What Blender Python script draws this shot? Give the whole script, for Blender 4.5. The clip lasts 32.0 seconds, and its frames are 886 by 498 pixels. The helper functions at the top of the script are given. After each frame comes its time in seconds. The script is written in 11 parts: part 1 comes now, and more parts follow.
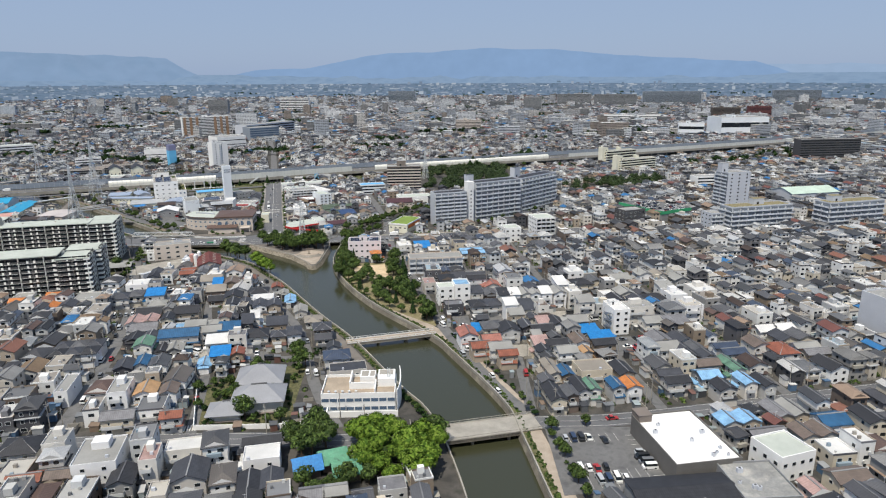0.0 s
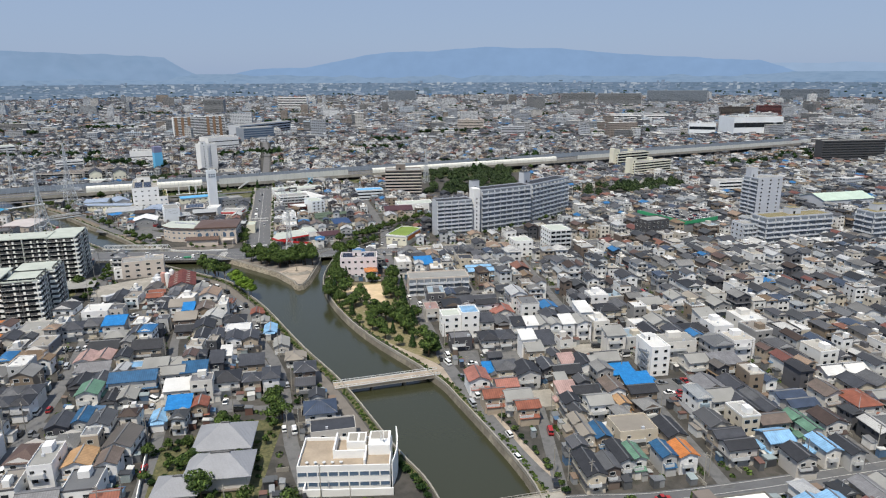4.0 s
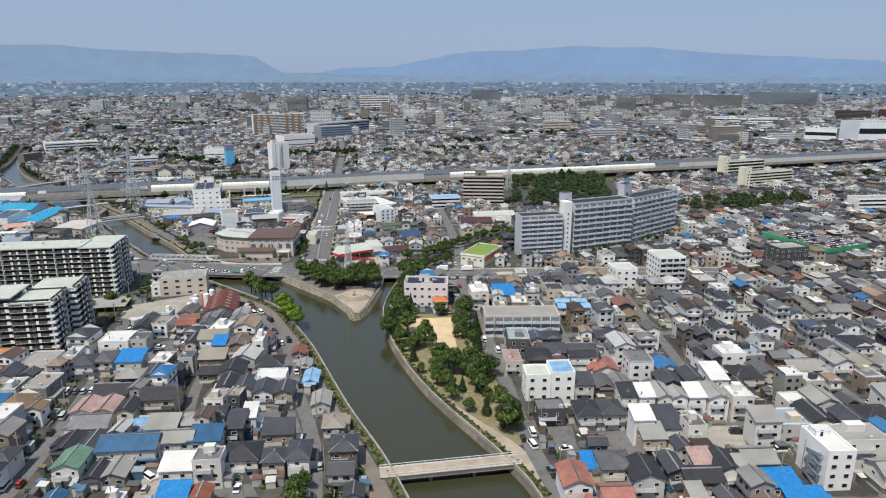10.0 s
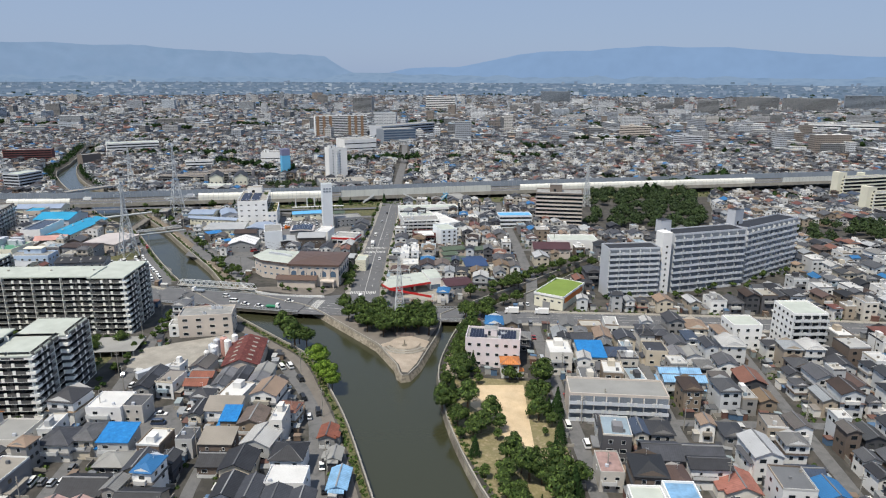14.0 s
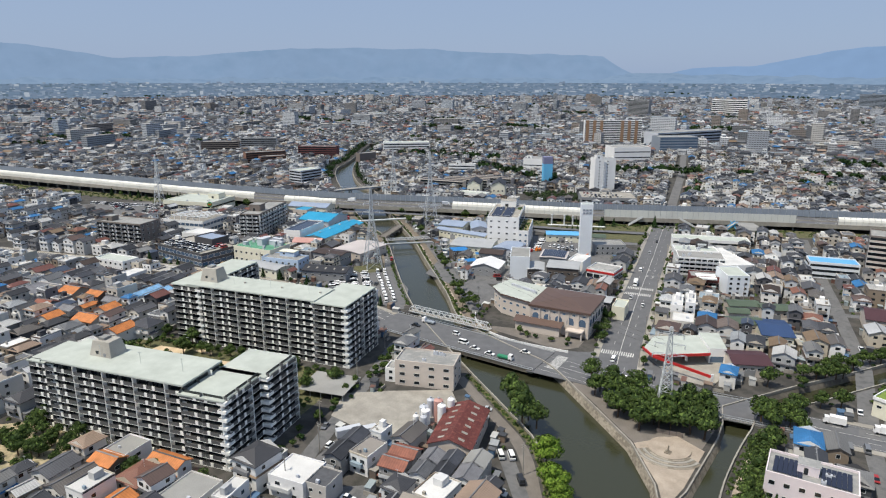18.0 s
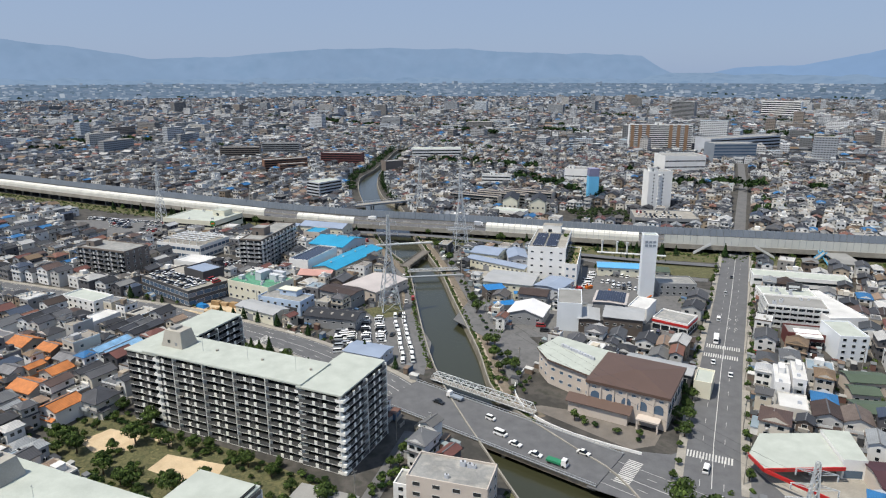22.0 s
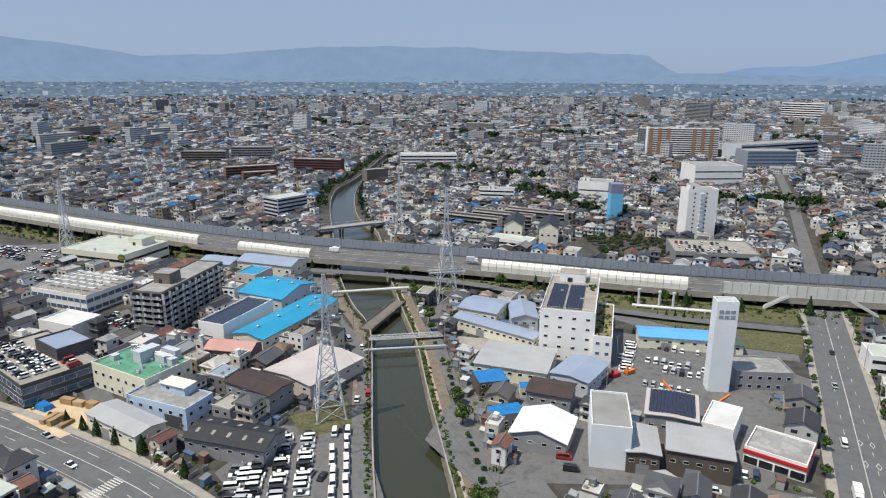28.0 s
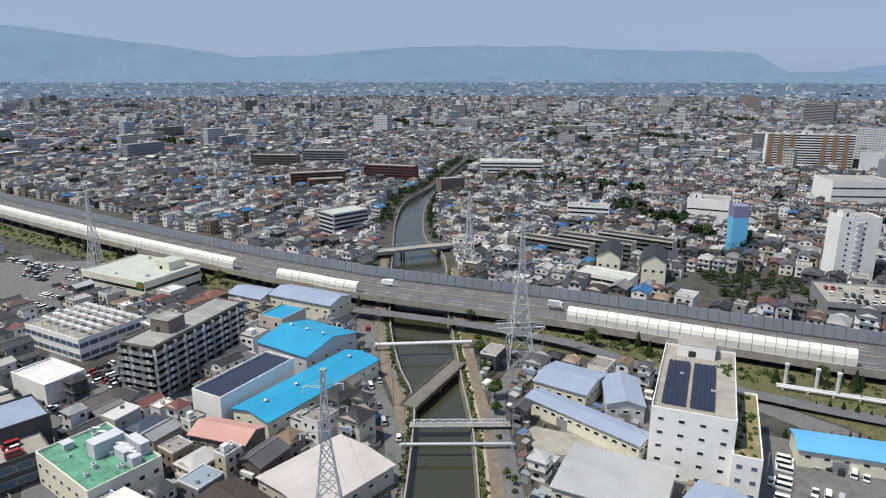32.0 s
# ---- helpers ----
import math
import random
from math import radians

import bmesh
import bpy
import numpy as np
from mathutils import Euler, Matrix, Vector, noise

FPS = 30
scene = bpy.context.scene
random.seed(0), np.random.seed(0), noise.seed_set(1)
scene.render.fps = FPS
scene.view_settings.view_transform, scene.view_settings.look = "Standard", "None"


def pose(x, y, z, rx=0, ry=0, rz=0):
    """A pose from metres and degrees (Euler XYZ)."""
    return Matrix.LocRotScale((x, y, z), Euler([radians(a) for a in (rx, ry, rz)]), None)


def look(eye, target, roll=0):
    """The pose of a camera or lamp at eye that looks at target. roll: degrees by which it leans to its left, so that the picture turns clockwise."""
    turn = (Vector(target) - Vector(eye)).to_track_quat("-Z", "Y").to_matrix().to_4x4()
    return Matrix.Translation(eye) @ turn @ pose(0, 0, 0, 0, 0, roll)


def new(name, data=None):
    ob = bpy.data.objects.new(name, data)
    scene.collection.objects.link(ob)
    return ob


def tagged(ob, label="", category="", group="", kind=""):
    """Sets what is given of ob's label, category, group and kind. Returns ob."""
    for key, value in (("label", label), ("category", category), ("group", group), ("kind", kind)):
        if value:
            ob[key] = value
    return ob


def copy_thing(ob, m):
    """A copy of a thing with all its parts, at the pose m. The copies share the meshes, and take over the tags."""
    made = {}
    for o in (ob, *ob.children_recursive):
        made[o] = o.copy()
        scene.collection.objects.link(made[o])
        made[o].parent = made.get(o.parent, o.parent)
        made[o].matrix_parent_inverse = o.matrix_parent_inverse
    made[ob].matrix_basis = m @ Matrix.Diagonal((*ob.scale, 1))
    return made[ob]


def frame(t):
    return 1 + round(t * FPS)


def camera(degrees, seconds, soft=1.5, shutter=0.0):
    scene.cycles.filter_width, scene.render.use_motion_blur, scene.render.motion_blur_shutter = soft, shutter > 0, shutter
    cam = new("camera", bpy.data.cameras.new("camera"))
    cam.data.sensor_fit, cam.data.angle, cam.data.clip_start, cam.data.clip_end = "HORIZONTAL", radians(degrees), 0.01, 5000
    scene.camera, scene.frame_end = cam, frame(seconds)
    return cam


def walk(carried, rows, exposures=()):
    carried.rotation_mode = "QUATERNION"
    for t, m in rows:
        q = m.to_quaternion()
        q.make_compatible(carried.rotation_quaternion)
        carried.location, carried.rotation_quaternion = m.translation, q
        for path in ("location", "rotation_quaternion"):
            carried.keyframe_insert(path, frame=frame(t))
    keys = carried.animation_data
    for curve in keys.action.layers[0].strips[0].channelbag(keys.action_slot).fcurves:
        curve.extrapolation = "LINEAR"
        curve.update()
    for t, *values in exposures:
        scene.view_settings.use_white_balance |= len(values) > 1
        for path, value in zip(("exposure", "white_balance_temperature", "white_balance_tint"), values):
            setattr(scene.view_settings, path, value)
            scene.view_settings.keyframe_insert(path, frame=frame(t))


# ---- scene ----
cam = camera(68.65, 32.0, soft=1.15)
walk(cam, [
    (0, pose(0.00, 0.00, 114.68, 75.05, 0, 0.00) @ pose(0, 0, 0, 0, 0, -0.24)),
    (1, pose(-0.72, 11.64, 113.59, 75.03, 0, -0.10) @ pose(0, 0, 0, 0, 0, -0.28)),
    (2, pose(-1.14, 23.41, 113.33, 75.03, 0, -0.10) @ pose(0, 0, 0, 0, 0, -0.29)),
    (3, pose(-1.42, 35.31, 113.09, 75.01, 0, 0.03) @ pose(0, 0, 0, 0, 0, -0.27)),
    (6, pose(-2.71, 69.63, 109.97, 75.02, 0, 0.01) @ pose(0, 0, 0, 0, 0, -0.22)),
    (7, pose(-2.97, 79.05, 108.40, 75.03, 0, -0.03) @ pose(0, 0, 0, 0, 0, -0.17)),
    (8, pose(-3.33, 88.23, 107.61, 75.01, 0, -0.04) @ pose(0, 0, 0, 0, 0, -0.08)),
    (8.5, pose(-3.60, 93.33, 107.82, 75.04, 0, 0.73) @ pose(0, 0, 0, 0, 0, -0.04)),
    (9, pose(-4.00, 98.94, 107.92, 75.04, 0, 3.63) @ pose(0, 0, 0, 0, 0, -0.00)),
    (9.5, pose(-4.68, 105.12, 108.13, 75.04, 0, 5.35) @ pose(0, 0, 0, 0, 0, 0.02)),
    (10, pose(-5.59, 111.77, 108.35, 75.04, 0, 7.12) @ pose(0, 0, 0, 0, 0, 0.04)),
    (10.5, pose(-6.62, 118.80, 108.55, 75.03, 0, 10.59) @ pose(0, 0, 0, 0, 0, 0.06)),
    (11, pose(-7.83, 126.22, 108.81, 75.04, 0, 11.62) @ pose(0, 0, 0, 0, 0, 0.07)),
    (12, pose(-10.70, 141.82, 108.95, 75.03, 0, 12.25) @ pose(0, 0, 0, 0, 0, 0.11)),
    (13, pose(-13.99, 157.99, 109.06, 75.02, 0, 12.21) @ pose(0, 0, 0, 0, 0, 0.16)),
    (13.5, pose(-15.84, 166.21, 109.23, 75.03, 0, 12.20) @ pose(0, 0, 0, 0, 0, 0.21)),
    (15.5, pose(-24.26, 199.17, 110.31, 75.04, 0, 19.36) @ pose(0, 0, 0, 0, 0, 0.44)),
    (16, pose(-26.80, 207.05, 110.16, 75.03, 0, 22.30) @ pose(0, 0, 0, 0, 0, 0.36)),
    (16.5, pose(-29.86, 214.49, 110.34, 75.03, 0, 25.61) @ pose(0, 0, 0, 0, 0, 0.27)),
    (17, pose(-33.34, 221.60, 110.62, 75.04, 0, 29.44) @ pose(0, 0, 0, 0, 0, 0.18)),
    (17.5, pose(-37.17, 228.50, 110.96, 75.01, 0, 33.73) @ pose(0, 0, 0, 0, 0, 0.10)),
    (18, pose(-41.33, 235.22, 111.00, 75.03, 0, 36.17) @ pose(0, 0, 0, 0, 0, 0.03)),
    (18.5, pose(-45.85, 241.89, 111.07, 75.03, 0, 37.22) @ pose(0, 0, 0, 0, 0, -0.02)),
    (19, pose(-50.68, 248.59, 111.31, 75.03, 0, 38.24) @ pose(0, 0, 0, 0, 0, -0.06)),
    (19.5, pose(-55.76, 255.39, 111.61, 75.03, 0, 38.86) @ pose(0, 0, 0, 0, 0, -0.08)),
    (20, pose(-60.99, 262.32, 111.70, 75.03, 0, 39.39) @ pose(0, 0, 0, 0, 0, -0.08)),
    (21, pose(-71.68, 276.51, 112.00, 75.02, 0, 39.49) @ pose(0, 0, 0, 0, 0, -0.10)),
    (22, pose(-82.41, 291.17, 112.74, 75.03, 0, 39.07) @ pose(0, 0, 0, 0, 0, -0.11)),
    (23, pose(-93.24, 306.54, 112.25, 75.02, 0, 38.46) @ pose(0, 0, 0, 0, 0, -0.09)),
    (25, pose(-114.70, 338.31, 110.80, 75.02, 0, 38.43) @ pose(0, 0, 0, 0, 0, 0.07)),
    (27.5, pose(-141.80, 379.29, 107.42, 75.03, 0, 38.36) @ pose(0, 0, 0, 0, 0, 0.26)),
    (28, pose(-147.18, 387.31, 106.97, 75.04, 0, 39.14) @ pose(0, 0, 0, 0, 0, 0.24)),
    (29, pose(-157.91, 402.94, 106.70, 75.03, 0, 41.07) @ pose(0, 0, 0, 0, 0, 0.15)),
    (30, pose(-168.51, 418.10, 105.94, 75.04, 0, 42.43) @ pose(0, 0, 0, 0, 0, 0.06)),
    (31, pose(-179.66, 432.83, 105.72, 75.03, 0, 44.29) @ pose(0, 0, 0, 0, 0, 0.00)),
    (32, pose(-191.02, 447.19, 105.22, 75.04, 0, 46.93) @ pose(0, 0, 0, 0, 0, -0.00)),
])

# ---- world, sun ----
SUN_EL, SUN_AZ = radians(63), radians(204)     # azimuth: clockwise from +y
world = bpy.data.worlds.new("sky")
scene.world = world
world.use_nodes = True
wn = world.node_tree.nodes
sky = wn.new("ShaderNodeTexSky")
sky.sky_type, sky.sun_disc = "NISHITA", False
sky.sun_elevation, sky.sun_rotation = SUN_EL, SUN_AZ
sky.altitude, sky.air_density, sky.dust_density, sky.ozone_density = 100, 1.0, 1.0, 2.0
wn["Background"].inputs["Strength"].default_value = 0.083
# summer haze: the clear sky veiled by an even pale blue
veil = wn.new("ShaderNodeMix")
veil.data_type, veil.inputs["Factor"].default_value = "RGBA", 0.8
veil.inputs["B"].default_value = (4.1, 5.4, 7.9, 1)
world.node_tree.links.new(sky.outputs[0], veil.inputs["A"])
world.node_tree.links.new(veil.outputs["Result"], wn["Background"].inputs["Color"])
sun = new("sun", bpy.data.lights.new("sun", "SUN"))
sun.data.energy, sun.data.angle, sun.data.color = 4.8, radians(0.8), (1.0, 0.925, 0.80)
SUN_DIR = Vector((math.sin(SUN_AZ) * math.cos(SUN_EL), math.cos(SUN_AZ) * math.cos(SUN_EL), math.sin(SUN_EL)))
sun.matrix_world = look(SUN_DIR * 500, (0, 0, 0))


# ---- materials ----
def rgb(h):
    """A linear colour from sRGB hex digits."""
    out = []
    for k in (0, 2, 4):
        v = int(h[k:k + 2], 16) / 255
        out.append(v / 12.92 if v <= 0.04045 else ((v + 0.055) / 1.055) ** 2.4)
    return (*out, 1.0)


def mat(name, cols, rough=0.8, metal=0.0, grain=0.18, fine=3.0, stain=0.2, wide=0.12, bump=0.0, pick="", spec=0.4, emit=0.0):
    """A surface with one colour or a palette, fine grain, large stains and relief, all at world size.
    pick: the palette goes by 'island', by 'object' or by 'patch' (noise)."""
    m = bpy.data.materials.new(name)
    m.use_nodes = True
    nt = m.node_tree
    n, l = nt.nodes, nt.links.new
    b = n["Principled BSDF"]
    b.inputs["Roughness"].default_value, b.inputs["Metallic"].default_value = rough, metal
    b.inputs["Specular IOR Level"].default_value = spec
    geo = n.new("ShaderNodeNewGeometry")
    cols = [cols] if isinstance(cols, str) else cols

    def tex(scale, detail=3):
        t = n.new("ShaderNodeTexNoise")
        t.inputs["Scale"].default_value, t.inputs["Detail"].default_value = scale, detail
        l(geo.outputs["Position"], t.inputs["Vector"])
        return t

    if len(cols) == 1:
        c = n.new("ShaderNodeRGB")
        c.outputs[0].default_value = rgb(cols[0])
        col = c.outputs[0]
    else:
        ramp = n.new("ShaderNodeValToRGB")
        ramp.color_ramp.interpolation = "LINEAR" if pick == "patch" else "CONSTANT"
        el = ramp.color_ramp.elements
        while len(el) < len(cols):
            el.new(0.5)
        for k, c in enumerate(cols):
            el[k].position = (0.3 + 0.4 * k / (len(cols) - 1)) if pick == "patch" else k / len(cols)
            el[k].color = rgb(c)
        if pick == "object":
            src = n.new("ShaderNodeObjectInfo").outputs["Random"]
        elif pick == "patch":
            src = tex(wide * 2.5, 5).outputs["Fac"]
        else:
            src = geo.outputs["Random Per Island"]
        l(src, ramp.inputs[0])
        col = ramp.outputs[0]
    t1, t2 = tex(fine, 4), tex(wide, 5)
    mul = n.new("ShaderNodeMath")
    mul.operation = "MULTIPLY"
    for t, amount, slot in ((t1, grain, 0), (t2, stain, 1)):
        mr = n.new("ShaderNodeMapRange")
        mr.inputs[1].default_value, mr.inputs[2].default_value = 0.25, 0.75
        mr.inputs[3].default_value, mr.inputs[4].default_value = 1 - amount, 1 + amount * 0.6
        l(t.outputs["Fac"], mr.inputs[0])
        l(mr.outputs[0], mul.inputs[slot])
    mx = n.new("ShaderNodeVectorMath")
    mx.operation = "SCALE"
    l(col, mx.inputs[0])
    l(mul.outputs[0], mx.inputs["Scale"])
    l(mx.outputs[0], b.inputs["Base Color"])
    if bump:
        bp = n.new("ShaderNodeBump")
        bp.inputs["Strength"].default_value, bp.inputs["Distance"].default_value = bump, 0.1
        l(t1.outputs["Fac"], bp.inputs["Height"])
        l(bp.outputs[0], b.inputs["Normal"])
    if emit:
        l(mx.outputs[0], b.inputs["Emission Color"])
        b.inputs["Emission Strength"].default_value = emit
    return m


def ridged(m, step, strength=0.35):
    """Adds standing seams or tile courses, step metres apart along x and y mixed by the slope, as relief."""
    nt = m.node_tree
    n, l = nt.nodes, nt.links.new
    tc = n.new("ShaderNodeTexCoord")
    w = n.new("ShaderNodeTexWave")
    w.wave_type, w.bands_direction = "BANDS", "X"
    w.inputs["Scale"].default_value, w.inputs["Distortion"].default_value = 0.314 / step, 0.0
    l(tc.outputs["Object"], w.inputs["Vector"])
    bp = n.new("ShaderNodeBump")
    bp.inputs["Strength"].default_value, bp.inputs["Distance"].default_value = strength, 0.08
    l(w.outputs["Fac"], bp.inputs["Height"])
    l(bp.outputs[0], n["Principled BSDF"].inputs["Normal"])
    return m


def seamed(m, step, course=0.0, depth=0.13):
    """Seams or tile columns that run down each slope of a roof, with courses across them: dirt in the joints and relief."""
    nt = m.node_tree
    n, l = nt.nodes, nt.links.new
    b = n["Principled BSDF"]
    geo = n.new("ShaderNodeNewGeometry")

    def math_(op, a, c=None):
        k = n.new("ShaderNodeMath")
        k.operation = op
        for slot, v in ((0, a), (1, c)):
            if isinstance(v, (int, float)):
                k.inputs[slot].default_value = v
            elif v is not None:
                l(v, k.inputs[slot])
        return k.outputs[0]

    p, q = n.new("ShaderNodeSeparateXYZ"), n.new("ShaderNodeSeparateXYZ")
    l(geo.outputs["Position"], p.inputs[0])
    l(geo.outputs["True Normal"], q.inputs[0])
    flat = math_("MAXIMUM", math_("SQRT", math_("ADD", math_("MULTIPLY", q.outputs[0], q.outputs[0]), math_("MULTIPLY", q.outputs[1], q.outputs[1]))), 0.05)
    across = math_("DIVIDE", math_("SUBTRACT", math_("MULTIPLY", p.outputs[0], q.outputs[1]), math_("MULTIPLY", p.outputs[1], q.outputs[0])), flat)
    fr = math_("FRACT", math_("DIVIDE", across, step))
    line = math_("LESS_THAN", fr, 0.32)
    if course:
        line = math_("MAXIMUM", line, math_("LESS_THAN", math_("FRACT", math_("DIVIDE", p.outputs[2], course)), 0.25))
    shade = math_("SUBTRACT", 1.0 + depth * 0.35, math_("MULTIPLY", line, depth))
    sc = n.new("ShaderNodeVectorMath")
    sc.operation = "SCALE"
    l(b.inputs["Base Color"].links[0].from_socket, sc.inputs[0])
    l(shade, sc.inputs["Scale"])
    l(sc.outputs[0], b.inputs["Base Color"])
    bp = n.new("ShaderNodeBump")
    bp.inputs["Strength"].default_value, bp.inputs["Distance"].default_value = 0.4, 0.08
    l(math_("ABSOLUTE", math_("SUBTRACT", fr, 0.5)), bp.inputs["Height"])
    l(bp.outputs[0], b.inputs["Normal"])
    return m


def windowed(m, storey=3.0, bay=2.6, dark="2a2f34", wide=0.55, high=0.42):
    """Rows of dark glazing for the walls of buildings that stay far off."""
    nt = m.node_tree
    n, l = nt.nodes, nt.links.new
    b = n["Principled BSDF"]
    geo = n.new("ShaderNodeNewGeometry")

    def math_(op, a, c=None):
        k = n.new("ShaderNodeMath")
        k.operation = op
        for slot, v in ((0, a), (1, c)):
            if v is None:
                continue
            if isinstance(v, (int, float)):
                k.inputs[slot].default_value = v
            else:
                l(v, k.inputs[slot])
        return k.outputs[0]

    p, q = n.new("ShaderNodeSeparateXYZ"), n.new("ShaderNodeSeparateXYZ")
    l(geo.outputs["Position"], p.inputs[0])
    l(geo.outputs["True Normal"], q.inputs[0])
    along = math_("SUBTRACT", math_("MULTIPLY", p.outputs[0], q.outputs[1]), math_("MULTIPLY", p.outputs[1], q.outputs[0]))
    fz, fh = math_("FRACT", math_("DIVIDE", p.outputs[2], storey)), math_("FRACT", math_("DIVIDE", along, bay))
    inz = math_("MULTIPLY", math_("GREATER_THAN", fz, 0.3), math_("LESS_THAN", fz, 0.3 + high))
    inh = math_("MULTIPLY", math_("GREATER_THAN", fh, 0.2), math_("LESS_THAN", fh, 0.2 + wide))
    upright = math_("LESS_THAN", math_("ABSOLUTE", q.outputs[2]), 0.3)
    mask = math_("MULTIPLY", math_("MULTIPLY", inz, inh), upright)
    mix = n.new("ShaderNodeMix")
    mix.data_type = "RGBA"
    old = b.inputs["Base Color"].links[0].from_socket
    l(mask, mix.inputs["Factor"])
    l(old, mix.inputs["A"])
    mix.inputs["B"].default_value = rgb(dark)
    l(mix.outputs["Result"], b.inputs["Base Color"])
    return m


ASPHALT = mat("asphalt", ["626263", "6b6b6b", "575859"], 0.9, pick="patch", grain=0.12, stain=0.15)
ROADTOP = mat("road asphalt", ["5c5d60", "67686a"], 0.9, pick="patch", grain=0.1, stain=0.12)
GROUND = mat("town ground", ["474541", "3e3d3a", "53504c", "3a3b35"], 0.95, pick="patch", wide=0.05, grain=0.2, stain=0.25)
# cooler than the town ground: haze put into the far rings' colour
FARGROUND = mat("haze-tinted far ground", ["5f6264", "4f5552", "6b6c6b", "4b5347"], 0.95, pick="patch", wide=0.012, grain=0.25, fine=0.1, stain=0.25)
CONCRETE = mat("concrete", ["a19d94", "8f8b83"], 0.85, pick="patch", bump=0.2)
CONC_DARK = mat("weathered concrete", ["7d776c", "6a655c", "8d8779"], 0.9, pick="patch", bump=0.3, stain=0.3)
PAVING = mat("pale paving", ["ab9f90", "988c7e"], 0.9, pick="patch")
BRICKPATH = mat("red-brown path", ["79736c", "6d6862"], 0.9, pick="patch")
SAND = mat("sandy yard", ["ccb899", "bfaa8b"], 0.95, pick="patch", bump=0.1)
GARDENSAND = mat("garden sand", ["b5a68a", "9f9478", "8a8465"], 0.95, pick="patch", wide=0.3, bump=0.1)
SOIL = mat("dry grass and soil", ["8f8368", "75704f", "9b8d74"], 0.95, pick="patch", wide=0.2, bump=0.3)
GRASS = mat("rough grass", ["55573a", "656244", "474c32", "77704e"], 0.95, pick="patch", wide=0.2, bump=0.4)
PAINT = mat("white road paint", "c6c6c2", 0.8, grain=0.15, stain=0.15)
WHITE = mat("white wall", "e6e6e4", 0.75, grain=0.05, stain=0.07)
CREAM = mat("cream panels", "dcd9c6", 0.6, grain=0.05, stain=0.08)
GREYP = mat("grey-blue panels", "87909a", 0.5, grain=0.06, stain=0.1)
PALEGREY = mat("pale grey wall", "b9bdc4", 0.75, grain=0.05, stain=0.08)
BEIGE = mat("beige wall", "c4bab0", 0.8, grain=0.06, stain=0.1)
PINKISH = mat("pale pink wall", "dcd2d4", 0.8, grain=0.05, stain=0.08)
BROWNW = mat("brown tiled wall", "776e67", 0.7, grain=0.1, stain=0.1)
DARKW = mat("dark grey wall", "4a4a4c", 0.6, grain=0.08, stain=0.1)
MIDGREY = mat("mid grey wall", "8b8d8f", 0.7, grain=0.08, stain=0.1)
ORANGEW = mat("tan wall", "94785f", 0.75, grain=0.08, stain=0.1)
REDW = mat("dark red wall", "683c3a", 0.7, grain=0.08, stain=0.12)
ROOFPALE = mat("pale roof membrane", ["b3b9b1", "a8aea6"], 0.85, pick="patch", grain=0.05, stain=0.1)
ROOFGREY = mat("grey flat roof", ["9c9c98", "8a8b8a", "a8a6a0"], 0.9, pick="patch", stain=0.25)
ROOFBROWN = mat("brown metal roof", "5c4a42", 0.55, grain=0.06, stain=0.1)
ROOFBLUE = ridged(mat("bright blue metal roof", "2890b8", 0.45, grain=0.05, stain=0.12), 0.6)
ROOFBLUE2 = ridged(mat("light blue metal roof", "5fa6d8", 0.5, grain=0.05, stain=0.1), 0.6)
ROOFSLATE = ridged(mat("blue-grey metal roof", "8c99ad", 0.5, grain=0.06, stain=0.12), 0.6)
ROOFWHITE = ridged(mat("white metal roof", "dadada", 0.5, grain=0.05, stain=0.08), 0.6)
ROOFPINK = ridged(mat("faded pink roof", "b98f86", 0.7, grain=0.08, stain=0.15), 0.6)
ROOFMETAL = ridged(mat("grey ribbed metal roof", "a3a5a6", 0.5, grain=0.06, stain=0.15), 0.6)
ROOFRUST = ridged(mat("rusty dark red roof", ["6e3a33", "5c2f2b", "7d4a40"], 0.7, pick="patch", wide=0.3, stain=0.25), 0.6)
GREENROOF = mat("green roof", "74893f", 0.85, stain=0.15)
MINT = mat("mint painted roof", ["4d8a6e", "5f977c", "486f5c"], 0.7, pick="patch", wide=0.25, grain=0.2, stain=0.35)
TARP = mat("blue tarpaulin", ["1b6cae", "2a7fbd"], 0.45, pick="patch", wide=0.5, bump=0.5)
GLASS = mat("dark window glass", "20262b", 0.12, grain=0.1, stain=0.2, spec=0.6)
GLASSB = mat("blue tinted glass", "53677d", 0.1, grain=0.1, stain=0.2, spec=0.6)
FRAMEW = mat("white metal frame", "d4d6d6", 0.4, metal=0.2, grain=0.03, stain=0.05)
STEEL = mat("galvanised steel", "b9bdbf", 0.45, metal=0.5, grain=0.08, stain=0.1)
# dark grey for walls behind balconies and gateways: shade put into colour
RECESS_SHADE = mat("painted recess shade", "4a4b4e", 0.8, grain=0.15, stain=0.15)
SLABWHITE = mat("white painted concrete", "f0f0ea", 0.75, grain=0.05, stain=0.06)
RAIL = mat("dark grey railing panel", "585959", 0.6, grain=0.08, stain=0.1)
SOLAR = mat("solar panel", "272c3c", 0.18, grain=0.05, stain=0.05, spec=0.6)
BARK = mat("bark", "5a4a3b", 0.95, bump=0.5)
LEAF = mat("leaves", ["3d4d26", "4c5e2e", "2f3f1f", "5d713a", "374a28", "445230"], 0.85, pick="island", spec=0.12, grain=0.25, stain=0.2)
LEAFL = mat("light leaves", ["5a7428", "6a8430", "4a6422", "768c3a", "415c20"], 0.85, pick="island", spec=0.12, grain=0.25, stain=0.2)
LEAFD = mat("dark leaves", ["263a1c", "2f4423", "20321a"], 0.85, pick="island", spec=0.12, grain=0.25, stain=0.2)
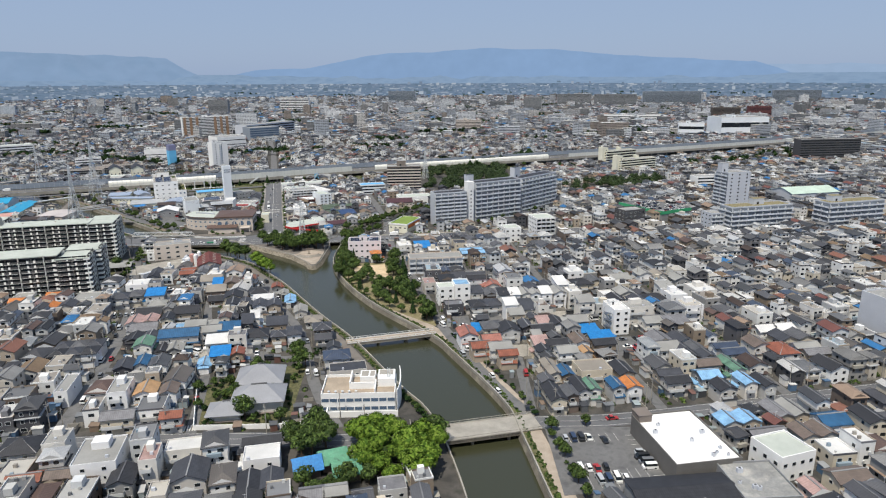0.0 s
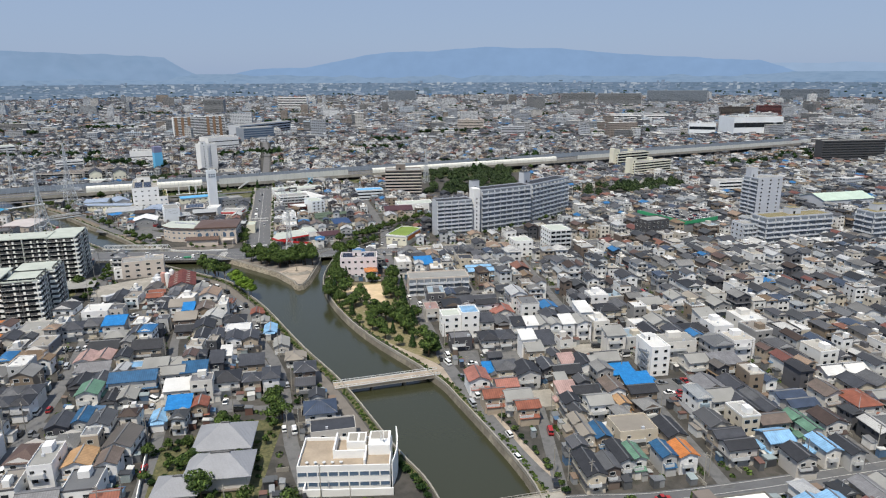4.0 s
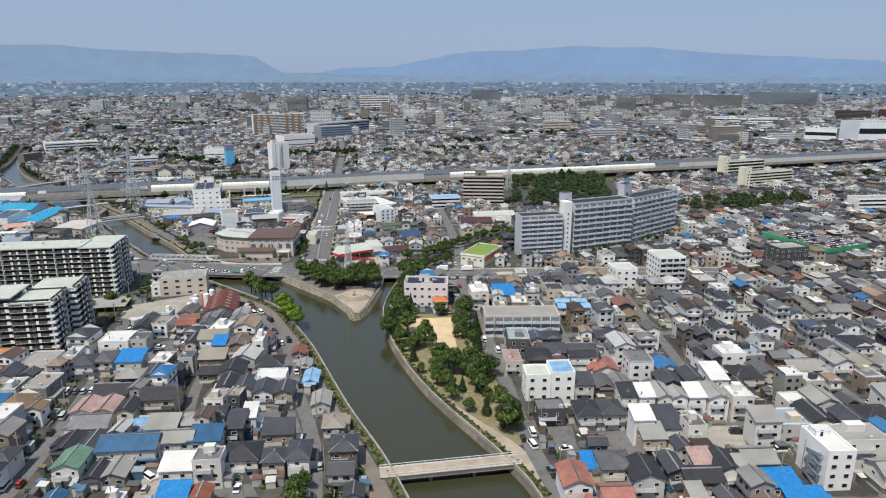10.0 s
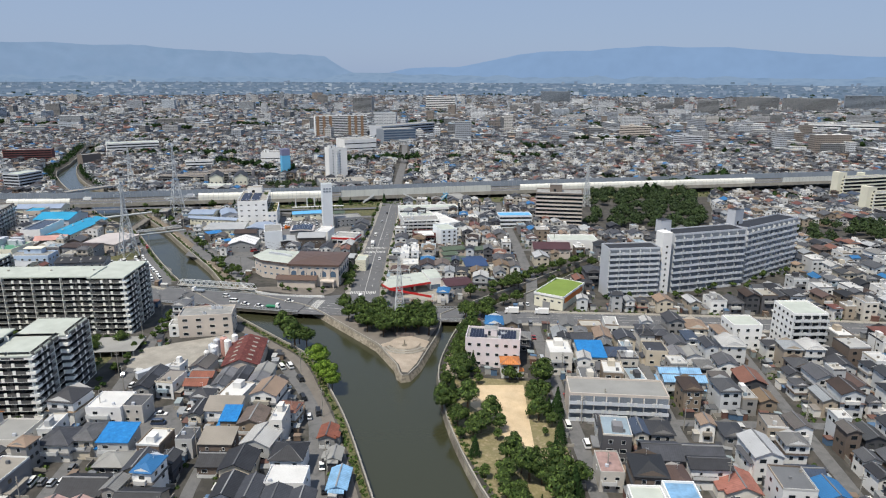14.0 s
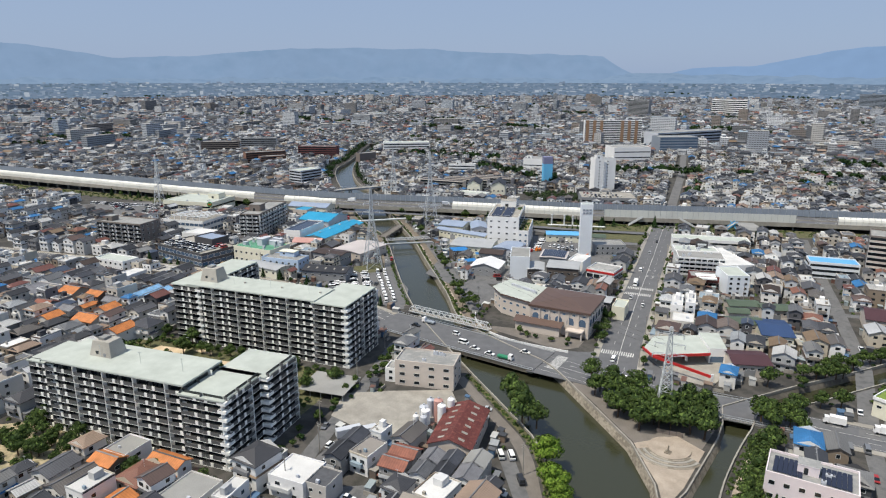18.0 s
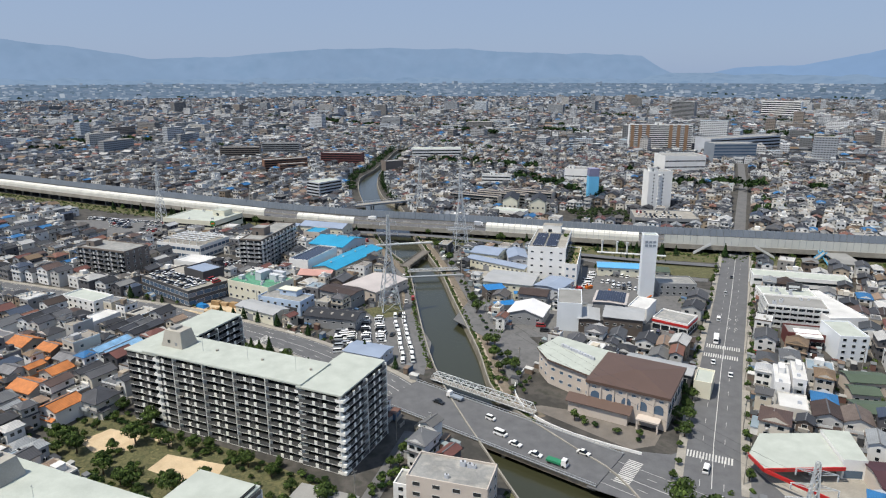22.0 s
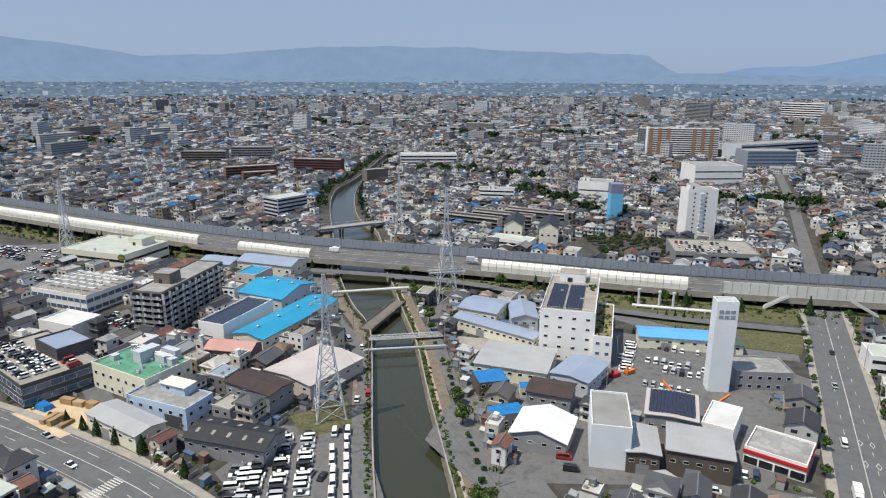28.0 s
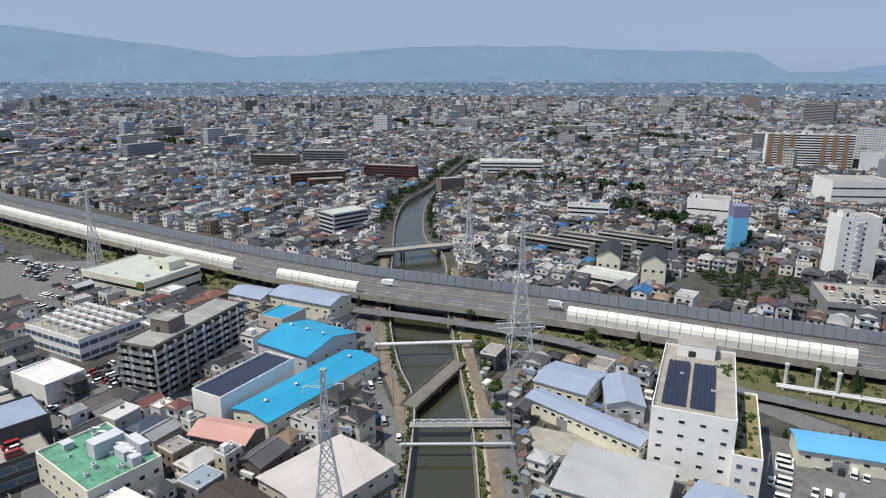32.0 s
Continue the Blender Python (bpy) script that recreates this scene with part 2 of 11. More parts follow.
ORANGEP = mat("orange machine paint", "d8742a", 0.45, grain=0.05)
REDP = mat("red paint", "b42c2a", 0.5, grain=0.05, stain=0.08)
PALEBLUE = mat("pale blue wall", "dbe0e4", 0.7, grain=0.04, stain=0.06)
TOWERBLUE = mat("sky blue tower paint", "69b7e0", 0.6, grain=0.04, stain=0.06)
SKYWALL = mat("light blue wall paint", "b4c6dc", 0.7, grain=0.05, stain=0.1)
VIOLET = mat("violet-grey paint", "7d7f9c", 0.6, grain=0.04)
TYRE = mat("tyre rubber", "1d1d1e", 0.8, grain=0.1)
CARGLASS = mat("car glass", "1c2227", 0.08, grain=0.02, stain=0.0, spec=0.7)
CARS = [mat("car paint " + k, h, 0.3, grain=0.02, stain=0.02, spec=0.6) for k, h in
        (("white", "e6e6e6"), ("black", "26272a"), ("silver", "a9adb2"), ("pearl", "d8d8d4"), ("navy", "2d3c56"), ("red", "9c2b2b"), ("grey", "6c6f74"))]
wt = bpy.data.materials.new("river water")
wt.use_nodes = True
b_ = wt.node_tree.nodes["Principled BSDF"]
b_.inputs["Base Color"].default_value, b_.inputs["Roughness"].default_value = (0.036, 0.038, 0.020, 1), 0.16
wn_, wp_ = wt.node_tree.nodes.new("ShaderNodeTexNoise"), wt.node_tree.nodes.new("ShaderNodeBump")
wg_ = wt.node_tree.nodes.new("ShaderNodeNewGeometry")
wn_.inputs["Scale"].default_value, wn_.inputs["Detail"].default_value = 0.9, 4
wp_.inputs["Strength"].default_value, wp_.inputs["Distance"].default_value = 0.12, 0.15
wt.node_tree.links.new(wg_.outputs["Position"], wn_.inputs["Vector"])
wt.node_tree.links.new(wn_.outputs["Fac"], wp_.inputs["Height"])
wt.node_tree.links.new(wp_.outputs[0], b_.inputs["Normal"])
WATER = wt
# house roofs and walls
RTILE = [seamed(mat("roof tiles " + k, h, 0.6, grain=0.2, fine=1.2, stain=0.25, wide=0.35), 0.62, 0.2, 0.2) for k, h in
         (("charcoal", "303135"), ("slate", "414349"), ("grey", "595a5d"), ("dark brown", "443833"), ("ash", "77777a"), ("taupe", "6b6059"))]
RODD = [seamed(mat("roof " + k, h, 0.55, grain=0.18, fine=1.2, stain=0.3, wide=0.35), 0.75, 0.0, 0.18) for k, h in
        (("red-brown", "83503f"), ("orange tile", "b9743f"), ("blue sheet", "2b567a"), ("pale blue sheet", "7fa9cc"), ("green sheet", "5d7f6c"), ("navy tile", "3b4659"), ("pink-grey", "a58a84"), ("tan", "ab8a66"))]
PINKRED = seamed(mat("faded red roof", "98665a", 0.6, grain=0.2, fine=1.2, stain=0.3, wide=0.35), 0.7, 0.0, 0.2)
RFLAT = [mat("flat roof " + k, h, 0.85, grain=0.1, stain=0.2) for k, h in (("white", "c9c9c7"), ("light grey", "8e8e8b"), ("warm grey", "8a847b"), ("pale", "a9a59c"))]
HWALL = [mat("house wall " + k, h, 0.8, grain=0.06, stain=0.12) for k, h in
         (("white", "dedede"), ("off-white", "d0cdc7"), ("cream", "c4baa8"), ("light grey", "b3b3b2"), ("beige", "a99c8b"), ("grey", "8a8a89"), ("brown", "6c6058"), ("tan", "8f8170"), ("charcoal", "4b4b50"), ("dirty white", "bab6b0"))]

RAILPALE = mat("pale railing panel", "c6cbd2", 0.6, grain=0.05, stain=0.08)
DEEPBROWN = mat("deep brown wall", "5b534d", 0.7, grain=0.08, stain=0.1)
TEMPLETILE = ridged(mat("temple roof tiles", "8e9095", 0.6, grain=0.12, stain=0.15), 0.35, 0.5)
TIMBER = mat("deck boards", ["a89a88", "988b7b"], 0.85, pick="patch", grain=0.15)
STONE = mat("pale stone facing", ["8f8779", "7d7568", "9c9486"], 0.9, pick="island", grain=0.2, stain=0.2, bump=0.3)
GREENTILE = ridged(mat("dark green metal roof", "4f5c4c", 0.6, grain=0.1, stain=0.15), 0.5)
MAROONTILE = ridged(mat("maroon metal roof", "4a3034", 0.6, grain=0.1, stain=0.15), 0.5)
NAVYTILE = ridged(mat("navy blue roof", "2f4468", 0.6, grain=0.1, stain=0.15), 0.4)
PALEPINK = ridged(mat("pale pinkish metal roof", "b8b1ae", 0.6, grain=0.06, stain=0.15), 0.7)
WOODLEAF = mat("woodland leaves", ["2b3c1c", "354822", "233318", "3f5228", "2f4220"], 0.8, pick="island", grain=0.3, stain=0.3)
BRICKRED = mat("faded brick wall", "82604f", 0.8, grain=0.1, stain=0.15)
CURTAIN = mat("curtained glazing", "7b838c", 0.3, grain=0.2, stain=0.3)
HOODWHITE = mat("off-white curved panels", "d8d7cf", 0.6, grain=0.08, stain=0.15)
PALEPANEL = mat("pale translucent panels", "cbcdc8", 0.5, grain=0.05, stain=0.1)
PYLONM = mat("weathered galvanised lattice", "c6cacc", 0.5, metal=0.2, grain=0.08, stain=0.12)
CLADDING = mat("weathered grey cladding", "686663", 0.75, grain=0.1, stain=0.2)
RIDGETILE = mat("ridge tiles", ["6f7072", "5a5b5e", "88898a"], 0.7, pick="object", grain=0.1)

import itertools


# ---- mesh helpers ----
class Geo:
    """Collects faces, then becomes one mesh. m: a material slot a face."""

    def __init__(self):
        self.v, self.f, self.m = [], [], []

    def face(self, pts, m=0):
        k = len(self.v)
        self.v += [tuple(p) for p in pts]
        self.f.append(tuple(range(k, k + len(pts))))
        self.m.append(m)

    def solid(self, low, high, m=0, top=None):
        """A prism between two rings of points (counter-clockwise from above)."""
        k, n = len(self.v), len(low)
        self.v += [tuple(p) for p in low] + [tuple(p) for p in high]
        self.f += [tuple(range(k + n - 1, k - 1, -1)), tuple(range(k + n, k + 2 * n))]
        self.m += [m, m if top is None else top]
        for i in range(n):
            j = (i + 1) % n
            self.f.append((k + i, k + j, k + n + j, k + n + i))
            self.m.append(m)
        return self

    def box(self, x0, y0, z0, x1, y1, z1, m=0, top=None):
        ring = [(x0, y0), (x1, y0), (x1, y1), (x0, y1)]
        return self.solid([(x, y, z0) for x, y in ring], [(x, y, z1) for x, y in ring], m, top)

    def tub(self, x0, y0, z0, x1, y1, h, rim, t=0.3, m=0, top=1):
        """A box whose walls rise past its flat top as a parapet, in one closed shell."""
        k = len(self.v)
        for a, z in ((0, z0), (0, h + rim), (t, h + rim), (t, h)):
            self.v += [(x0 + a, y0 + a, z), (x1 - a, y0 + a, z), (x1 - a, y1 - a, z), (x0 + a, y1 - a, z)]
        self.f.append((k + 3, k + 2, k + 1, k))
        self.m.append(m)
        for r in range(3):
            for i in range(4):
                j = (i + 1) % 4
                self.f.append((k + 4 * r + i, k + 4 * r + j, k + 4 * r + 4 + j, k + 4 * r + 4 + i))
                self.m.append(m)
        self.f.append((k + 12, k + 13, k + 14, k + 15))
        self.m.append(top)
        return self

    def prism(self, ring, z0, z1, m=0, top=None):
        return self.solid([(x, y, z0) for x, y in ring], [(x, y, z1) for x, y in ring], m, top)

    def tube(self, a, b, r, m=0, n=4, r2=None):
        a, b = Vector(a), Vector(b)
        d = (b - a).normalized()
        s = d.cross((0, 0, 1)) if abs(d.z) < 0.95 else d.cross((1, 0, 0))
        s.normalize()
        u = s.cross(d)
        r2 = r if r2 is None else r2
        ring = [(math.cos(2 * math.pi * (i + 0.5) / n), math.sin(2 * math.pi * (i + 0.5) / n)) for i in range(n)]
        return self.solid([a + (s * c + u * w) * r for c, w in ring], [b + (s * c + u * w) * r2 for c, w in ring], m)

    def chain(self, pts, radii, m=0):
        """One square bar through several points."""
        k = len(self.v)
        for p, r in zip(pts, radii):
            self.v += [(p[0] - r, p[1] - r, p[2]), (p[0] + r, p[1] - r, p[2]), (p[0] + r, p[1] + r, p[2]), (p[0] - r, p[1] + r, p[2])]
        for a in range(len(pts) - 1):
            for i in range(4):
                j = (i + 1) % 4
                self.f.append((k + 4 * a + i, k + 4 * a + j, k + 4 * a + 4 + j, k + 4 * a + 4 + i))
                self.m.append(m)
        return self

    def mesh(self, name, mats):
        me = bpy.data.meshes.new(name)
        me.from_pydata(self.v, [], self.f)
        for x in (mats if isinstance(mats, (list, tuple)) else [mats]):
            me.materials.append(x)
        if any(self.m):
            me.polygons.foreach_set("material_index", self.m)
        me.update()
        return me


def thing(name, geo, mats, m=None, label="", category="", group="", kind=""):
    ob = new(name, geo.mesh(name, mats) if isinstance(geo, Geo) else geo)
    if m is not None:
        ob.matrix_world = m
    return tagged(ob, label, category, group, kind)


def part(name, geo, mats, parent, label="", m=None):
    ob = new(name, geo.mesh(name, mats) if isinstance(geo, Geo) else geo)
    ob.parent = parent
    if m is not None:
        ob.matrix_basis = m
    return tagged(ob, label)


def paint(ob, material, slot=0):
    """A material of its own on a mesh that is shared."""
    ob.material_slots[slot].link = "OBJECT"
    ob.material_slots[slot].material = material


def at(x, y, rot=0.0, z=0.0):
    return pose(x, y, z, 0, 0, rot)


layer_count = itertools.count()


def next_layer():
    """Each flat sheet lies a little above the one before."""
    return next(layer_count)


# ---- plan: what is taken, on a 2 m raster ----
GX0, GY0, GN, GM = -1000, -100, 950, 650
taken = np.zeros((GM, GN), bool)
cx_, cy_ = np.meshgrid(GX0 + 2 * np.arange(GN) + 1.0, GY0 + 2 * np.arange(GM) + 1.0)


def inside(ring, x, y):
    res = np.zeros(np.shape(x), bool)
    for (x1, y1), (x2, y2) in zip(ring, ring[1:] + ring[:1]):
        if y1 == y2:
            continue
        c = ((y1 > y) != (y2 > y)) & (x < (x2 - x1) * (y - y1) / (y2 - y1) + x1)
        res ^= c
    return res


def take(ring):
    xs, ys = [p[0] for p in ring], [p[1] for p in ring]
    i0, i1 = max(0, int((min(xs) - GX0) / 2) - 1), min(GN, int((max(xs) - GX0) / 2) + 2)
    j0, j1 = max(0, int((min(ys) - GY0) / 2) - 1), min(GM, int((max(ys) - GY0) / 2) + 2)
    if i0 < i1 and j0 < j1:
        taken[j0:j1, i0:i1] |= inside(ring, cx_[j0:j1, i0:i1], cy_[j0:j1, i0:i1])


def strip(line, width, off=0.0):
    """The left and the right edge of a way of that width along a line."""
    left, right = [], []
    for k, p in enumerate(line):
        a, b = Vector(line[max(k - 1, 0)][:2]), Vector(line[min(k + 1, len(line) - 1)][:2])
        d = (b - a).normalized()
        s = Vector((-d.y, d.x))
        q = Vector(p[:2])
        left.append(tuple(q + s * (off + width / 2)))
        right.append(tuple(q + s * (off - width / 2)))
    return left, right


def smooth(line, n=6):
    """Catmull-Rom through the points."""
    out, pts = [], [Vector(p) for p in line]
    for k in range(len(pts) - 1):
        p0, p1, p2, p3 = pts[max(k - 1, 0)], pts[k], pts[k + 1], pts[min(k + 2, len(pts) - 1)]
        for i in range(n):
            t = i / n
            out.append(tuple(0.5 * (2 * p1 + (p2 - p0) * t + (2 * p0 - 5 * p1 + 4 * p2 - p3) * t * t + (3 * p1 - p0 - 3 * p2 + p3) * t ** 3)))
    return out + [tuple(pts[-1])]


def ribbon(geo, line, width, z, m=0, off=0.0, thick=0.0):
    """A flat way along a line; z a number or one a point."""
    l, r = strip(line, width, off)
    zs = z if isinstance(z, (list, tuple)) else [z] * len(line)
    if thick:
        # one continuous body
        k0, n = len(geo.v), len(line)
        for k in range(n):
            geo.v += [(*r[k], zs[k] - thick), (*l[k], zs[k] - thick), (*l[k], zs[k]), (*r[k], zs[k])]
        for k in range(n - 1):
            a, b = k0 + 4 * k, k0 + 4 * k + 4
            for i in range(4):
                j = (i + 1) % 4
                geo.f.append((a + i, a + j, b + j, b + i))
                geo.m.append(m)
        geo.f += [(k0 + 3, k0 + 2, k0 + 1, k0), tuple(k0 + 4 * n - 4 + i for i in range(4))]
        geo.m += [m, m]
        return
    for k in range(len(line) - 1):
        geo.face([(*r[k], zs[k]), (*r[k + 1], zs[k + 1]), (*l[k + 1], zs[k + 1]), (*l[k], zs[k])], m)


def wall_along(geo, line, off, z0, z1, thick, m=0):
    zs0 = z0 if isinstance(z0, (list, tuple)) else [z0] * len(line)
    zs1 = z1 if isinstance(z1, (list, tuple)) else [z1] * len(line)
    l, r = strip(line, thick, off)
    for k in range(len(line) - 1):
        ring = [r[k], r[k + 1], l[k + 1], l[k]]
        zz = (k, k + 1, k + 1, k)
        geo.solid([(*p, zs0[q]) for p, q in zip(ring, zz)], [(*p, zs1[q]) for p, q in zip(ring, zz)], m)


# ---- ground and river ----
WB = smooth([(30, -300), (18, 60), (9, 140), (1, 185), (-6, 208), (-17, 227), (-40, 271), (-62, 305), (-88, 349), (-103, 371), (-122, 396), (-145, 412), (-176, 432), (-224, 465),
             (-265, 501), (-322, 557), (-344, 576), (-369, 590), (-413, 621), (-488, 683), (-558, 742), (-616, 800), (-648, 852), (-700, 927), (-752, 998), (-786, 1046)], 4)
NB = smooth([(-776, 1052), (-741, 1002), (-689, 931), (-634, 852), (-584, 795), (-536, 750), (-500, 722), (-462, 702), (-395, 641), (-374, 624), (-339, 595), (-312, 573), (-280, 543), (-232, 499), (-202, 470), (-166, 457), (-147, 451), (-124, 434), (-100, 415)], 4)
PEN = [(-87, 398.5), (-84, 392), (-82.3, 390), (-80.5, 391.3), (-79, 400), (-79, 434)]
CANAL_W = [(-80, 444), (-83, 456), (-66, 486), (-45, 520), (-16, 572)]
CANAL_E = [(-8, 568), (-36, 514), (-56, 480), (-72, 456), (-71.5, 446)]
EB = smooth([(-71.5, 446), (-72, 428), (-71, 405), (-67, 386), (-55, 354), (-36, 319), (-6, 278), (4, 258), (22, 214), (26, 191), (30, 160), (38, 100), (45, 0), (60, -300)], 4)
BANKS = WB + NB + PEN + CANAL_W + CANAL_E + EB[1:]
RX0, RX1, RY0, RY1 = -1700, 1400, -400, 1700
RC = Vector((-150, 650))


def gz(x, y):
    """The height of the plain: level round the river, rising gently far off."""
    r = math.hypot(x + 150, y - 400)
    return 0.0 if r < 2200 else 88 * ((min(r, 4600) - 2200) / 2400) ** 1.4


outer = [(RX0, RY0), (30, RY0)] + BANKS + [(60, RY0), (RX1, RY0), (RX1, RY1), (RX0, RY1)]
from mathutils.geometry import tessellate_polygon
g = Geo()
g.v = [(x, y, 0.0) for x, y in outer]
for tri in tessellate_polygon([[Vector(p) for p in g.v]]):
    a, b, c = (Vector(g.v[i]) for i in tri)
    g.f.append(tuple(tri) if (b - a).cross(c - a).z > 0 else tuple(reversed(tri)))
    g.m.append(0)
# the plain beyond, as further rings of the same sheet
ring0 = []
for (x0, y0), (x1, y1) in zip([(RX0, RY0), (RX1, RY0), (RX1, RY1), (RX0, RY1)], [(RX1, RY0), (RX1, RY1), (RX0, RY1), (RX0, RY0)]):
    ring0 += [(x0 + (x1 - x0) * i / 20, y0 + (y1 - y0) * i / 20) for i in range(20)]


def outward(p, s):
    x, y = p[0] + 150, p[1] - 400
    r = math.hypot(x, y)
    k = (1 - s) + s * 4650 / r
    return x * k - 150, y * k + 400


rings = [[outward(p, s / 16) for p in ring0] for s in range(17)]
for a, b in zip(rings, rings[1:]):
    for i in range(80):
        j = (i + 1) % 80
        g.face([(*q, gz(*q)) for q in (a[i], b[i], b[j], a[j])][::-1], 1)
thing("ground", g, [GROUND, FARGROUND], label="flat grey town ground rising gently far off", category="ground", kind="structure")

g = Geo()
g.face([(-900, -320, -2.6), (200, -320, -2.6), (200, 700, -2.6), (-900, 700, -2.6)])
g.face([(-900, 700, -2.6), (200, 700, -2.6), (200, 1150, -2.6), (-900, 1150, -2.6)])
thing("water", g, WATER, label="dark green still river water between walled banks", category="river", kind="structure")
for line in (WB, NB + PEN + CANAL_W, CANAL_E + EB[1:]):
    g = Geo()
    # the lined slope, its foot in the water, its coping proud of the ground
    n = len(line)
    foot = strip(line, 2.4, 0)[1]
    for k in range(n - 1):
        g.face([(*foot[k], -4.0), (*foot[k + 1], -4.0), (*line[k + 1], 0.0), (*line[k], 0.0)], 0)
    wall_along(g, line, 0.0, -0.4, [0.3 if p in PEN else 0.75 for p in line], 0.45, 1)
    ob = thing("river_bank", g, [CONC_DARK, CONCRETE], label="weathered concrete river wall with a pale coping", category="river bank", kind="structure")
take([(x, y) for x, y in WB] + [(x, y) for x, y in NB] + PEN + CANAL_W + CANAL_E + EB[1:])
for line, w in ((WB, 17), (NB, 13), (EB, 22), (CANAL_W + CANAL_E, 16)):
    l, r = strip(line, w)
    for k in range(len(line) - 1):
        take([l[k], l[k + 1], r[k + 1], r[k]])

# riverside paths
g = Geo()
ribbon(g, [p for p in WB if 225 < p[1] < 430 and p[0] > -185], 4.0, 0.016, 0, 5.5)
ribbon(g, [p for p in WB if 465 < p[1] < 690], 1.3, 0.03, 0, 2.4)
thing("path_west", g, BRICKPATH, label="reddish riverside path along the coping", category="path", kind="structure")
g = Geo()
ribbon(g, [p for p in NB if 460 < p[1] < 690], 1.4, 0.03, 0, 2.4)
ribbon(g, [p for p in EB if 130 < p[1] < 436], 4.5, 0.012, 0, 4.8)
thing("path_east", g, PAVING, label="pale riverside path along the coping", category="path", kind="structure")
g = Geo()
ribbon(g, [p for p in WB if 205 < p[1] < 430 and p[0] > -185], 2.2, 0.05, 0, 1.6)
ribbon(g, [p for p in EB if 130 < p[1] < 300], 2.0, 0.05, 0, 1.5)
ribbon(g, [p for p in NB if 460 < p[1] < 700], 1.6, 0.05, 0, 1.4)
thing("grass_verge", g, GRASS, label="narrow verge of rough grass on the river wall", category="grass", kind="structure")
g = Geo()
ribbon(g, [p for p in WB if 465 < p[1] < 690], 3.6, 0.008, 0, 5.0)
ribbon(g, [p for p in NB if 460 < p[1] < 690], 3.8, 0.008, 0, 5.0)
thing("bank_soil", g, mat("trodden brown soil", ["857a6b", "776c5f", "6c6857"], 0.95, pick="patch", wide=0.3, stain=0.25), label="strip of trodden brown soil on the bank", category="soil", kind="structure")
# bare tip of the spit between the two channels
g = Geo()
g.prism([(-81, 393), (-80, 402), (-80.3, 424), (-90, 428), (-99.5, 416), (-92, 406), (-86.4, 399), (-83.4, 393)], 0.0, 0.12)
thing("spit_paving", g, PAVING, label="pale paved tip of the spit between the channels", category="paving", kind="structure")

# ---- roads ----
MAIN = smooth([(-620, 360), (-500, 398), (-420, 425), (-375, 440), (-305, 453), (-250, 453), (-215, 447), (-180, 451), (-140, 452), (-100, 452), (-60, 459), (-10, 467), (45, 476), (140, 488), (300, 510), (520, 545), (900, 600)], 5)
AVENUE = [(-124, 462), (-131, 487), (-146, 545), (-168, 636), (-187, 712), (-197, 752)]
AVENUE_NORTH = [(-197, 752), (-206, 790), (-262, 1010), (-330, 1250)]
LOW = smooth([(-420, 122), (-260, 158), (-141, 184), (-76, 189), (-31, 188), (0, 192), (33, 199), (68, 202), (167, 223), (300, 250), (520, 300), (800, 360)], 4)
ROADS = [("road_main", MAIN, 14.5, True), ("road_avenue", AVENUE, 15.5, True), ("road_avenue_north", AVENUE_NORTH, 8.0, False), ("road_low", LOW, 8.5, True),
         ("street_riverside_west", smooth([(-36, 196), (-50, 229), (-66, 280), (-86, 319), (-105, 359), (-130, 388)], 3), 4.5, False),
         ("street_riverside_east", smooth([(30, 205), (20, 226), (0, 286), (-14, 350), (-34, 431), (-40, 462)], 3), 5.0, False),
         ("street_west", smooth([(-128, 190), (-140, 247), (-149, 281), (-166, 332), (-176, 372)], 3), 5.0, False),
         ("street_middle", [(-84, 192), (-91, 222), (-100, 257), (-119, 309), (-128, 340)], 3.6, False),
         ("street_cross", [(-146, 240), (-112, 245), (-84, 251), (-50, 254)], 3.6, False),
         ("street_east", smooth([(31, 204), (31, 267), (26, 320), (14, 372), (2, 462)], 3), 4.0, False),
         ("street_east_two", [(78, 206), (72, 262), (60, 330), (52, 400), (44, 470)], 4.2, False),
         ("street_east_three", [(128, 216), (120, 280), (108, 350), (100, 420), (92, 482)], 4.2, False),
         ("street_east_four", [(-4, 300), (60, 318), (140, 336), (240, 356), (420, 392)], 4.2, False),
         ("street_east_five", [(-14, 372), (60, 386), (150, 404), (260, 426)], 4.2, False),
         ("street_north", [(-107, 571), (-60, 584), (0, 600)], 5.0, False),
         ("street_side", [(-309, 455), (-344, 464), (-384, 474), (-420, 484), (-470, 500), (-545, 512), (-640, 520)], 8.0, True),
         ("street_factory", smooth([(-205, 486), (-236, 515), (-262, 540), (-300, 574), (-326, 600), (-343, 645)], 3), 5.0, False),
         ("street_yards", [(-232, 531), (-205, 545), (-160, 562)], 7.0, False),
         ("street_depot", [(-215, 545), (-232, 590), (-248, 640)], 5.0, False),
         ("street_west_bank", smooth([(-262, 462), (-290, 520), (-330, 556), (-365, 575), (-405, 605)], 3), 5.0, False),
         ("street_apartments", [(-210, 432), (-190, 385), (-176, 350), (-160, 330)], 5.0, False),
         ("street_pale", [(-40, 462), (-46, 520), (-62, 590), (-84, 680), (-98, 740)], 6.0, False),
         ("street_shops", [(-156, 562), (-110, 571)], 6.0, False)]
marks = Geo()
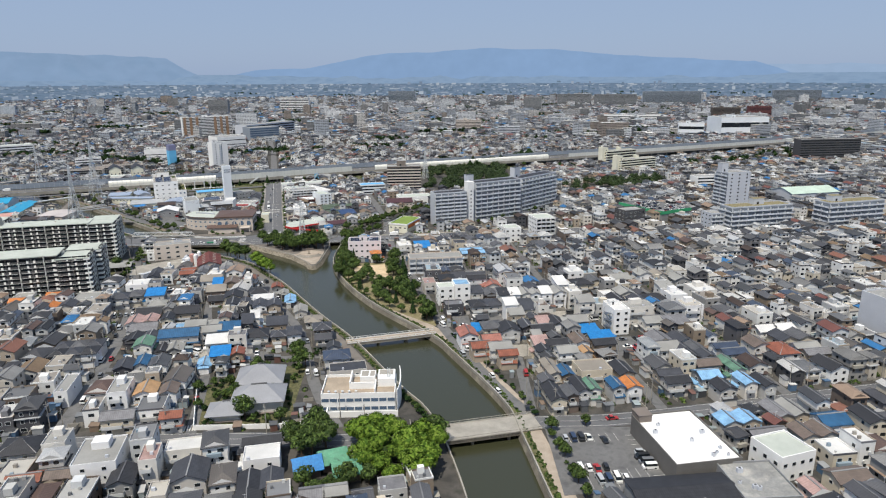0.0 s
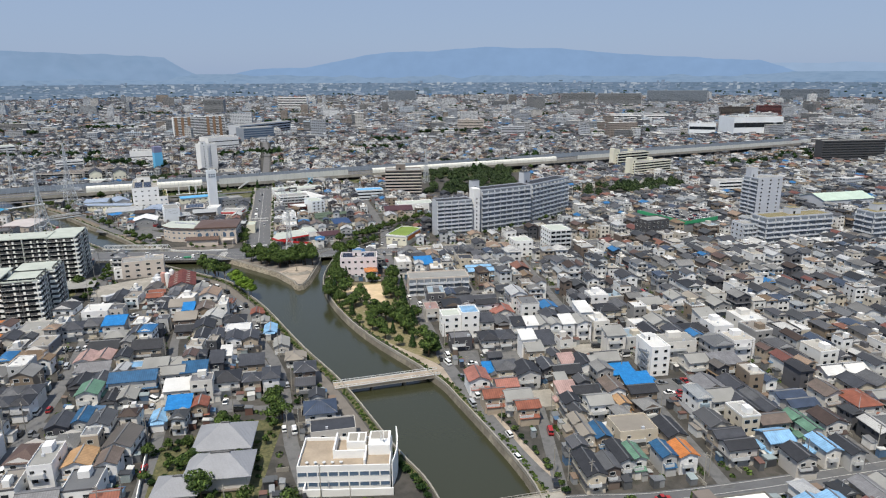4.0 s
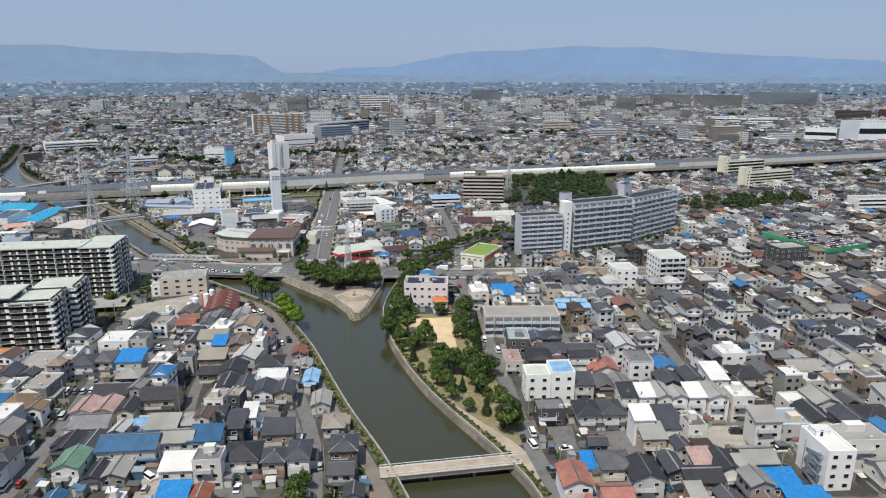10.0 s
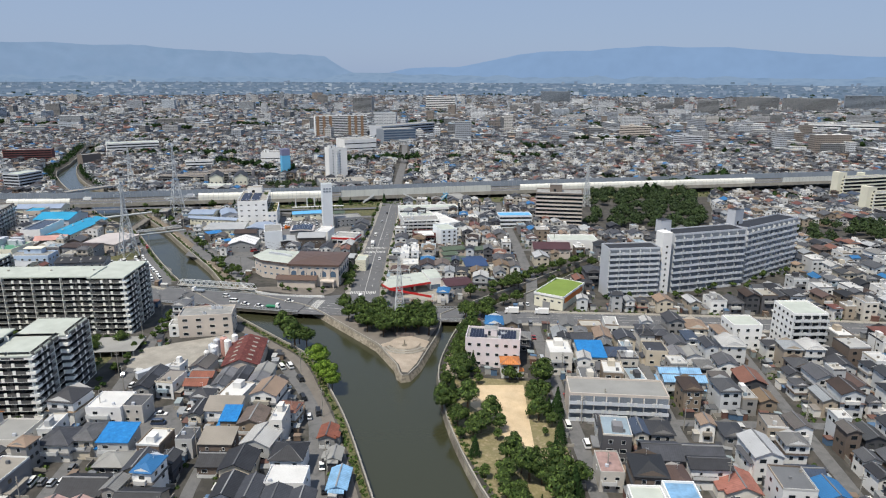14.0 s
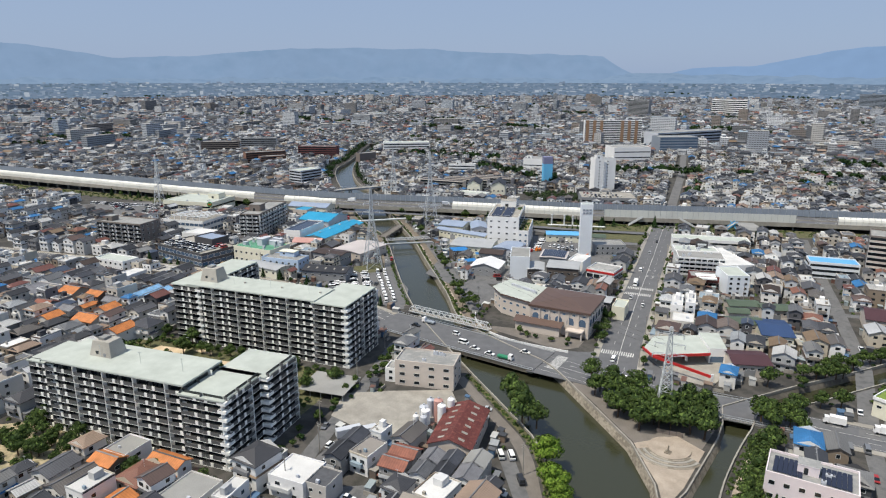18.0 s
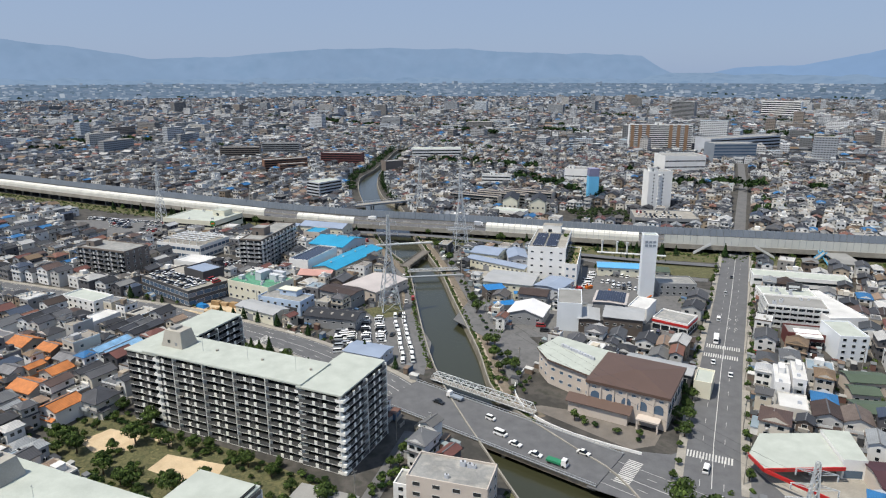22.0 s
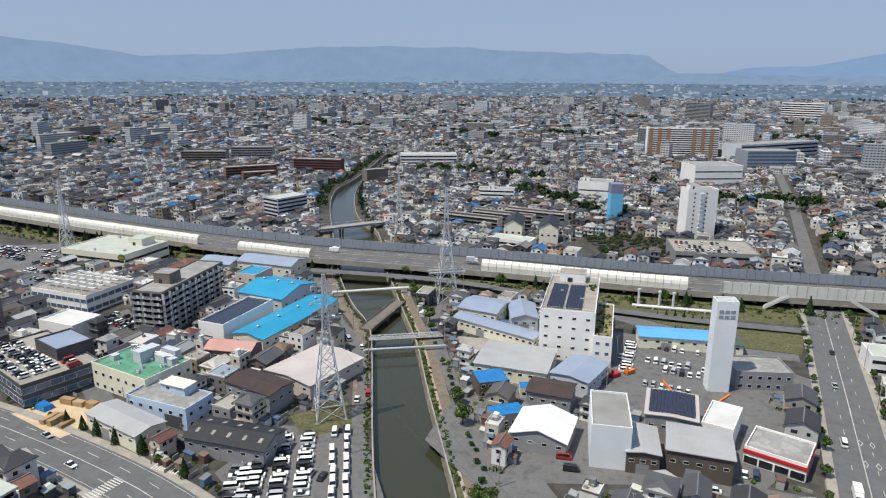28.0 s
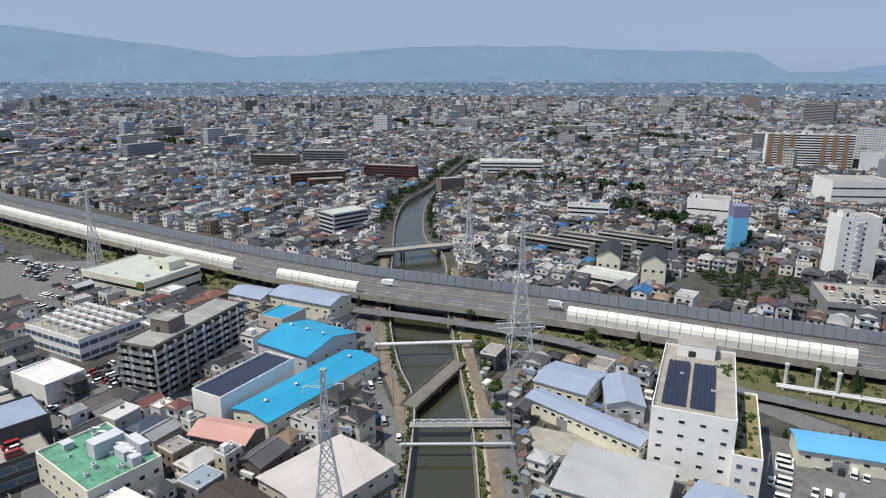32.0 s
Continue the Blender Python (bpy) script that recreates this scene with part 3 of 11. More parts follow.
for name, line, w, lined in ROADS:
    g = Geo()
    lift = (0.09 if w > 10 else 0.036) + 0.004 * next_layer()
    ribbon(g, line, w, lift)
    thing(name, g, ROADTOP if lined else ASPHALT, label="grey asphalt road with painted lanes" if lined else "narrow grey asphalt street", category="road", kind="structure")
    l, r = strip(line, w + (5 if w > 10 else 2))
    for k in range(len(line) - 1):
        take([l[k], l[k + 1], r[k + 1], r[k]])


def dashes(line, off, z, width=0.16, on=5.0, gap=5.0):
    """Painted dashes along a line."""
    pos, draw = 0.0, True
    l, r = strip(line, width, off)
    for k in range(len(line) - 1):
        a, b = Vector(l[k]), Vector(l[k + 1])
        c, d = Vector(r[k]), Vector(r[k + 1])
        n = max(1, round((b - a).length / (on + gap))) if gap else 1
        for i in range(n):
            t0, t1 = i / n, (i + (on / (on + gap) if gap else 1)) / n
            quad = [c.lerp(d, t0), c.lerp(d, t1), a.lerp(b, t1), a.lerp(b, t0)]
            marks.face([(*q, z) for q in quad])


for off in (-6.4, 6.4):
    dashes(MAIN, off, 0.21, 0.13, gap=0)
dashes(MAIN, 0, 0.21, 0.2, gap=0)
dashes(AVENUE, 0, 0.21, 0.22, gap=0)
for off in (-3.2, 3.2):
    dashes(MAIN, off, 0.21, on=4.0, gap=7.0)
    dashes(AVENUE, off, 0.21, 0.13, on=3.0, gap=8.0)
dashes(LOW, 0, 0.21, gap=0)
for off in (-3.4, 3.4):
    dashes(LOW, off, 0.21, gap=0)
# diamond marks before the crossings of the avenue
for cx, cy in ((-158, 590), (-161, 602)):
    for off in (1.7, 4.9):
        m_ = at(cx, cy, 14) @ Matrix.Translation((off, 0, 0.21))
        for a, b in ((-1, 1), (1, 1), (-1, -1), (1, -1)):
            marks.face([m_ @ Vector(p) for p in ((a * 0.75, 0, 0), (0, b * 2.0, 0), (0, b * 1.6, 0), (a * 0.55, 0, 0))])


def zebra(x, y, rot, across, long=4.0, z=0.215):
    m = at(x, y, rot)
    n = int(across / 0.9)
    for i in range(n):
        x0 = -across / 2 + i * 0.9
        marks.face([m @ Vector(p) for p in ((x0, -long / 2, z), (x0 + 0.45, -long / 2, z), (x0 + 0.45, long / 2, z), (x0, long / 2, z))])


zebra(-129, 478, 14, 14)
zebra(-149, 556, 14, 14)
zebra(-151, 566, 14, 14)
zebra(-145.5, 455.5, 94, 14, 4.5)
zebra(-312, 446, 100, 13)
zebra(-308, 463, 20, 9)
zebra(-100, 186, 100, 7)
zebra(-85, 196, 10, 5)
thing("road_markings", marks, PAINT, label="white painted road lines and crossings", category="road marking", kind="structure")
# kerbed pavements of the two large roads
for name, line, w in (("pavement_avenue", AVENUE, 15.5), ("pavement_main", [p for p in MAIN if p[0] < -232], 14.5), ("pavement_main_east", [p for p in MAIN if p[0] > -55], 14.5)):
    for side in (1, -1):
        g = Geo()
        ribbon(g, line, 2.6, 0.2, 0, side * (w / 2 + 1.3), thick=0.2)
        thing(name, g, CONCRETE, label="pale kerbed pavement beside the road", category="pavement", kind="structure")

# ---- bridges ----
def bridge(name, a, b, width, z, label, pier_at, mats, rail=1.0, deck=0.9):
    a, b = Vector(a), Vector(b)
    d = b - a
    L = d.length
    m = at(a.x, a.y, math.degrees(math.atan2(d.y, d.x)))
    g = Geo()
    g.box(0, -width / 2, z - deck, L, width / 2, z)
    root = thing(name, g, mats[0], m, label, "bridge")
    for s in (-1, 1):
        g = Geo()
        g.box(0, s * (width / 2 - 0.15) - 0.12, z, L, s * (width / 2 - 0.15) + 0.12, z + 0.25)
        g.box(0, s * (width / 2 - 0.15) - 0.08, z + rail - 0.12, L, s * (width / 2 - 0.15) + 0.08, z + rail)
        n = int(L / 1.6)
        for i in range(n + 1):
            x = L * i / n
            g.box(x - 0.06, s * (width / 2 - 0.15) - 0.06, z + 0.25, x + 0.06, s * (width / 2 - 0.15) + 0.06, z + rail - 0.1)
        part("railing", g, mats[1], root)
        g = Geo()
        g.box(0, s * width / 2 - (0.35 if s > 0 else 0), z - deck - 0.35, L, s * width / 2 + (0.35 if s < 0 else 0), z - 0.05)
        part("girder", g, mats[2], root)
    for t in pier_at:
        g = Geo()
        g.box(L * t - 0.7, -width / 2 + 0.8, z - deck - 0.9, L * t + 0.7, width / 2 - 0.8, z - deck)
        for y in (-width / 2 + 1.3, width / 2 - 1.3):
            g.tube((L * t, y, -5), (L * t, y, z - deck - 0.8), 0.6, n=10)
        pier = part("pier", g, CONC_DARK, root)
        part("pier_cap", Geo().box(L * t - 0.85, -width / 2 + 0.6, z - deck - 0.25, L * t + 0.85, width / 2 - 0.6, z - deck - 0.004), CONCRETE, pier)
    return root


bridge("road_bridge", (-3, 191), (32, 199.5), 10.5, 0.35, "pale concrete road bridge on twin piers over the river", (0.33, 0.68), (CONCRETE, CONCRETE, CONC_DARK))
bridge("footbridge", (-43, 268.2), (-4, 280), 5.0, 0.5, "narrow pale concrete bridge with steel rails over the river", (0.35, 0.66), (PAVING, FRAMEW, CONCRETE))
bridge("town_bridge", (-232, 449.5), (-150, 452.5), 21, 0.45, "wide asphalt road bridge with grey girders", (0.3, 0.62), (ROADTOP, STEEL, CONC_DARK), deck=1.1)
bridge("small_road_bridge", (-90, 455), (-58, 461), 16, 0.3, "low road bridge over the narrow canal", (), (ROADTOP, STEEL, CONC_DARK), deck=0.7)
bridge("skew_bridge", (-339, 570), (-352, 606), 6.0, 0.8, "old brown bridge set askew over the canal", (0.5,), (BRICKPATH, CONC_DARK, CONC_DARK))
bridge("far_bridge", (-492, 672), (-470, 728), 8.0, 4.0, "pale road bridge with railings over the canal", (0.3, 0.7), (CONCRETE, PALEGREY, PALEGREY), rail=2.0)


def truss(name, a, b, width, z, high, label, mats):
    a, b = Vector(a), Vector(b)
    d = b - a
    L = d.length
    m = at(a.x, a.y, math.degrees(math.atan2(d.y, d.x)))
    g = Geo().box(0, -width / 2, z - 0.3, L, width / 2, z)
    root = thing(name, g, mats[0], m, label, "bridge")
    n = max(4, round(L / 3.2))
    for s in (-1, 1):
        y = s * width / 2
        g = Geo()
        g.tube((0, y, z), (L, y, z), 0.16)
        g.tube((L / n / 2, y, z + high), (L - L / n / 2, y, z + high), 0.16)
        for i in range(n):
            x0, x1 = L * i / n, L * (i + 1) / n
            xm = (x0 + x1) / 2
            g.tube((x0, y, z), (xm, y, z + high), 0.11)
            g.tube((xm, y, z + high), (x1, y, z), 0.11)
        part("side_frame", g, mats[1], root)
    g = Geo()
    for i in range(n):
        xm = L * (i + 0.5) / n
        g.tube((xm, -width / 2, z + high), (xm, width / 2, z + high), 0.1)
        if i < n - 1:
            g.tube((xm, -width / 2, z + high), (L * (i + 1.5) / n, width / 2, z + high), 0.07)
    part("top_bracing", g, mats[1], root)
    return root


truss("truss_bridge", (-228.5, 464.5), (-184, 466), 2.6, 1.4, 2.6, "pale steel truss bridge carrying a pipe beside the road bridge", (CONCRETE, FRAMEW))
truss("pipe_bridge", (-329, 562), (-308, 585), 2.2, 1.2, 1.2, "pale steel lattice footbridge over the canal", (CONCRETE, FRAMEW))
g = Geo()
p0, p1 = Vector((-322, 553, 1.4)), Vector((-300, 577, 1.4))
g.tube(p0, p1, 0.55, n=12)
g.tube(p0 + Vector((0, 0, -2.5)), p0, 0.7, n=10)
g.tube(p1 + Vector((0, 0, -2.5)), p1, 0.7, n=10)
thing("small_water_pipe", g, STEEL, label="grey steel pipe crossing the canal", category="pipe")
p0, p1 = Vector((-383, 590, 2.6)), Vector((-359, 620, 2.6))
g = Geo().tube(p0, p1, 0.75, n=14)
root = thing("water_pipe", g, FRAMEW, label="white painted water pipe crossing the canal", category="pipe")
for p in (p0, p1):
    part("support", Geo().tube((p.x, p.y, -1), (p.x, p.y, 2.2), 0.9, n=10), CONCRETE, root)

# ---- expressway ----
EXP = smooth([(-1300, 400), (-1000, 473), (-862, 505), (-747, 529), (-620, 559), (-506, 590), (-460, 606), (-432, 616), (-342, 659), (-245, 698), (-107, 765), (142, 868), (360, 970), (580, 1091), (900, 1290), (1250, 1540)], 8)
DECKW = 27
zdeck = [6.0 + 1.2 * math.sin(p[0] / 170.0) for p in EXP]
EOFF = DECKW / 2
g = Geo()
ribbon(g, EXP, DECKW, zdeck, 0, EOFF, thick=1.4)
exp = thing("expressway", g, ROADTOP, label="elevated asphalt expressway on grey girders between noise walls", category="expressway")
g = Geo()
wall_along(g, EXP, 0.1, [z - 2.2 for z in zdeck], [z + 0.9 for z in zdeck], 0.4)
wall_along(g, EXP, DECKW - 0.1, [z - 2.2 for z in zdeck], [z + 0.9 for z in zdeck], 0.4)
wall_along(g, EXP, EOFF, zdeck, [z + 0.8 for z in zdeck], 0.5)
part("parapet", g, CONCRETE, exp)
far_piers = Geo()
for k in range(2, len(EXP) - 2):
    p, q = Vector(EXP[k]), Vector(EXP[k + 1])
    steps = max(1, int((q - p).length / 18))
    for i in range(steps):
        c = p.lerp(q, i / steps)
        d = (q - p).normalized()
        s = Vector((-d.y, d.x))
        if inside(WB + NB, np.array([c.x + s.x * EOFF]), np.array([c.y + s.y * EOFF]))[0]:
            continue
        near = -560 < c.x < 200
        g = Geo() if near else far_piers
        for off in (5, DECKW - 5):
            w = c + s * off
            g.tube((w.x, w.y, -3), (w.x, w.y, zdeck[k] - 1.3), 0.9, n=8)
        a_, b_2 = c + s * 2, c + s * (DECKW - 2)
        g.tube((a_.x, a_.y, zdeck[k] - 2.0), (b_2.x, b_2.y, zdeck[k] - 2.0), 0.9)
        if near:
            part("pier", g, CONCRETE, exp)
part("far_pier_row", far_piers, CONCRETE, exp)
g = Geo()
for off in (4.2, 7.6, DECKW - 7.6, DECKW - 4.2):
    l, r = strip(EXP, 0.25, off)
    for k in range(len(EXP) - 1):
        a, b = Vector((*l[k], zdeck[k] + 0.05)), Vector((*l[k + 1], zdeck[k + 1] + 0.05))
        c, d = Vector((*r[k], zdeck[k] + 0.05)), Vector((*r[k + 1], zdeck[k + 1] + 0.05))
        n = max(1, int((b - a).length / 12))
        for i in range(n):
            g.face([c.lerp(d, i / n), c.lerp(d, (i + 0.5) / n), a.lerp(b, (i + 0.5) / n), a.lerp(b, i / n)])
part("lane_marking", g, PAINT, exp)


def noise_wall(name, x0, x1, off, high, style, label):
    """Noise wall panels between two places along the expressway; curved cream ones lean over the road."""
    run = [(p, z) for p, z in zip(EXP, zdeck) if x0 <= p[0] <= x1]
    pts, zz = [p for p, _ in run], [z for _, z in run]
    if len(pts) < 2:
        return
    g, ribs = Geo(), Geo()
    sgn = 1 if off < EOFF else -1
    prof = [(0, 0.9), (0, high * 0.55), (0.5, high * 0.8), (1.6, high * 0.95), (2.8, high)] if style == "curved" else [(0, 0.9), (0, high)]
    lines = [strip(pts, 0.0, off + sgn * a)[0] for a, _ in prof]
    lines2 = [strip(pts, 0.0, off + sgn * (a + 0.25))[0] for a, _ in prof]
    for k in range(len(pts) - 1):
        A, B = Vector((*pts[k], 0)), Vector((*pts[k + 1], 0))
        n = max(1, round((B - A).length / 4.0))
        for i in range(n):
            t0, t1 = (i + 0.03) / n, (i + 0.97) / n
            for j in range(len(prof) - 1):
                def P(L, jj, t):
                    q = Vector(L[jj][k]).lerp(Vector(L[jj][k + 1]), t)
                    return (q.x, q.y, zz[k] + (zz[k + 1] - zz[k]) * t + prof[jj][1])
                a, b, c, d = P(lines, j, t0), P(lines, j, t1), P(lines, j + 1, t1), P(lines, j + 1, t0)
                e, f, h, w = P(lines2, j, t0), P(lines2, j, t1), P(lines2, j + 1, t1), P(lines2, j + 1, t0)
                for quad in ((a, b, c, d), (f, e, w, h), (d, c, h, w), (b, f, h, c), (e, a, d, w)):
                    g.face(quad)
            q0, q1 = P(lines, 0, i / n), P(lines, min(2, len(prof) - 1), i / n)
            ribs.tube((q0[0], q0[1], q0[2] - 1.5), q1, 0.14)
    ob = thing(name, g, HOODWHITE if style == "curved" else GREYP if style == "grey" else PALEPANEL, None, label, "noise wall", kind="structure")
    part("post_row", ribs, STEEL, ob)


noise_wall("noise_wall_1", -1290, -500, 0.3, 6.2, "curved", "curved cream noise wall panels on the expressway")
noise_wall("noise_wall_2", -478, -432, 0.3, 5.2, "curved", "short curved cream noise wall on the expressway")
noise_wall("noise_wall_3", -345, -238, 0.3, 6.6, "curved", "curved cream noise wall panels on the expressway")
noise_wall("noise_wall_4", -238, -105, 0.3, 6.6, "pale", "pale straight noise wall panels on the expressway")
noise_wall("noise_wall_5", -105, 170, 0.3, 6.0, "curved", "curved cream noise wall panels on the expressway")
noise_wall("noise_wall_6", 170, 1250, 0.3, 5.5, "pale", "pale straight noise wall panels on the expressway")
noise_wall("noise_wall_7", -1290, -432, DECKW - 0.3, 6.0, "grey", "grey-blue straight noise wall on the expressway's far side")
noise_wall("noise_wall_8", -432, 1250, DECKW - 0.3, 6.0, "grey", "grey-blue straight noise wall on the expressway's far side")
l, r = strip(EXP, DECKW + 46, EOFF - 8)
for k in range(len(EXP) - 1):
    take([l[k], l[k + 1], r[k + 1], r[k]])
# slip road and green bank on the near side
SLIP = smooth([(-420, 606), (-372, 632), (-330, 648), (-290, 652), (-240, 668), (-190, 690)], 4)
g = Geo()
ribbon(g, SLIP, 6.5, [3.4, *[3.4 - 2.6 * k / (len(SLIP) - 2) for k in range(len(SLIP) - 1)]])
thing("slip_road", g, ROADTOP, label="curved asphalt slip road below the expressway", category="road", kind="structure")
g = Geo()
ribbon(g, [p for p in EXP if -380 < p[0] < 160], 24, 0.02, 0, -10)
ribbon(g, [p for p in EXP if -1000 < p[0] < -440], 16, 0.02, 0, -7)
thing("green_bank", g, GRASS, label="rough green strip below the expressway", category="grass", kind="structure")

# ---- hills and haze at the horizon ----
RIDGE = [(100, 70), (81, 88), (74, 74), (62, 36), (56, 34), (48, 46), (42, 44), (36, 43), (31, 36), (26, 36), (22, 30), (19, 10), (15, 10), (11, 15), (7, 30), (3, 38), (-2, 44), (-6, 47), (-11, 46), (-15, 36), (-24, 25), (-34, 18), (-46, 14), (-60, 16)]
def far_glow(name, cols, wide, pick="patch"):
    """Plain distance: far hills and town glow evenly, haze mixed into the colour."""
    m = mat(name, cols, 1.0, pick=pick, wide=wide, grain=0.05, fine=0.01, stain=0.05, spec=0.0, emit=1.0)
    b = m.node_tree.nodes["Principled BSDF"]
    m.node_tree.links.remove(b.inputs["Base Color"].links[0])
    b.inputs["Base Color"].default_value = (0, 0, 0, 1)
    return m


# paler palettes stand for thicker haze, by emitted colour alone
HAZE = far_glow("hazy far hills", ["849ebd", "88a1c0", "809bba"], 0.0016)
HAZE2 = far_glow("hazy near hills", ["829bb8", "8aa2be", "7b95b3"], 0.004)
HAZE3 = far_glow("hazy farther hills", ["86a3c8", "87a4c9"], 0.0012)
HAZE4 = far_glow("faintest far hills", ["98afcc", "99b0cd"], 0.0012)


def hills(name, radius, scale, add, material, seed, rough=9, a0=-62, a1=101, fade=4.0):
    """A ridge seen between two bearings, sinking away at both ends."""
    g = Geo()
    az = np.arange(a0, a1, 0.5)
    hp = np.interp(az, [a for a, _ in RIDGE][::-1], [h for _, h in RIDGE][::-1])
    hp = hp * (1 - 0.19 * np.clip((az - 44) / 18, 0, 1))
    prev = None
    for a, h in zip(az, hp):
        w = noise.fractal(Vector((a * 0.16, seed, 0)), 0.8, 2.1, 6) * 0.5
        ends = min(1.0, (a - a0) / fade, (a1 - a) / fade)
        top = 110 + radius * (max(4, (h * scale + add + w * rough)) * ends - 16 * (1 - ends)) / 1147
        x, y = -math.sin(radians(a)), math.cos(radians(a))
        col = [Vector((-100 + x * (radius - b), 200 + y * (radius - b), z)) for b, z in ((260, 66), (170, 70 + (top - 70) * 0.3), (90, 70 + (top - 70) * 0.72), (0, top))]
        for j in (1, 2):
            col[j] += Vector((x, y, 0)) * 30 * noise.noise(Vector((a * 0.5, j, seed))) + Vector((0, 0, rough * noise.noise(Vector((a * 0.3, j, seed + 4)))))
        if prev:
            for j in range(3):
                g.face([prev[j], prev[j + 1], col[j + 1], col[j]])
        prev = col
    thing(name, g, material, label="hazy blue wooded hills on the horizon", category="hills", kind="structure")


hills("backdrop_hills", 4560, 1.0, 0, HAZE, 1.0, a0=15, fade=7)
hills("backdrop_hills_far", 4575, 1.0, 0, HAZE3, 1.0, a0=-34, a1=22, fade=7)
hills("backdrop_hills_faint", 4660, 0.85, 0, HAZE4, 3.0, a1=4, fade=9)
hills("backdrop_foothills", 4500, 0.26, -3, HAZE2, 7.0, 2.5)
# the plain's far rim as plain distance: roofs and tree rows glowing haze-coloured
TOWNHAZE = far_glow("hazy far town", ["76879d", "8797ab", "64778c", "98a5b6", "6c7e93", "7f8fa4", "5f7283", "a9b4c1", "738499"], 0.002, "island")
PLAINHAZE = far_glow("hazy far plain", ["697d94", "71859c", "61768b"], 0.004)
rim = np.random.default_rng(8)
g = Geo()
for a in range(-60, 100, 2):
    for k in range(8):
        r0, r1 = 2850 + 210 * k, 2850 + 210 * (k + 1)
        q = [(-150 - math.sin(radians(b)) * r, 400 + math.cos(radians(b)) * r) for b, r in ((a, r0), (a, r1), (a + 2, r1), (a + 2, r0))]
        g.face([(x, y, gz(x, y) + 1.2) for x, y in q][::-1])
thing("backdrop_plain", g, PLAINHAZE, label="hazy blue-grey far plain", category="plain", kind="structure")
g = Geo()
for k in range(6000):
    a, r_ = radians(rim.uniform(-58, 98)), 2870 + 1400 * rim.random()
    x, y = -150 - math.sin(a) * r_, 400 + math.cos(a) * r_
    w, d = rim.uniform(6, 24), rim.uniform(6, 12)
    h = rim.choice([4, 5, 6, 8, 12, 18], p=[.25, .3, .2, .15, .07, .03])
    m_ = at(x, y, math.degrees(a) + rim.uniform(-30, 30), gz(x, y))
    t = Geo().box(-w / 2, -d / 2, 0, w / 2, d / 2, h)
    q = len(g.v)
    g.v += [tuple(m_ @ Vector(p)) for p in t.v]
    g.f += [tuple(i + q for i in f) for f in t.f]
    g.m += t.m
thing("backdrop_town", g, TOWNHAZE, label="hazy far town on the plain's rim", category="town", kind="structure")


# ---- builders of houses and blocks ----
_cache = {}


def window_mesh(w, h, glass, frame_m, sill=False):
    key = ("win", round(w, 2), round(h, 2), glass.name, frame_m.name)
    if key not in _cache:
        g = Geo()
        f = 0.08
        x, o = w / 2, w / 2 - f
        g.v = [(-x, 0.02, 0), (x, 0.02, 0), (x, 0.02, h), (-x, 0.02, h), (-x, -0.08, 0), (x, -0.08, 0), (x, -0.08, h), (-x, -0.08, h),
               (-o, -0.08, f), (o, -0.08, f), (o, -0.08, h - f), (-o, -0.08, h - f), (-o, -0.03, f), (o, -0.03, f), (o, -0.03, h - f), (-o, -0.03, h - f)]
        for i in range(4):
            j = (i + 1) % 4
            g.f += [(i, j, 4 + j, 4 + i), (4 + i, 4 + j, 8 + j, 8 + i), (8 + i, 8 + j, 12 + j, 12 + i)]
            g.m += [1, 1, 1]
        g.f.append((12, 13, 14, 15))
        g.m.append(0)
        _cache[key] = g.mesh("window", [glass, frame_m])
    return _cache[key]


def balcony_mesh(w, rail_m, edge_m, block, deep=1.3, storey=2.7):
    key = ("bal", round(w, 2), rail_m.name, edge_m.name, block, deep, storey)
    if key not in _cache:
        g = Geo()
        g.box(-w / 2 + 0.25, -0.04, 0.05, w / 2 - 0.25, 0.03, storey - 0.5, 2)
        g.box(-w / 2, -deep - 0.02, -0.13, w / 2, 0, 0.0, 1)
        g.box(-w / 2 + 0.06, -deep, 0.0, w / 2 - 0.06, -deep + 0.08, 1.05, 0)
        g.box(-w / 2, -deep - 0.03, 1.05, w / 2, -deep + 0.1, 1.12, 0)
        if block:
            x = -w / 2 + w * block
            g.box(x - 0.5, -deep - 0.07, -0.02, x + 0.5, -deep + 0.12, 1.3, 1)
        g.box(-w / 2 - 0.05, -deep + 0.1, 0.0, -w / 2 + 0.05, 0, 2.2, 1 if edge_m is FRAMEW else 0)
        _cache[key] = g.mesh("balcony", [rail_m, edge_m, CURTAIN if rail_m is RAILPALE else GLASS])
    return _cache[key]


SIDES = {"f": lambda w, d, s, z: (at(s, 0, 0, z)), "r": lambda w, d, s, z: at(w, s, 90, z), "b": lambda w, d, s, z: at(w - s, d, 180, z), "l": lambda w, d, s, z: at(0, d - s, -90, z)}


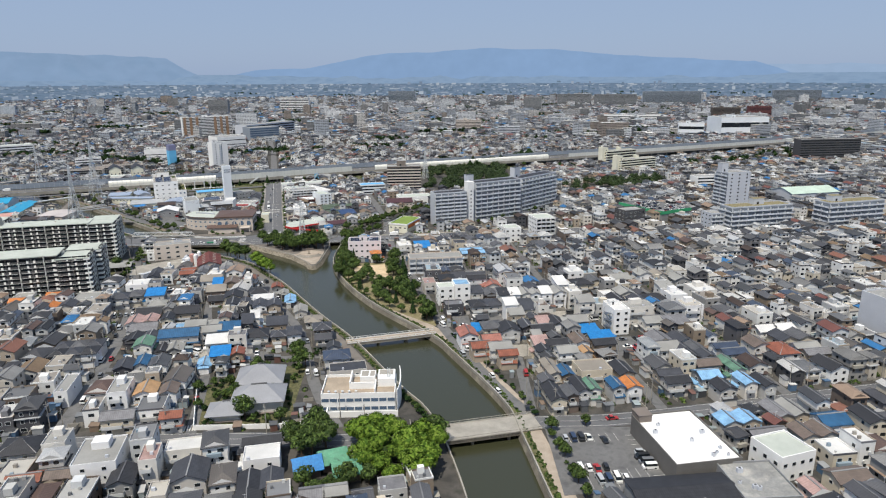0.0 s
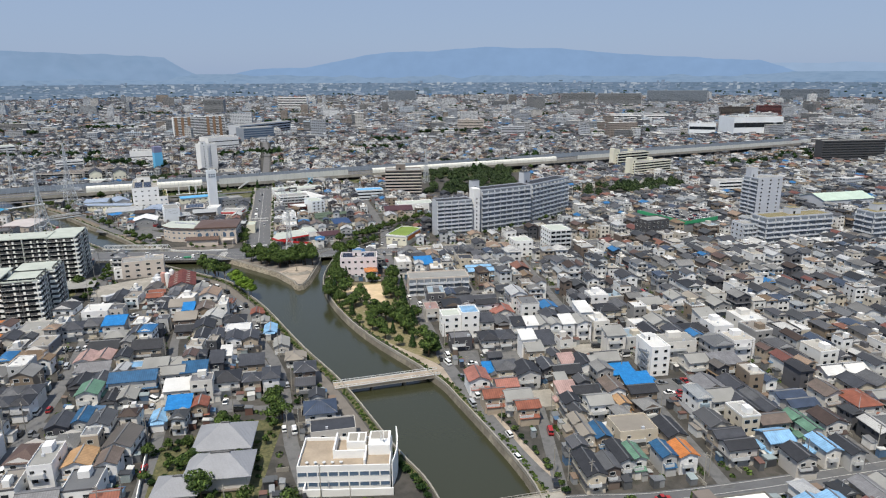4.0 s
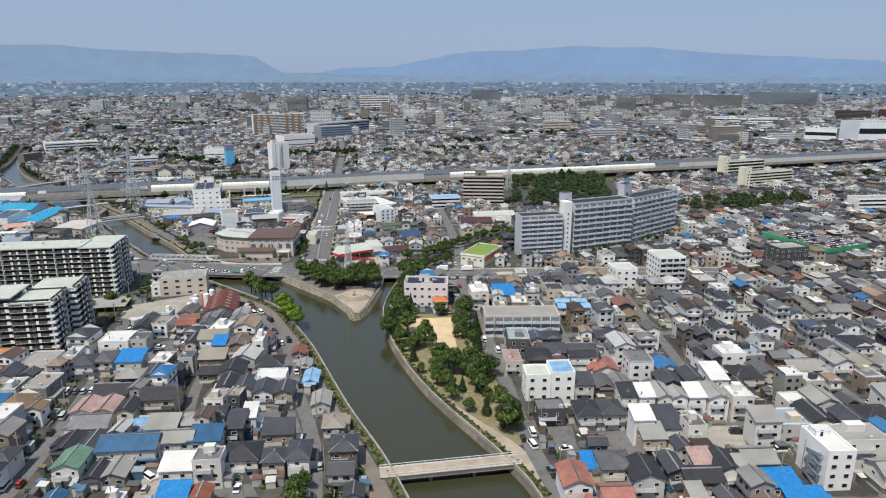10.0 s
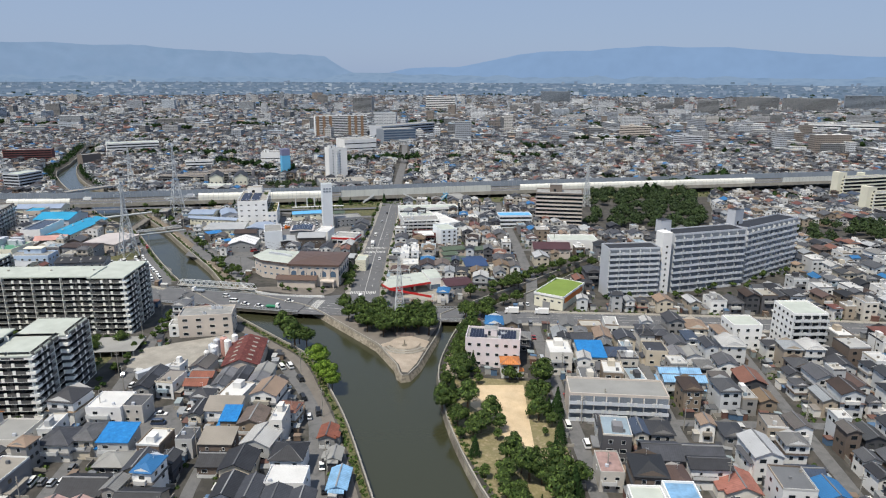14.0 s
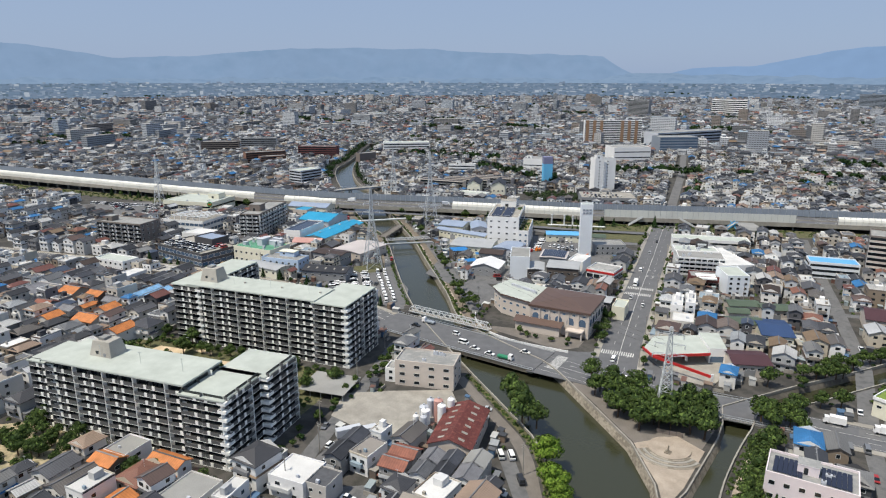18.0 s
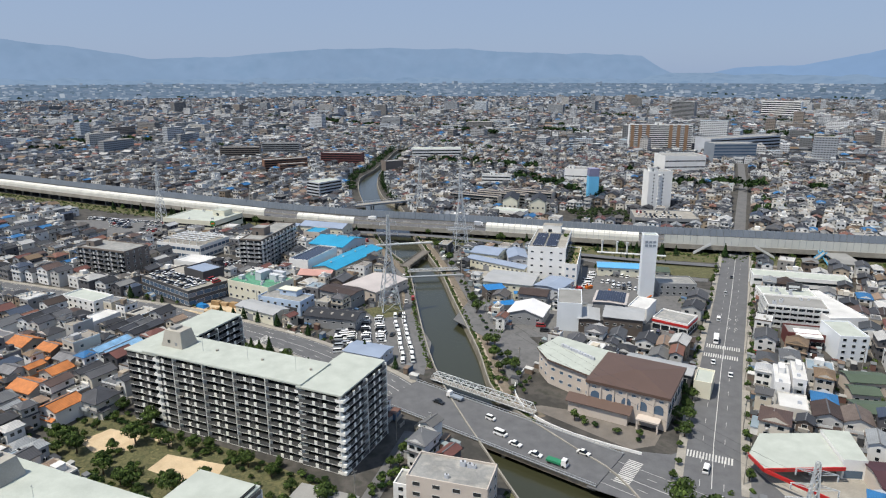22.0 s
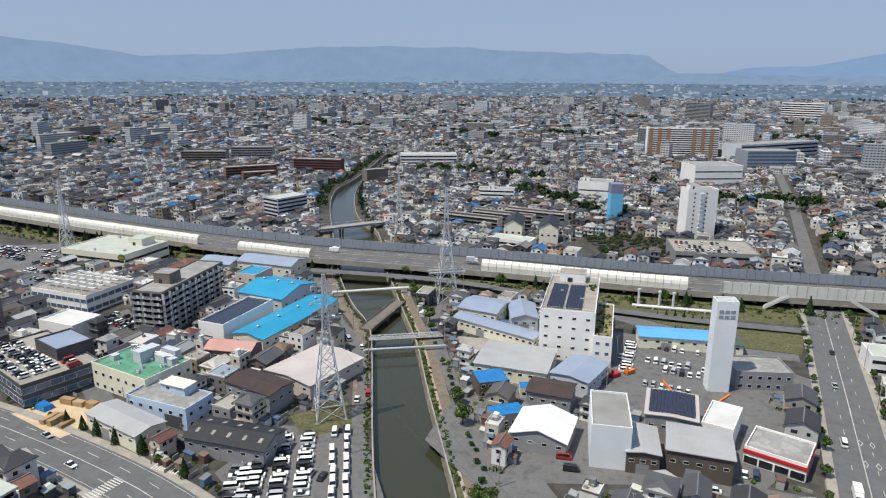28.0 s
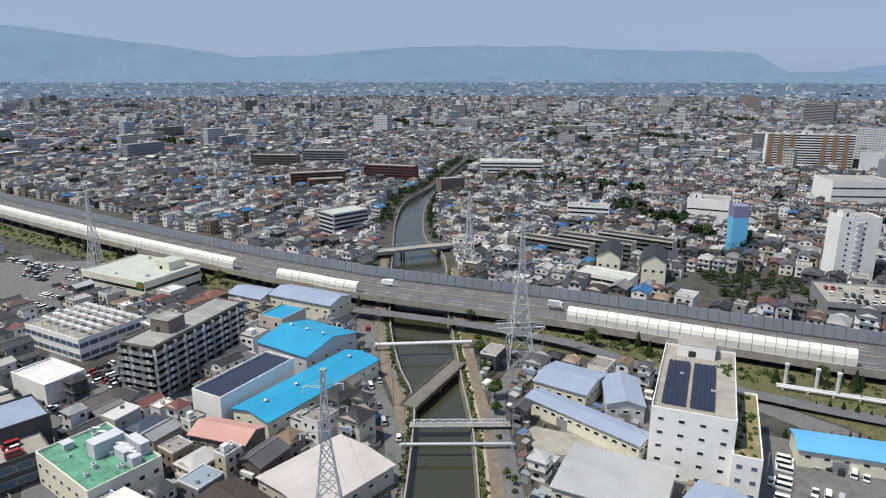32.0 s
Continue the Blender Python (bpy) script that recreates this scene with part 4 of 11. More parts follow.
def block(name, x, y, rot, w, d, h, wall, label, category="building", roof=None, storeys=0, faces="fr", bay=3.2, style="window", win=(1.5, 1.3), glass=None, base=0.9,
          balc=None, hut=None, parapet=0.6, group="", z=0.0, units=0, mark=True, foot=3.0, rail=None):
    """A flat-roofed block. (x, y): the corner between its front and its left side; rot: the way of the front."""
    g = Geo()
    if parapet:
        g.tub(0, 0, 0, w, d, h, parapet)
    else:
        g.box(0, 0, 0, w, d, h, 0, 1)
    root = thing(name, g, [wall, roof or ROOFGREY], at(x, y, rot, z), label, category, group)
    glass = glass or GLASS
    if storeys:
        sh = h / storeys
        far_off = y > 640 or x > 345 or x < -540
        rows = Geo()
        for side in faces:
            L = w if side in "fb" else d
            n = max(1, round(L / bay))
            for i in range(n):
                for s in range(storeys):
                    if far_off:
                        # far off, a storey's glazing is one band
                        if i == 0 and style == "balcony" and (balc is None or side in balc):
                            part("balcony", balcony_mesh(L, rail or RAIL, FRAMEW, 0, storey=sh), None, root, m=SIDES[side](w, d, L / 2, s * sh + 0.16))
                        elif i == 0:
                            mm = SIDES[side](w, d, L / 2, s * sh + base)
                            t_ = Geo().box(-L / 2 + 0.5, -0.06, 0, L / 2 - 0.5, 0.02, win[1])
                            if y > 1150:
                                k_ = len(rows.v)
                                rows.v += [tuple(mm @ Vector(v)) for v in t_.v]
                                rows.f += [tuple(v + k_ for v in f) for f in t_.f]
                                rows.m += t_.m
                            else:
                                part("window_band", t_, glass, root, m=mm)
                        continue
                    m = SIDES[side](w, d, L * (i + 0.5) / n, s * sh + base)
                    if style == "balcony" and (balc is None or side in balc):
                        part("balcony", balcony_mesh(L / n, rail or RAIL, FRAMEW, 0.28 if (i % 2) else 0.72, storey=sh), None, root, m=SIDES[side](w, d, L * (i + 0.5) / n, s * sh + 0.16))
                    elif style == "ribbon":
                        part("window", window_mesh(L / n * 0.92, win[1], glass, FRAMEW), None, root, m=m)
                    else:
                        part("window", window_mesh(win[0], win[1], glass, FRAMEW), None, root, m=m)
    if storeys and rows.v:
        part("glazing", rows, glass, root)
    if hut:
        hx, hy, hw, hd, hh = hut
        g = Geo().box(hx, hy, h, hx + hw, hy + hd, h + hh, 0, 1)
        g.box(hx - 0.1, hy - 0.1, h + hh, hx + hw + 0.1, hy + hd + 0.1, h + hh + 0.25, 0, 1)
        g.box(hx + hw * 0.3, hy - 0.05, h + 0.1, hx + hw * 0.5, hy + 0.02, h + 2.0, 2)
        part("roof_hut", g, [wall, roof or ROOFGREY, GLASS], root)
    for i in range(units):
        ux, uy = random.uniform(1.5, w - 3), random.uniform(1.5, d - 2.5)
        s = random.uniform(0.8, 1.6)
        g = Geo().box(ux, uy, h, ux + s, uy + s * 0.7, h + s * 0.9, 0)
        g.tube((ux + s / 2, uy + s * 0.35, h + s * 0.9), (ux + s / 2, uy + s * 0.35, h + s * 0.9 + 0.1), s * 0.25, 1, n=10)
        part("roof_unit", g, [PALEGREY, DARKW], root)
    if mark:
        m = at(x, y, rot)
        take([tuple((m @ Vector((a, b, 0)))[:2]) for a, b in ((-foot, -foot), (w + foot, -foot), (w + foot, d + foot), (-foot, d + foot))])
    return root


def gable(g, w, d, h, rise, over, along, m=0, thick=0.25, x0=0.0, y0=0.0):
    """A gable roof over w by d, its ridge along 'x' or 'y'."""
    if along == "x":
        prof = [(-over, -rise * over / (d / 2)), (d / 2, rise), (d + over, -rise * over / (d / 2))]
        ring = [(p[0], h + p[1]) for p in prof] + [(p[0], h + p[1] + thick) for p in reversed(prof)]
        g.solid([(x0 - over, y0 + a, b) for a, b in reversed(ring)], [(x0 + w + over, y0 + a, b) for a, b in reversed(ring)], m)
    else:
        prof = [(-over, -rise * over / (w / 2)), (w / 2, rise), (w + over, -rise * over / (w / 2))]
        ring = [(p[0], h + p[1]) for p in prof] + [(p[0], h + p[1] + thick) for p in reversed(prof)]
        g.solid([(x0 + a, y0 - over, b) for a, b in ring], [(x0 + a, y0 + d + over, b) for a, b in ring], m)


def gable_ends(g, w, d, h, rise, along, m=0, x0=0.0, y0=0.0):
    if along == "x":
        for x in (0.0, w):
            g.face([(x0 + x, y0, h), (x0 + x, y0 + d, h), (x0 + x, y0 + d / 2, h + rise)], m)
    else:
        for y in (0.0, d):
            g.face([(x0, y0 + y, h), (x0 + w, y0 + y, h), (x0 + w / 2, y0 + y, h + rise)], m)


def hip(g, w, d, h, rise, over, m=0, thick=0.2):
    a, k = over, min(w, d) / 2
    z0 = h - rise * over / k
    ring = [(-a, -a), (w + a, -a), (w + a, d + a), (-a, d + a)]
    r = [(k, d / 2), (w - k, d / 2)] if w >= d else [(w / 2, k), (w / 2, d - k)]
    P = [(x, y, z0) for x, y in ring] + [(x, y, z0 + thick) for x, y in ring] + [(x, y, h + rise + thick) for x, y in r]
    n = len(g.v)
    g.v += P
    F = [(3, 2, 1, 0), (0, 1, 5, 4), (1, 2, 6, 5), (2, 3, 7, 6), (3, 0, 4, 7)]
    F += [(4, 5, 9, 8), (5, 6, 9), (6, 7, 8, 9), (7, 4, 8)] if w >= d else [(4, 5, 8), (5, 6, 9, 8), (6, 7, 9), (7, 4, 8, 9)]
    g.f += [tuple(n + i for i in f) for f in F]
    g.m += [m] * len(F)


def shed(name, x, y, rot, w, d, h, rise, wall, roof, label, along="y", category="warehouse", windows=0, over=0.5, vents=0, skylights=0, win=(1.6, 1.0), wz=None, faces="fr", mark=True):
    """A gabled warehouse or hall."""
    g = Geo()
    g.box(0, 0, 0, w, d, h)
    gable_ends(g, w, d, h, rise, along)
    root = thing(name, g, wall, at(x, y, rot), label, category)
    g = Geo()
    gable(g, w, d, h, rise, over, along)
    rf = part("roof", g, roof, root)
    for i in range(vents):
        t = (i + 0.5) / vents
        p = (w / 2, d * t, h + rise) if along == "y" else (w * t, d / 2, h + rise)
        g = Geo().tube((p[0], p[1], p[2]), (p[0], p[1], p[2] + 0.8), 0.5, n=10)
        g.tube((p[0], p[1], p[2] + 0.8), (p[0], p[1], p[2] + 1.2), 0.75, n=10, r2=0.15)
        part("roof_vent", g, STEEL, root)
    for i in range(skylights):
        t = (i + 0.5) / skylights
        for s in (-1, 1):
            lo, hi = (0.38, 0.66)
            if along == "y":
                a, b = w / 2 + s * w / 2 * (1 - lo), w / 2 + s * w / 2 * (1 - hi)
                q = [(a, d * t - 0.5, h + rise * lo + 0.33), (a, d * t + 0.5, h + rise * lo + 0.33), (b, d * t + 0.5, h + rise * hi + 0.33), (b, d * t - 0.5, h + rise * hi + 0.33)]
            else:
                a, b = d / 2 + s * d / 2 * (1 - lo), d / 2 + s * d / 2 * (1 - hi)
                q = [(w * t - 0.5, a, h + rise * lo + 0.33), (w * t + 0.5, a, h + rise * lo + 0.33), (w * t + 0.5, b, h + rise * hi + 0.33), (w * t - 0.5, b, h + rise * hi + 0.33)]
            part("skylight", Geo().solid([(p[0], p[1], p[2] - 0.08) for p in q], q), CONCRETE, root)
    if windows:
        for side in faces:
            L = w if side in "fb" else d
            n = max(1, round(L / windows))
            for i in range(n):
                part("window", window_mesh(win[0], win[1], GLASS, FRAMEW), None, root, m=SIDES[side](w, d, L * (i + 0.5) / n, h * 0.55 if wz is None else wz))
        dw = min(w * 0.4, 4.0)
        part("shutter_door", Geo().box(w * 0.3, -0.06, 0, w * 0.3 + dw, 0.05, min(3.2, h * 0.7)), MIDGREY, root)
    if mark:
        m = at(x, y, rot)
        take([tuple((m @ Vector((a, b, 0)))[:2]) for a, b in ((-2, -2), (w + 2, -2), (w + 2, d + 2), (-2, d + 2))])
    return root


# houses: one set of meshes a form, shared by all houses of that form
def house_form(k, w, d, st, roof, rise=None):
    key = ("house", k, w, d, st, roof)
    if key in _cache:
        return _cache[key]
    rnd = random.Random(f"{k} {w} {d} {st} {roof}")
    h = 2.85 * st + 0.2
    walls, roofs = Geo(), {}
    along = "x" if w > d else "y"
    rise = rise or min(w, d) * 0.5 * 0.42
    rg, cap = Geo(), Geo()
    if roof == "flat":
        walls.tub(0, 0, 0, w, d, h, 0.55, 0.16, 0, 0)
        rg.box(0.18, 0.18, h + 0.004, w - 0.18, d - 0.18, h + 0.12)
        if st >= 3:
            roofs["stair_hut"] = Geo().box(w * 0.3, d * 0.55, h + 0.12, w * 0.7, d * 0.85, h + 2.3)
    elif roof == "hip":
        walls.box(0, 0, 0, w, d, h)
        hip(rg, w, d, h, rise, 0.55)
        # hip and ridge caps meet in the two ridge ends
        k_, z0, z1 = min(w, d) / 2, h - rise * 0.55 / (min(w, d) / 2) + 0.3, h + rise + 0.34
        tops = [(k_, d / 2, z1), (w - k_, d / 2, z1)] if w >= d else [(w / 2, k_, z1), (w / 2, d - k_, z1)]
        cap.v += tops
        if abs(w - d) > 0.5:
            (ax, ay, az), (bx, by, bz) = tops
            ex, ey = (0.0, 0.2) if w >= d else (0.2, 0.0)
            n = len(cap.v)
            cap.v += [(ax + ex, ay + ey, az - 0.14), (bx + ex, by + ey, bz - 0.14), (ax - ex, ay - ey, az - 0.14), (bx - ex, by - ey, bz - 0.14)]
            cap.f += [(0, 1, n + 1, n), (1, 0, n + 2, n + 3)]
            cap.m += [0, 0]
        for cx, cy in ((-0.55, -0.55), (w + 0.55, -0.55), (w + 0.55, d + 0.55), (-0.55, d + 0.55)):
            e = min((0, 1), key=lambda q: (tops[q][0] - cx) ** 2 + (tops[q][1] - cy) ** 2)
            u = Vector((cy - tops[e][1], tops[e][0] - cx, 0)).normalized() * 0.17
            n = len(cap.v)
            cap.v += [(cx - u.x, cy - u.y, z0 - 0.12), (cx, cy, z0), (cx + u.x, cy + u.y, z0 - 0.12)]
            cap.f += [(n, n + 1, e), (n + 1, n + 2, e)]
            cap.m += [0, 0]
    elif roof == "mono":
        g_ = [(-0.4, -0.4, h - 0.1), (w + 0.4, -0.4, h - 0.1), (w + 0.4, d + 0.4, h + 1.7), (-0.4, d + 0.4, h + 1.7)]
        rg.solid(g_, [(a, b, c + 0.22) for a, b, c in g_])
        walls.solid([(0, 0, 0), (w, 0, 0), (w, d, 0), (0, d, 0)], [(0, 0, h), (w, 0, h), (w, d, h + 1.5), (0, d, h + 1.5)])
    else:
        walls.box(0, 0, 0, w, d, h)
        top = [(0, d / 2, h + rise), (w, d / 2, h + rise)] if along == "x" else [(w / 2, 0, h + rise), (w / 2, d, h + rise)]
        n = len(walls.v)
        walls.v += top
        walls.f += [(4, n, 7), (5, 6, n + 1)] if along == "x" else [(4, 5, n), (6, 7, n + 1)]
        walls.m += [0, 0]
        gable(rg, w, d, h, rise, 0.5, along)
        if along == "x":
            cap.box(-0.5, d / 2 - 0.2, h + rise + 0.15, w + 0.5, d / 2 + 0.2, h + rise + 0.4)
        else:
            cap.box(w / 2 - 0.2, -0.5, h + rise + 0.15, w / 2 + 0.2, d + 0.5, h + rise + 0.4)
    lean = rnd.random() < 0.45 and roof in ("gable", "hip")
    if lean:
        q = [(0.3, -1.5, 2.7), (w - 0.3, -1.5, 2.7), (w - 0.3, 0.0, 3.3), (0.3, 0.0, 3.3)]
        roofs["porch_roof"] = Geo().solid(q, [(a, b, c + 0.18) for a, b, c in q])
        walls.box(0.6, -1.2, 0, w - 0.6, 0, 2.65)
    elif roof in ("gable", "hip") and st >= 2 and rnd.random() < 0.55:
        # eaves between the storeys
        z = 2.85 * (st - 1) - 0.15
        roofs["storey_roof"] = Geo().solid([(-0.6, -0.6, z), (w + 0.6, -0.6, z), (w + 0.6, d + 0.6, z), (-0.6, d + 0.6, z)], [(0.02, 0.02, z + 0.32), (w - 0.02, 0.02, z + 0.32), (w - 0.02, d - 0.02, z + 0.32), (0.02, d - 0.02, z + 0.32)])
    # a lower wing with its own small roof
    if rnd.random() < 0.5:
        side, lw, ld = rnd.choice([-1, 1]), rnd.uniform(1.2, 2.2), d * rnd.uniform(0.3, 0.6)
        x0, y0 = (-lw if side < 0 else w), rnd.uniform(0.3, d - ld - 0.2)
        walls.box(x0, y0, 0, x0 + lw, y0 + ld, 2.7)
        q = [(x0 - 0.2, y0 - 0.25, 2.7), (x0 + lw + 0.2, y0 - 0.25, 2.7), (x0 + lw + 0.2, y0 + ld + 0.25, 2.7), (x0 - 0.2, y0 + ld + 0.25, 2.7)]
        up = [0.9, 0.2] if side > 0 else [0.2, 0.9]
        roofs["wing_roof"] = Geo().solid(q, [(a, b, c + (up[0] if a < x0 + lw / 2 else up[1])) for a, b, c in q])
    if roof == "flat":
        ux, uy, us = rnd.uniform(0.6, w - 1.8), rnd.uniform(0.6, d * 0.45), rnd.uniform(0.7, 1.2)
        roofs["air_unit"] = Geo().box(ux, uy, h + 0.12, ux + us, uy + us * 0.7, h + 0.2 + us * 0.8)
    holes = []
    for s in range(st):
        z = s * 2.85 + 0.95
        for side, L in (("f", w), ("r", d), ("l", d)):
            if side in "rl" and s < st - 1:
                continue
            n = 2 if L > 6 and side == "f" else 1
            for i in range(n):
                if side == "f" and lean and s == 0:
                    continue
                holes.append((side, L * (i + 0.5) / n + rnd.uniform(-0.4, 0.4), z, rnd.choice([(1.7, 1.2), (1.3, 1.1), (0.8, 1.0)])))
    bal = roof != "flat" or rnd.random() < 0.5
    form = dict(w=w, d=d, h=h, walls=walls.mesh("house", [HWALL[0]]), roof=rg.mesh("roof", [RTILE[0]]), holes=holes, bal=bal, lean=lean, st=st,
                cap=cap.mesh("ridge", [RIDGETILE]) if cap.f else None, extra={k_: g_.mesh(k_, [RTILE[0]]) for k_, g_ in roofs.items()})
    if bal:
        g = Geo()
        z = 2.85 * (st - 1)
        bw = w * 0.62
        # slab and three sides of the rail in one shell
        a, b, c = 0.4, 0.4 + bw, -1.15
        g.v = [(a, 0, z - 0.1), (a, c, z - 0.1), (b, c, z - 0.1), (b, 0, z - 0.1), (a, 0, z + 1.1), (a, c, z + 1.1), (b, c, z + 1.1), (b, 0, z + 1.1),
               (a + 0.08, 0, z + 1.1), (a + 0.08, c + 0.08, z + 1.1), (b - 0.08, c + 0.08, z + 1.1), (b - 0.08, 0, z + 1.1), (a + 0.08, 0, z + 0.05), (a + 0.08, c + 0.08, z + 0.05), (b - 0.08, c + 0.08, z + 0.05), (b - 0.08, 0, z + 0.05)]
        g.f = [(0, 1, 2, 3), (12, 15, 14, 13)]
        for i in range(3):
            g.f += [(i, i + 4, i + 5, i + 1), (i + 4, i + 8, i + 9, i + 5), (i + 8, i + 12, i + 13, i + 9)]
        g.m = [0] * len(g.f)
        form["balcony"] = g.mesh("balcony", [FRAMEW])
    _cache[key] = form
    return form


FORMS = []
_r = random.Random(5)
for k in range(30):
    roof = ["gable", "gable", "gable", "hip", "hip", "flat", "gable", "flat", "mono", "gable"][k % 10]
    st = 3 if roof == "flat" and k % 4 else 2 if k % 7 else 3
    w, d = _r.uniform(5.6, 9.5), _r.uniform(7.5, 12.0)
    if k % 5 == 0:
        w, d = d, w
    FORMS.append((k, round(w, 1), round(d, 1), st, roof))
house_count = 0


def house(x, y, rot, form, roof_m, wall_m, label="", z=0.0):
    """A house with its parts; (x, y): its middle."""
    global house_count
    f = house_form(*form)
    m = at(x, y, rot, z) @ Matrix.Translation((-f["w"] / 2, -f["d"] / 2, 0))
    ob = new("house", f["walls"])
    ob.matrix_world = m
    paint(ob, wall_m)
    kind = {"gable": "gabled", "hip": "hipped", "flat": "flat-roofed", "mono": "lean-to roofed"}[form[4]]
    tagged(ob, label or f"{wall_m.name.replace('house wall ', '')} {form[3]}-storey {kind} house, {roof_m.name.replace('roof tiles ', '').replace('flat roof ', '').replace('roof ', '')} roof", "house", "houses by the river")
    rf = part("roof", f["roof"], None, ob)
    paint(rf, roof_m)
    if f["cap"]:
        part("ridge", f["cap"], None, rf)
    for name, me in f["extra"].items():
        paint(part(name, me, None, ob), PALEGREY if name == "air_unit" else wall_m if name == "stair_hut" else roof_m)
    for side, s, zz, (ww, hh) in f["holes"]:
        if (side == "l" and x < -40) or (side == "r" and x > 30):
            continue
        part("window", window_mesh(ww, hh, GLASS, FRAMEW), None, ob, m=SIDES[side](f["w"], f["d"], s, zz))
    if f["bal"]:
        part("balcony", f["balcony"], None, ob)
    house_count += 1
    return ob


def crown_bits(r, rad, n):
    """Small leaf clumps heaped over the ground."""
    g = Geo()
    for i in range(n):
        o = Vector((r.gauss(0, 1), r.gauss(0, 1), abs(r.gauss(0, 1)))).normalized()
        c = o * rad * r.uniform(0.6, 1.05)
        u = o.cross((r.uniform(-1, 1), r.uniform(-1, 1), r.uniform(-1, 1))).normalized() * r.uniform(0.22, 0.42)
        v = o.cross(u).normalized() * r.uniform(0.22, 0.42)
        g.face([c - u - v, c + u - v * 0.7, c + u * 0.8 + v, c - u + v * 0.8])
    return g


# ---- landmarks ----
def slab(name, x, y, rot, blocks, h, st, label, hut, bay=6.0):
    """A long apartment slab of several joined blocks with balconies on every floor."""
    m0 = at(x, y, rot)
    g = Geo()
    for k, (bx, by, w, d, dh) in enumerate(blocks):
        g.box(bx, by, 0, bx + w, by + d, h + dh, 0, 1)
        g.box(bx - 0.7, by - 1.5, h + dh, bx + w + 0.7, by + d + 0.6, h + dh + 0.5, 1, 1)
    # the walls carry the balconies' shade in their own colour
    root = thing(name, g, [RECESS_SHADE, ROOFPALE], m0, label, "apartment building")
    for bx, by, w, d, dh in blocks:
        for side, L in (("f", w), ("r", d)):
            if side == "f" and by > 10 and w < 30:
                continue
            n = max(1, round(L / bay))
            for i in range(n):
                for s in range(st):
                    z = s * h / st + 0.2
                    loc = SIDES[side](w, d, L * (i + 0.5) / n, z)
                    part("balcony", balcony_mesh(L / n, RAIL, SLABWHITE, 0.28 if (i % 2) else 0.74, storey=h / st), None, root, m=Matrix.Translation((bx, by, 0)) @ loc)
                if i % 2 == 1:
                    g = Geo().box(-0.1, -1.5, 0, 0.1, 0.05, h + dh)
                    part("fin", g, SLABWHITE, root, m=Matrix.Translation((bx, by, 0)) @ SIDES[side](w, d, L * (i + 1) / n, 0))
        # corner piers in pale concrete
        for side, s in (("f", w),):
            for st_ in range(st):
                z = st_ * h / st
                part("corner_panel", Geo().box(bx + w - 1.5, by - 1.4, z + 0.1, bx + w + 1.4, by + 1.6, z + 1.1), SLABWHITE, root)
    hx, hy, hw, hd, hh = hut
    g = Geo()
    z = h + 0.5
    g.solid([(hx, hy, z), (hx + hw, hy, z), (hx + hw, hy + hd, z), (hx, hy + hd, z)], [(hx + 1.2, hy + 1, z + hh), (hx + hw - 1.2, hy + 1, z + hh), (hx + hw - 1.2, hy + hd - 1, z + hh), (hx + 1.2, hy + hd - 1, z + hh)], 0)
    g.box(hx + 2.5, hy + 2, z + hh, hx + hw - 4, hy + hd - 2, z + hh + 0.8, 1)
    g.box(hx + hw * 0.3, hy + 0.2, z + 1.5, hx + hw * 0.42, hy + 0.5, z + 2.4, 2)
    hut_ = part("lift_hut", g, [RFLAT[3], RFLAT[1], GLASS], root)
    part("door", Geo().box(hx + hw - 3.2, hy + 0.15, z, hx + hw - 2.2, hy + 0.45, z + 1.9), MIDGREY, hut_)
    for i in range(3):
        px, py = blocks[0][0] + blocks[0][2] * (0.3 + 0.3 * i), blocks[0][1] + 6
        part("aerial", Geo().tube((px, py, z), (px, py, z + 5), 0.05).tube((px - 0.8, py, z + 4.6), (px + 0.8, py, z + 4.6), 0.04), STEEL, root)
        part("roof_vent", Geo().tube((px + 4, py + 2, z), (px + 4, py + 2, z + 0.5), 0.45, n=10), CONCRETE, root)
    for bx, by, w, d, dh in blocks:
        take([tuple((m0 @ Vector((a, b, 0)))[:2]) for a, b in ((bx - 5, by - 6), (bx + w + 5, by - 6), (bx + w + 5, by + d + 5), (bx - 5, by + d + 5))])
    return root


slab("apartment_slab", -286.6, 380.8, 15.8, [(5, 0.8, 60.5, 14, 0), (65.5, 0.4, 14, 24, -0.5), (-3, 0.8, 13, 38.6, -0.6)], 25.7, 10, "ten-storey dark apartment slab with white-edged balconies and a pale roof", (7, 5, 9, 7, 5.5))
slab("apartment_slab", -258.5, 313.1, 17, [(4, 0, 53, 16, 0.6), (57, -1, 14.5, 17, -1.6), (58, 16, 16, 15, -1.6), (-4, 1, 10, 14, -1.0)], 23.4, 9, "nine-storey dark apartment slab with a stepped pale roof, by gardens", (15, 6, 9, 7, 5.5))
# silver slab in three joined parts
for x, y, rot, w, d, h, hut in ((-6, 500, 21, 27, 11, 25.5, None), (26.5, 516.7, 31, 45, 12, 31, (-3.5, 7, 6, 5, 6)), (66.6, 544, 47, 52, 12, 30.5, (2, 9, 8, 5, 8))):
    block("apartment_block", x, y, rot, w, d, h, PALEGREY, "pale blue-grey apartment slab with long balcony rows", "apartment building", RTILE[0], 9, "fr", 5.4, "balcony", balc="f", hut=hut, rail=RAILPALE)
g = Geo().box(0, 0, 0, 5, 7, 33)
ob = thing("stair_tower", g, WHITE, at(20.4, 511.3, 26), "white stair tower of the apartment slab", "stair tower")
for s in range(9):
    part("window", window_mesh(1.0, 1.2, GLASS, FRAMEW), None, ob, m=SIDES["f"](5, 8, 2.5, 1 + 3 * s))
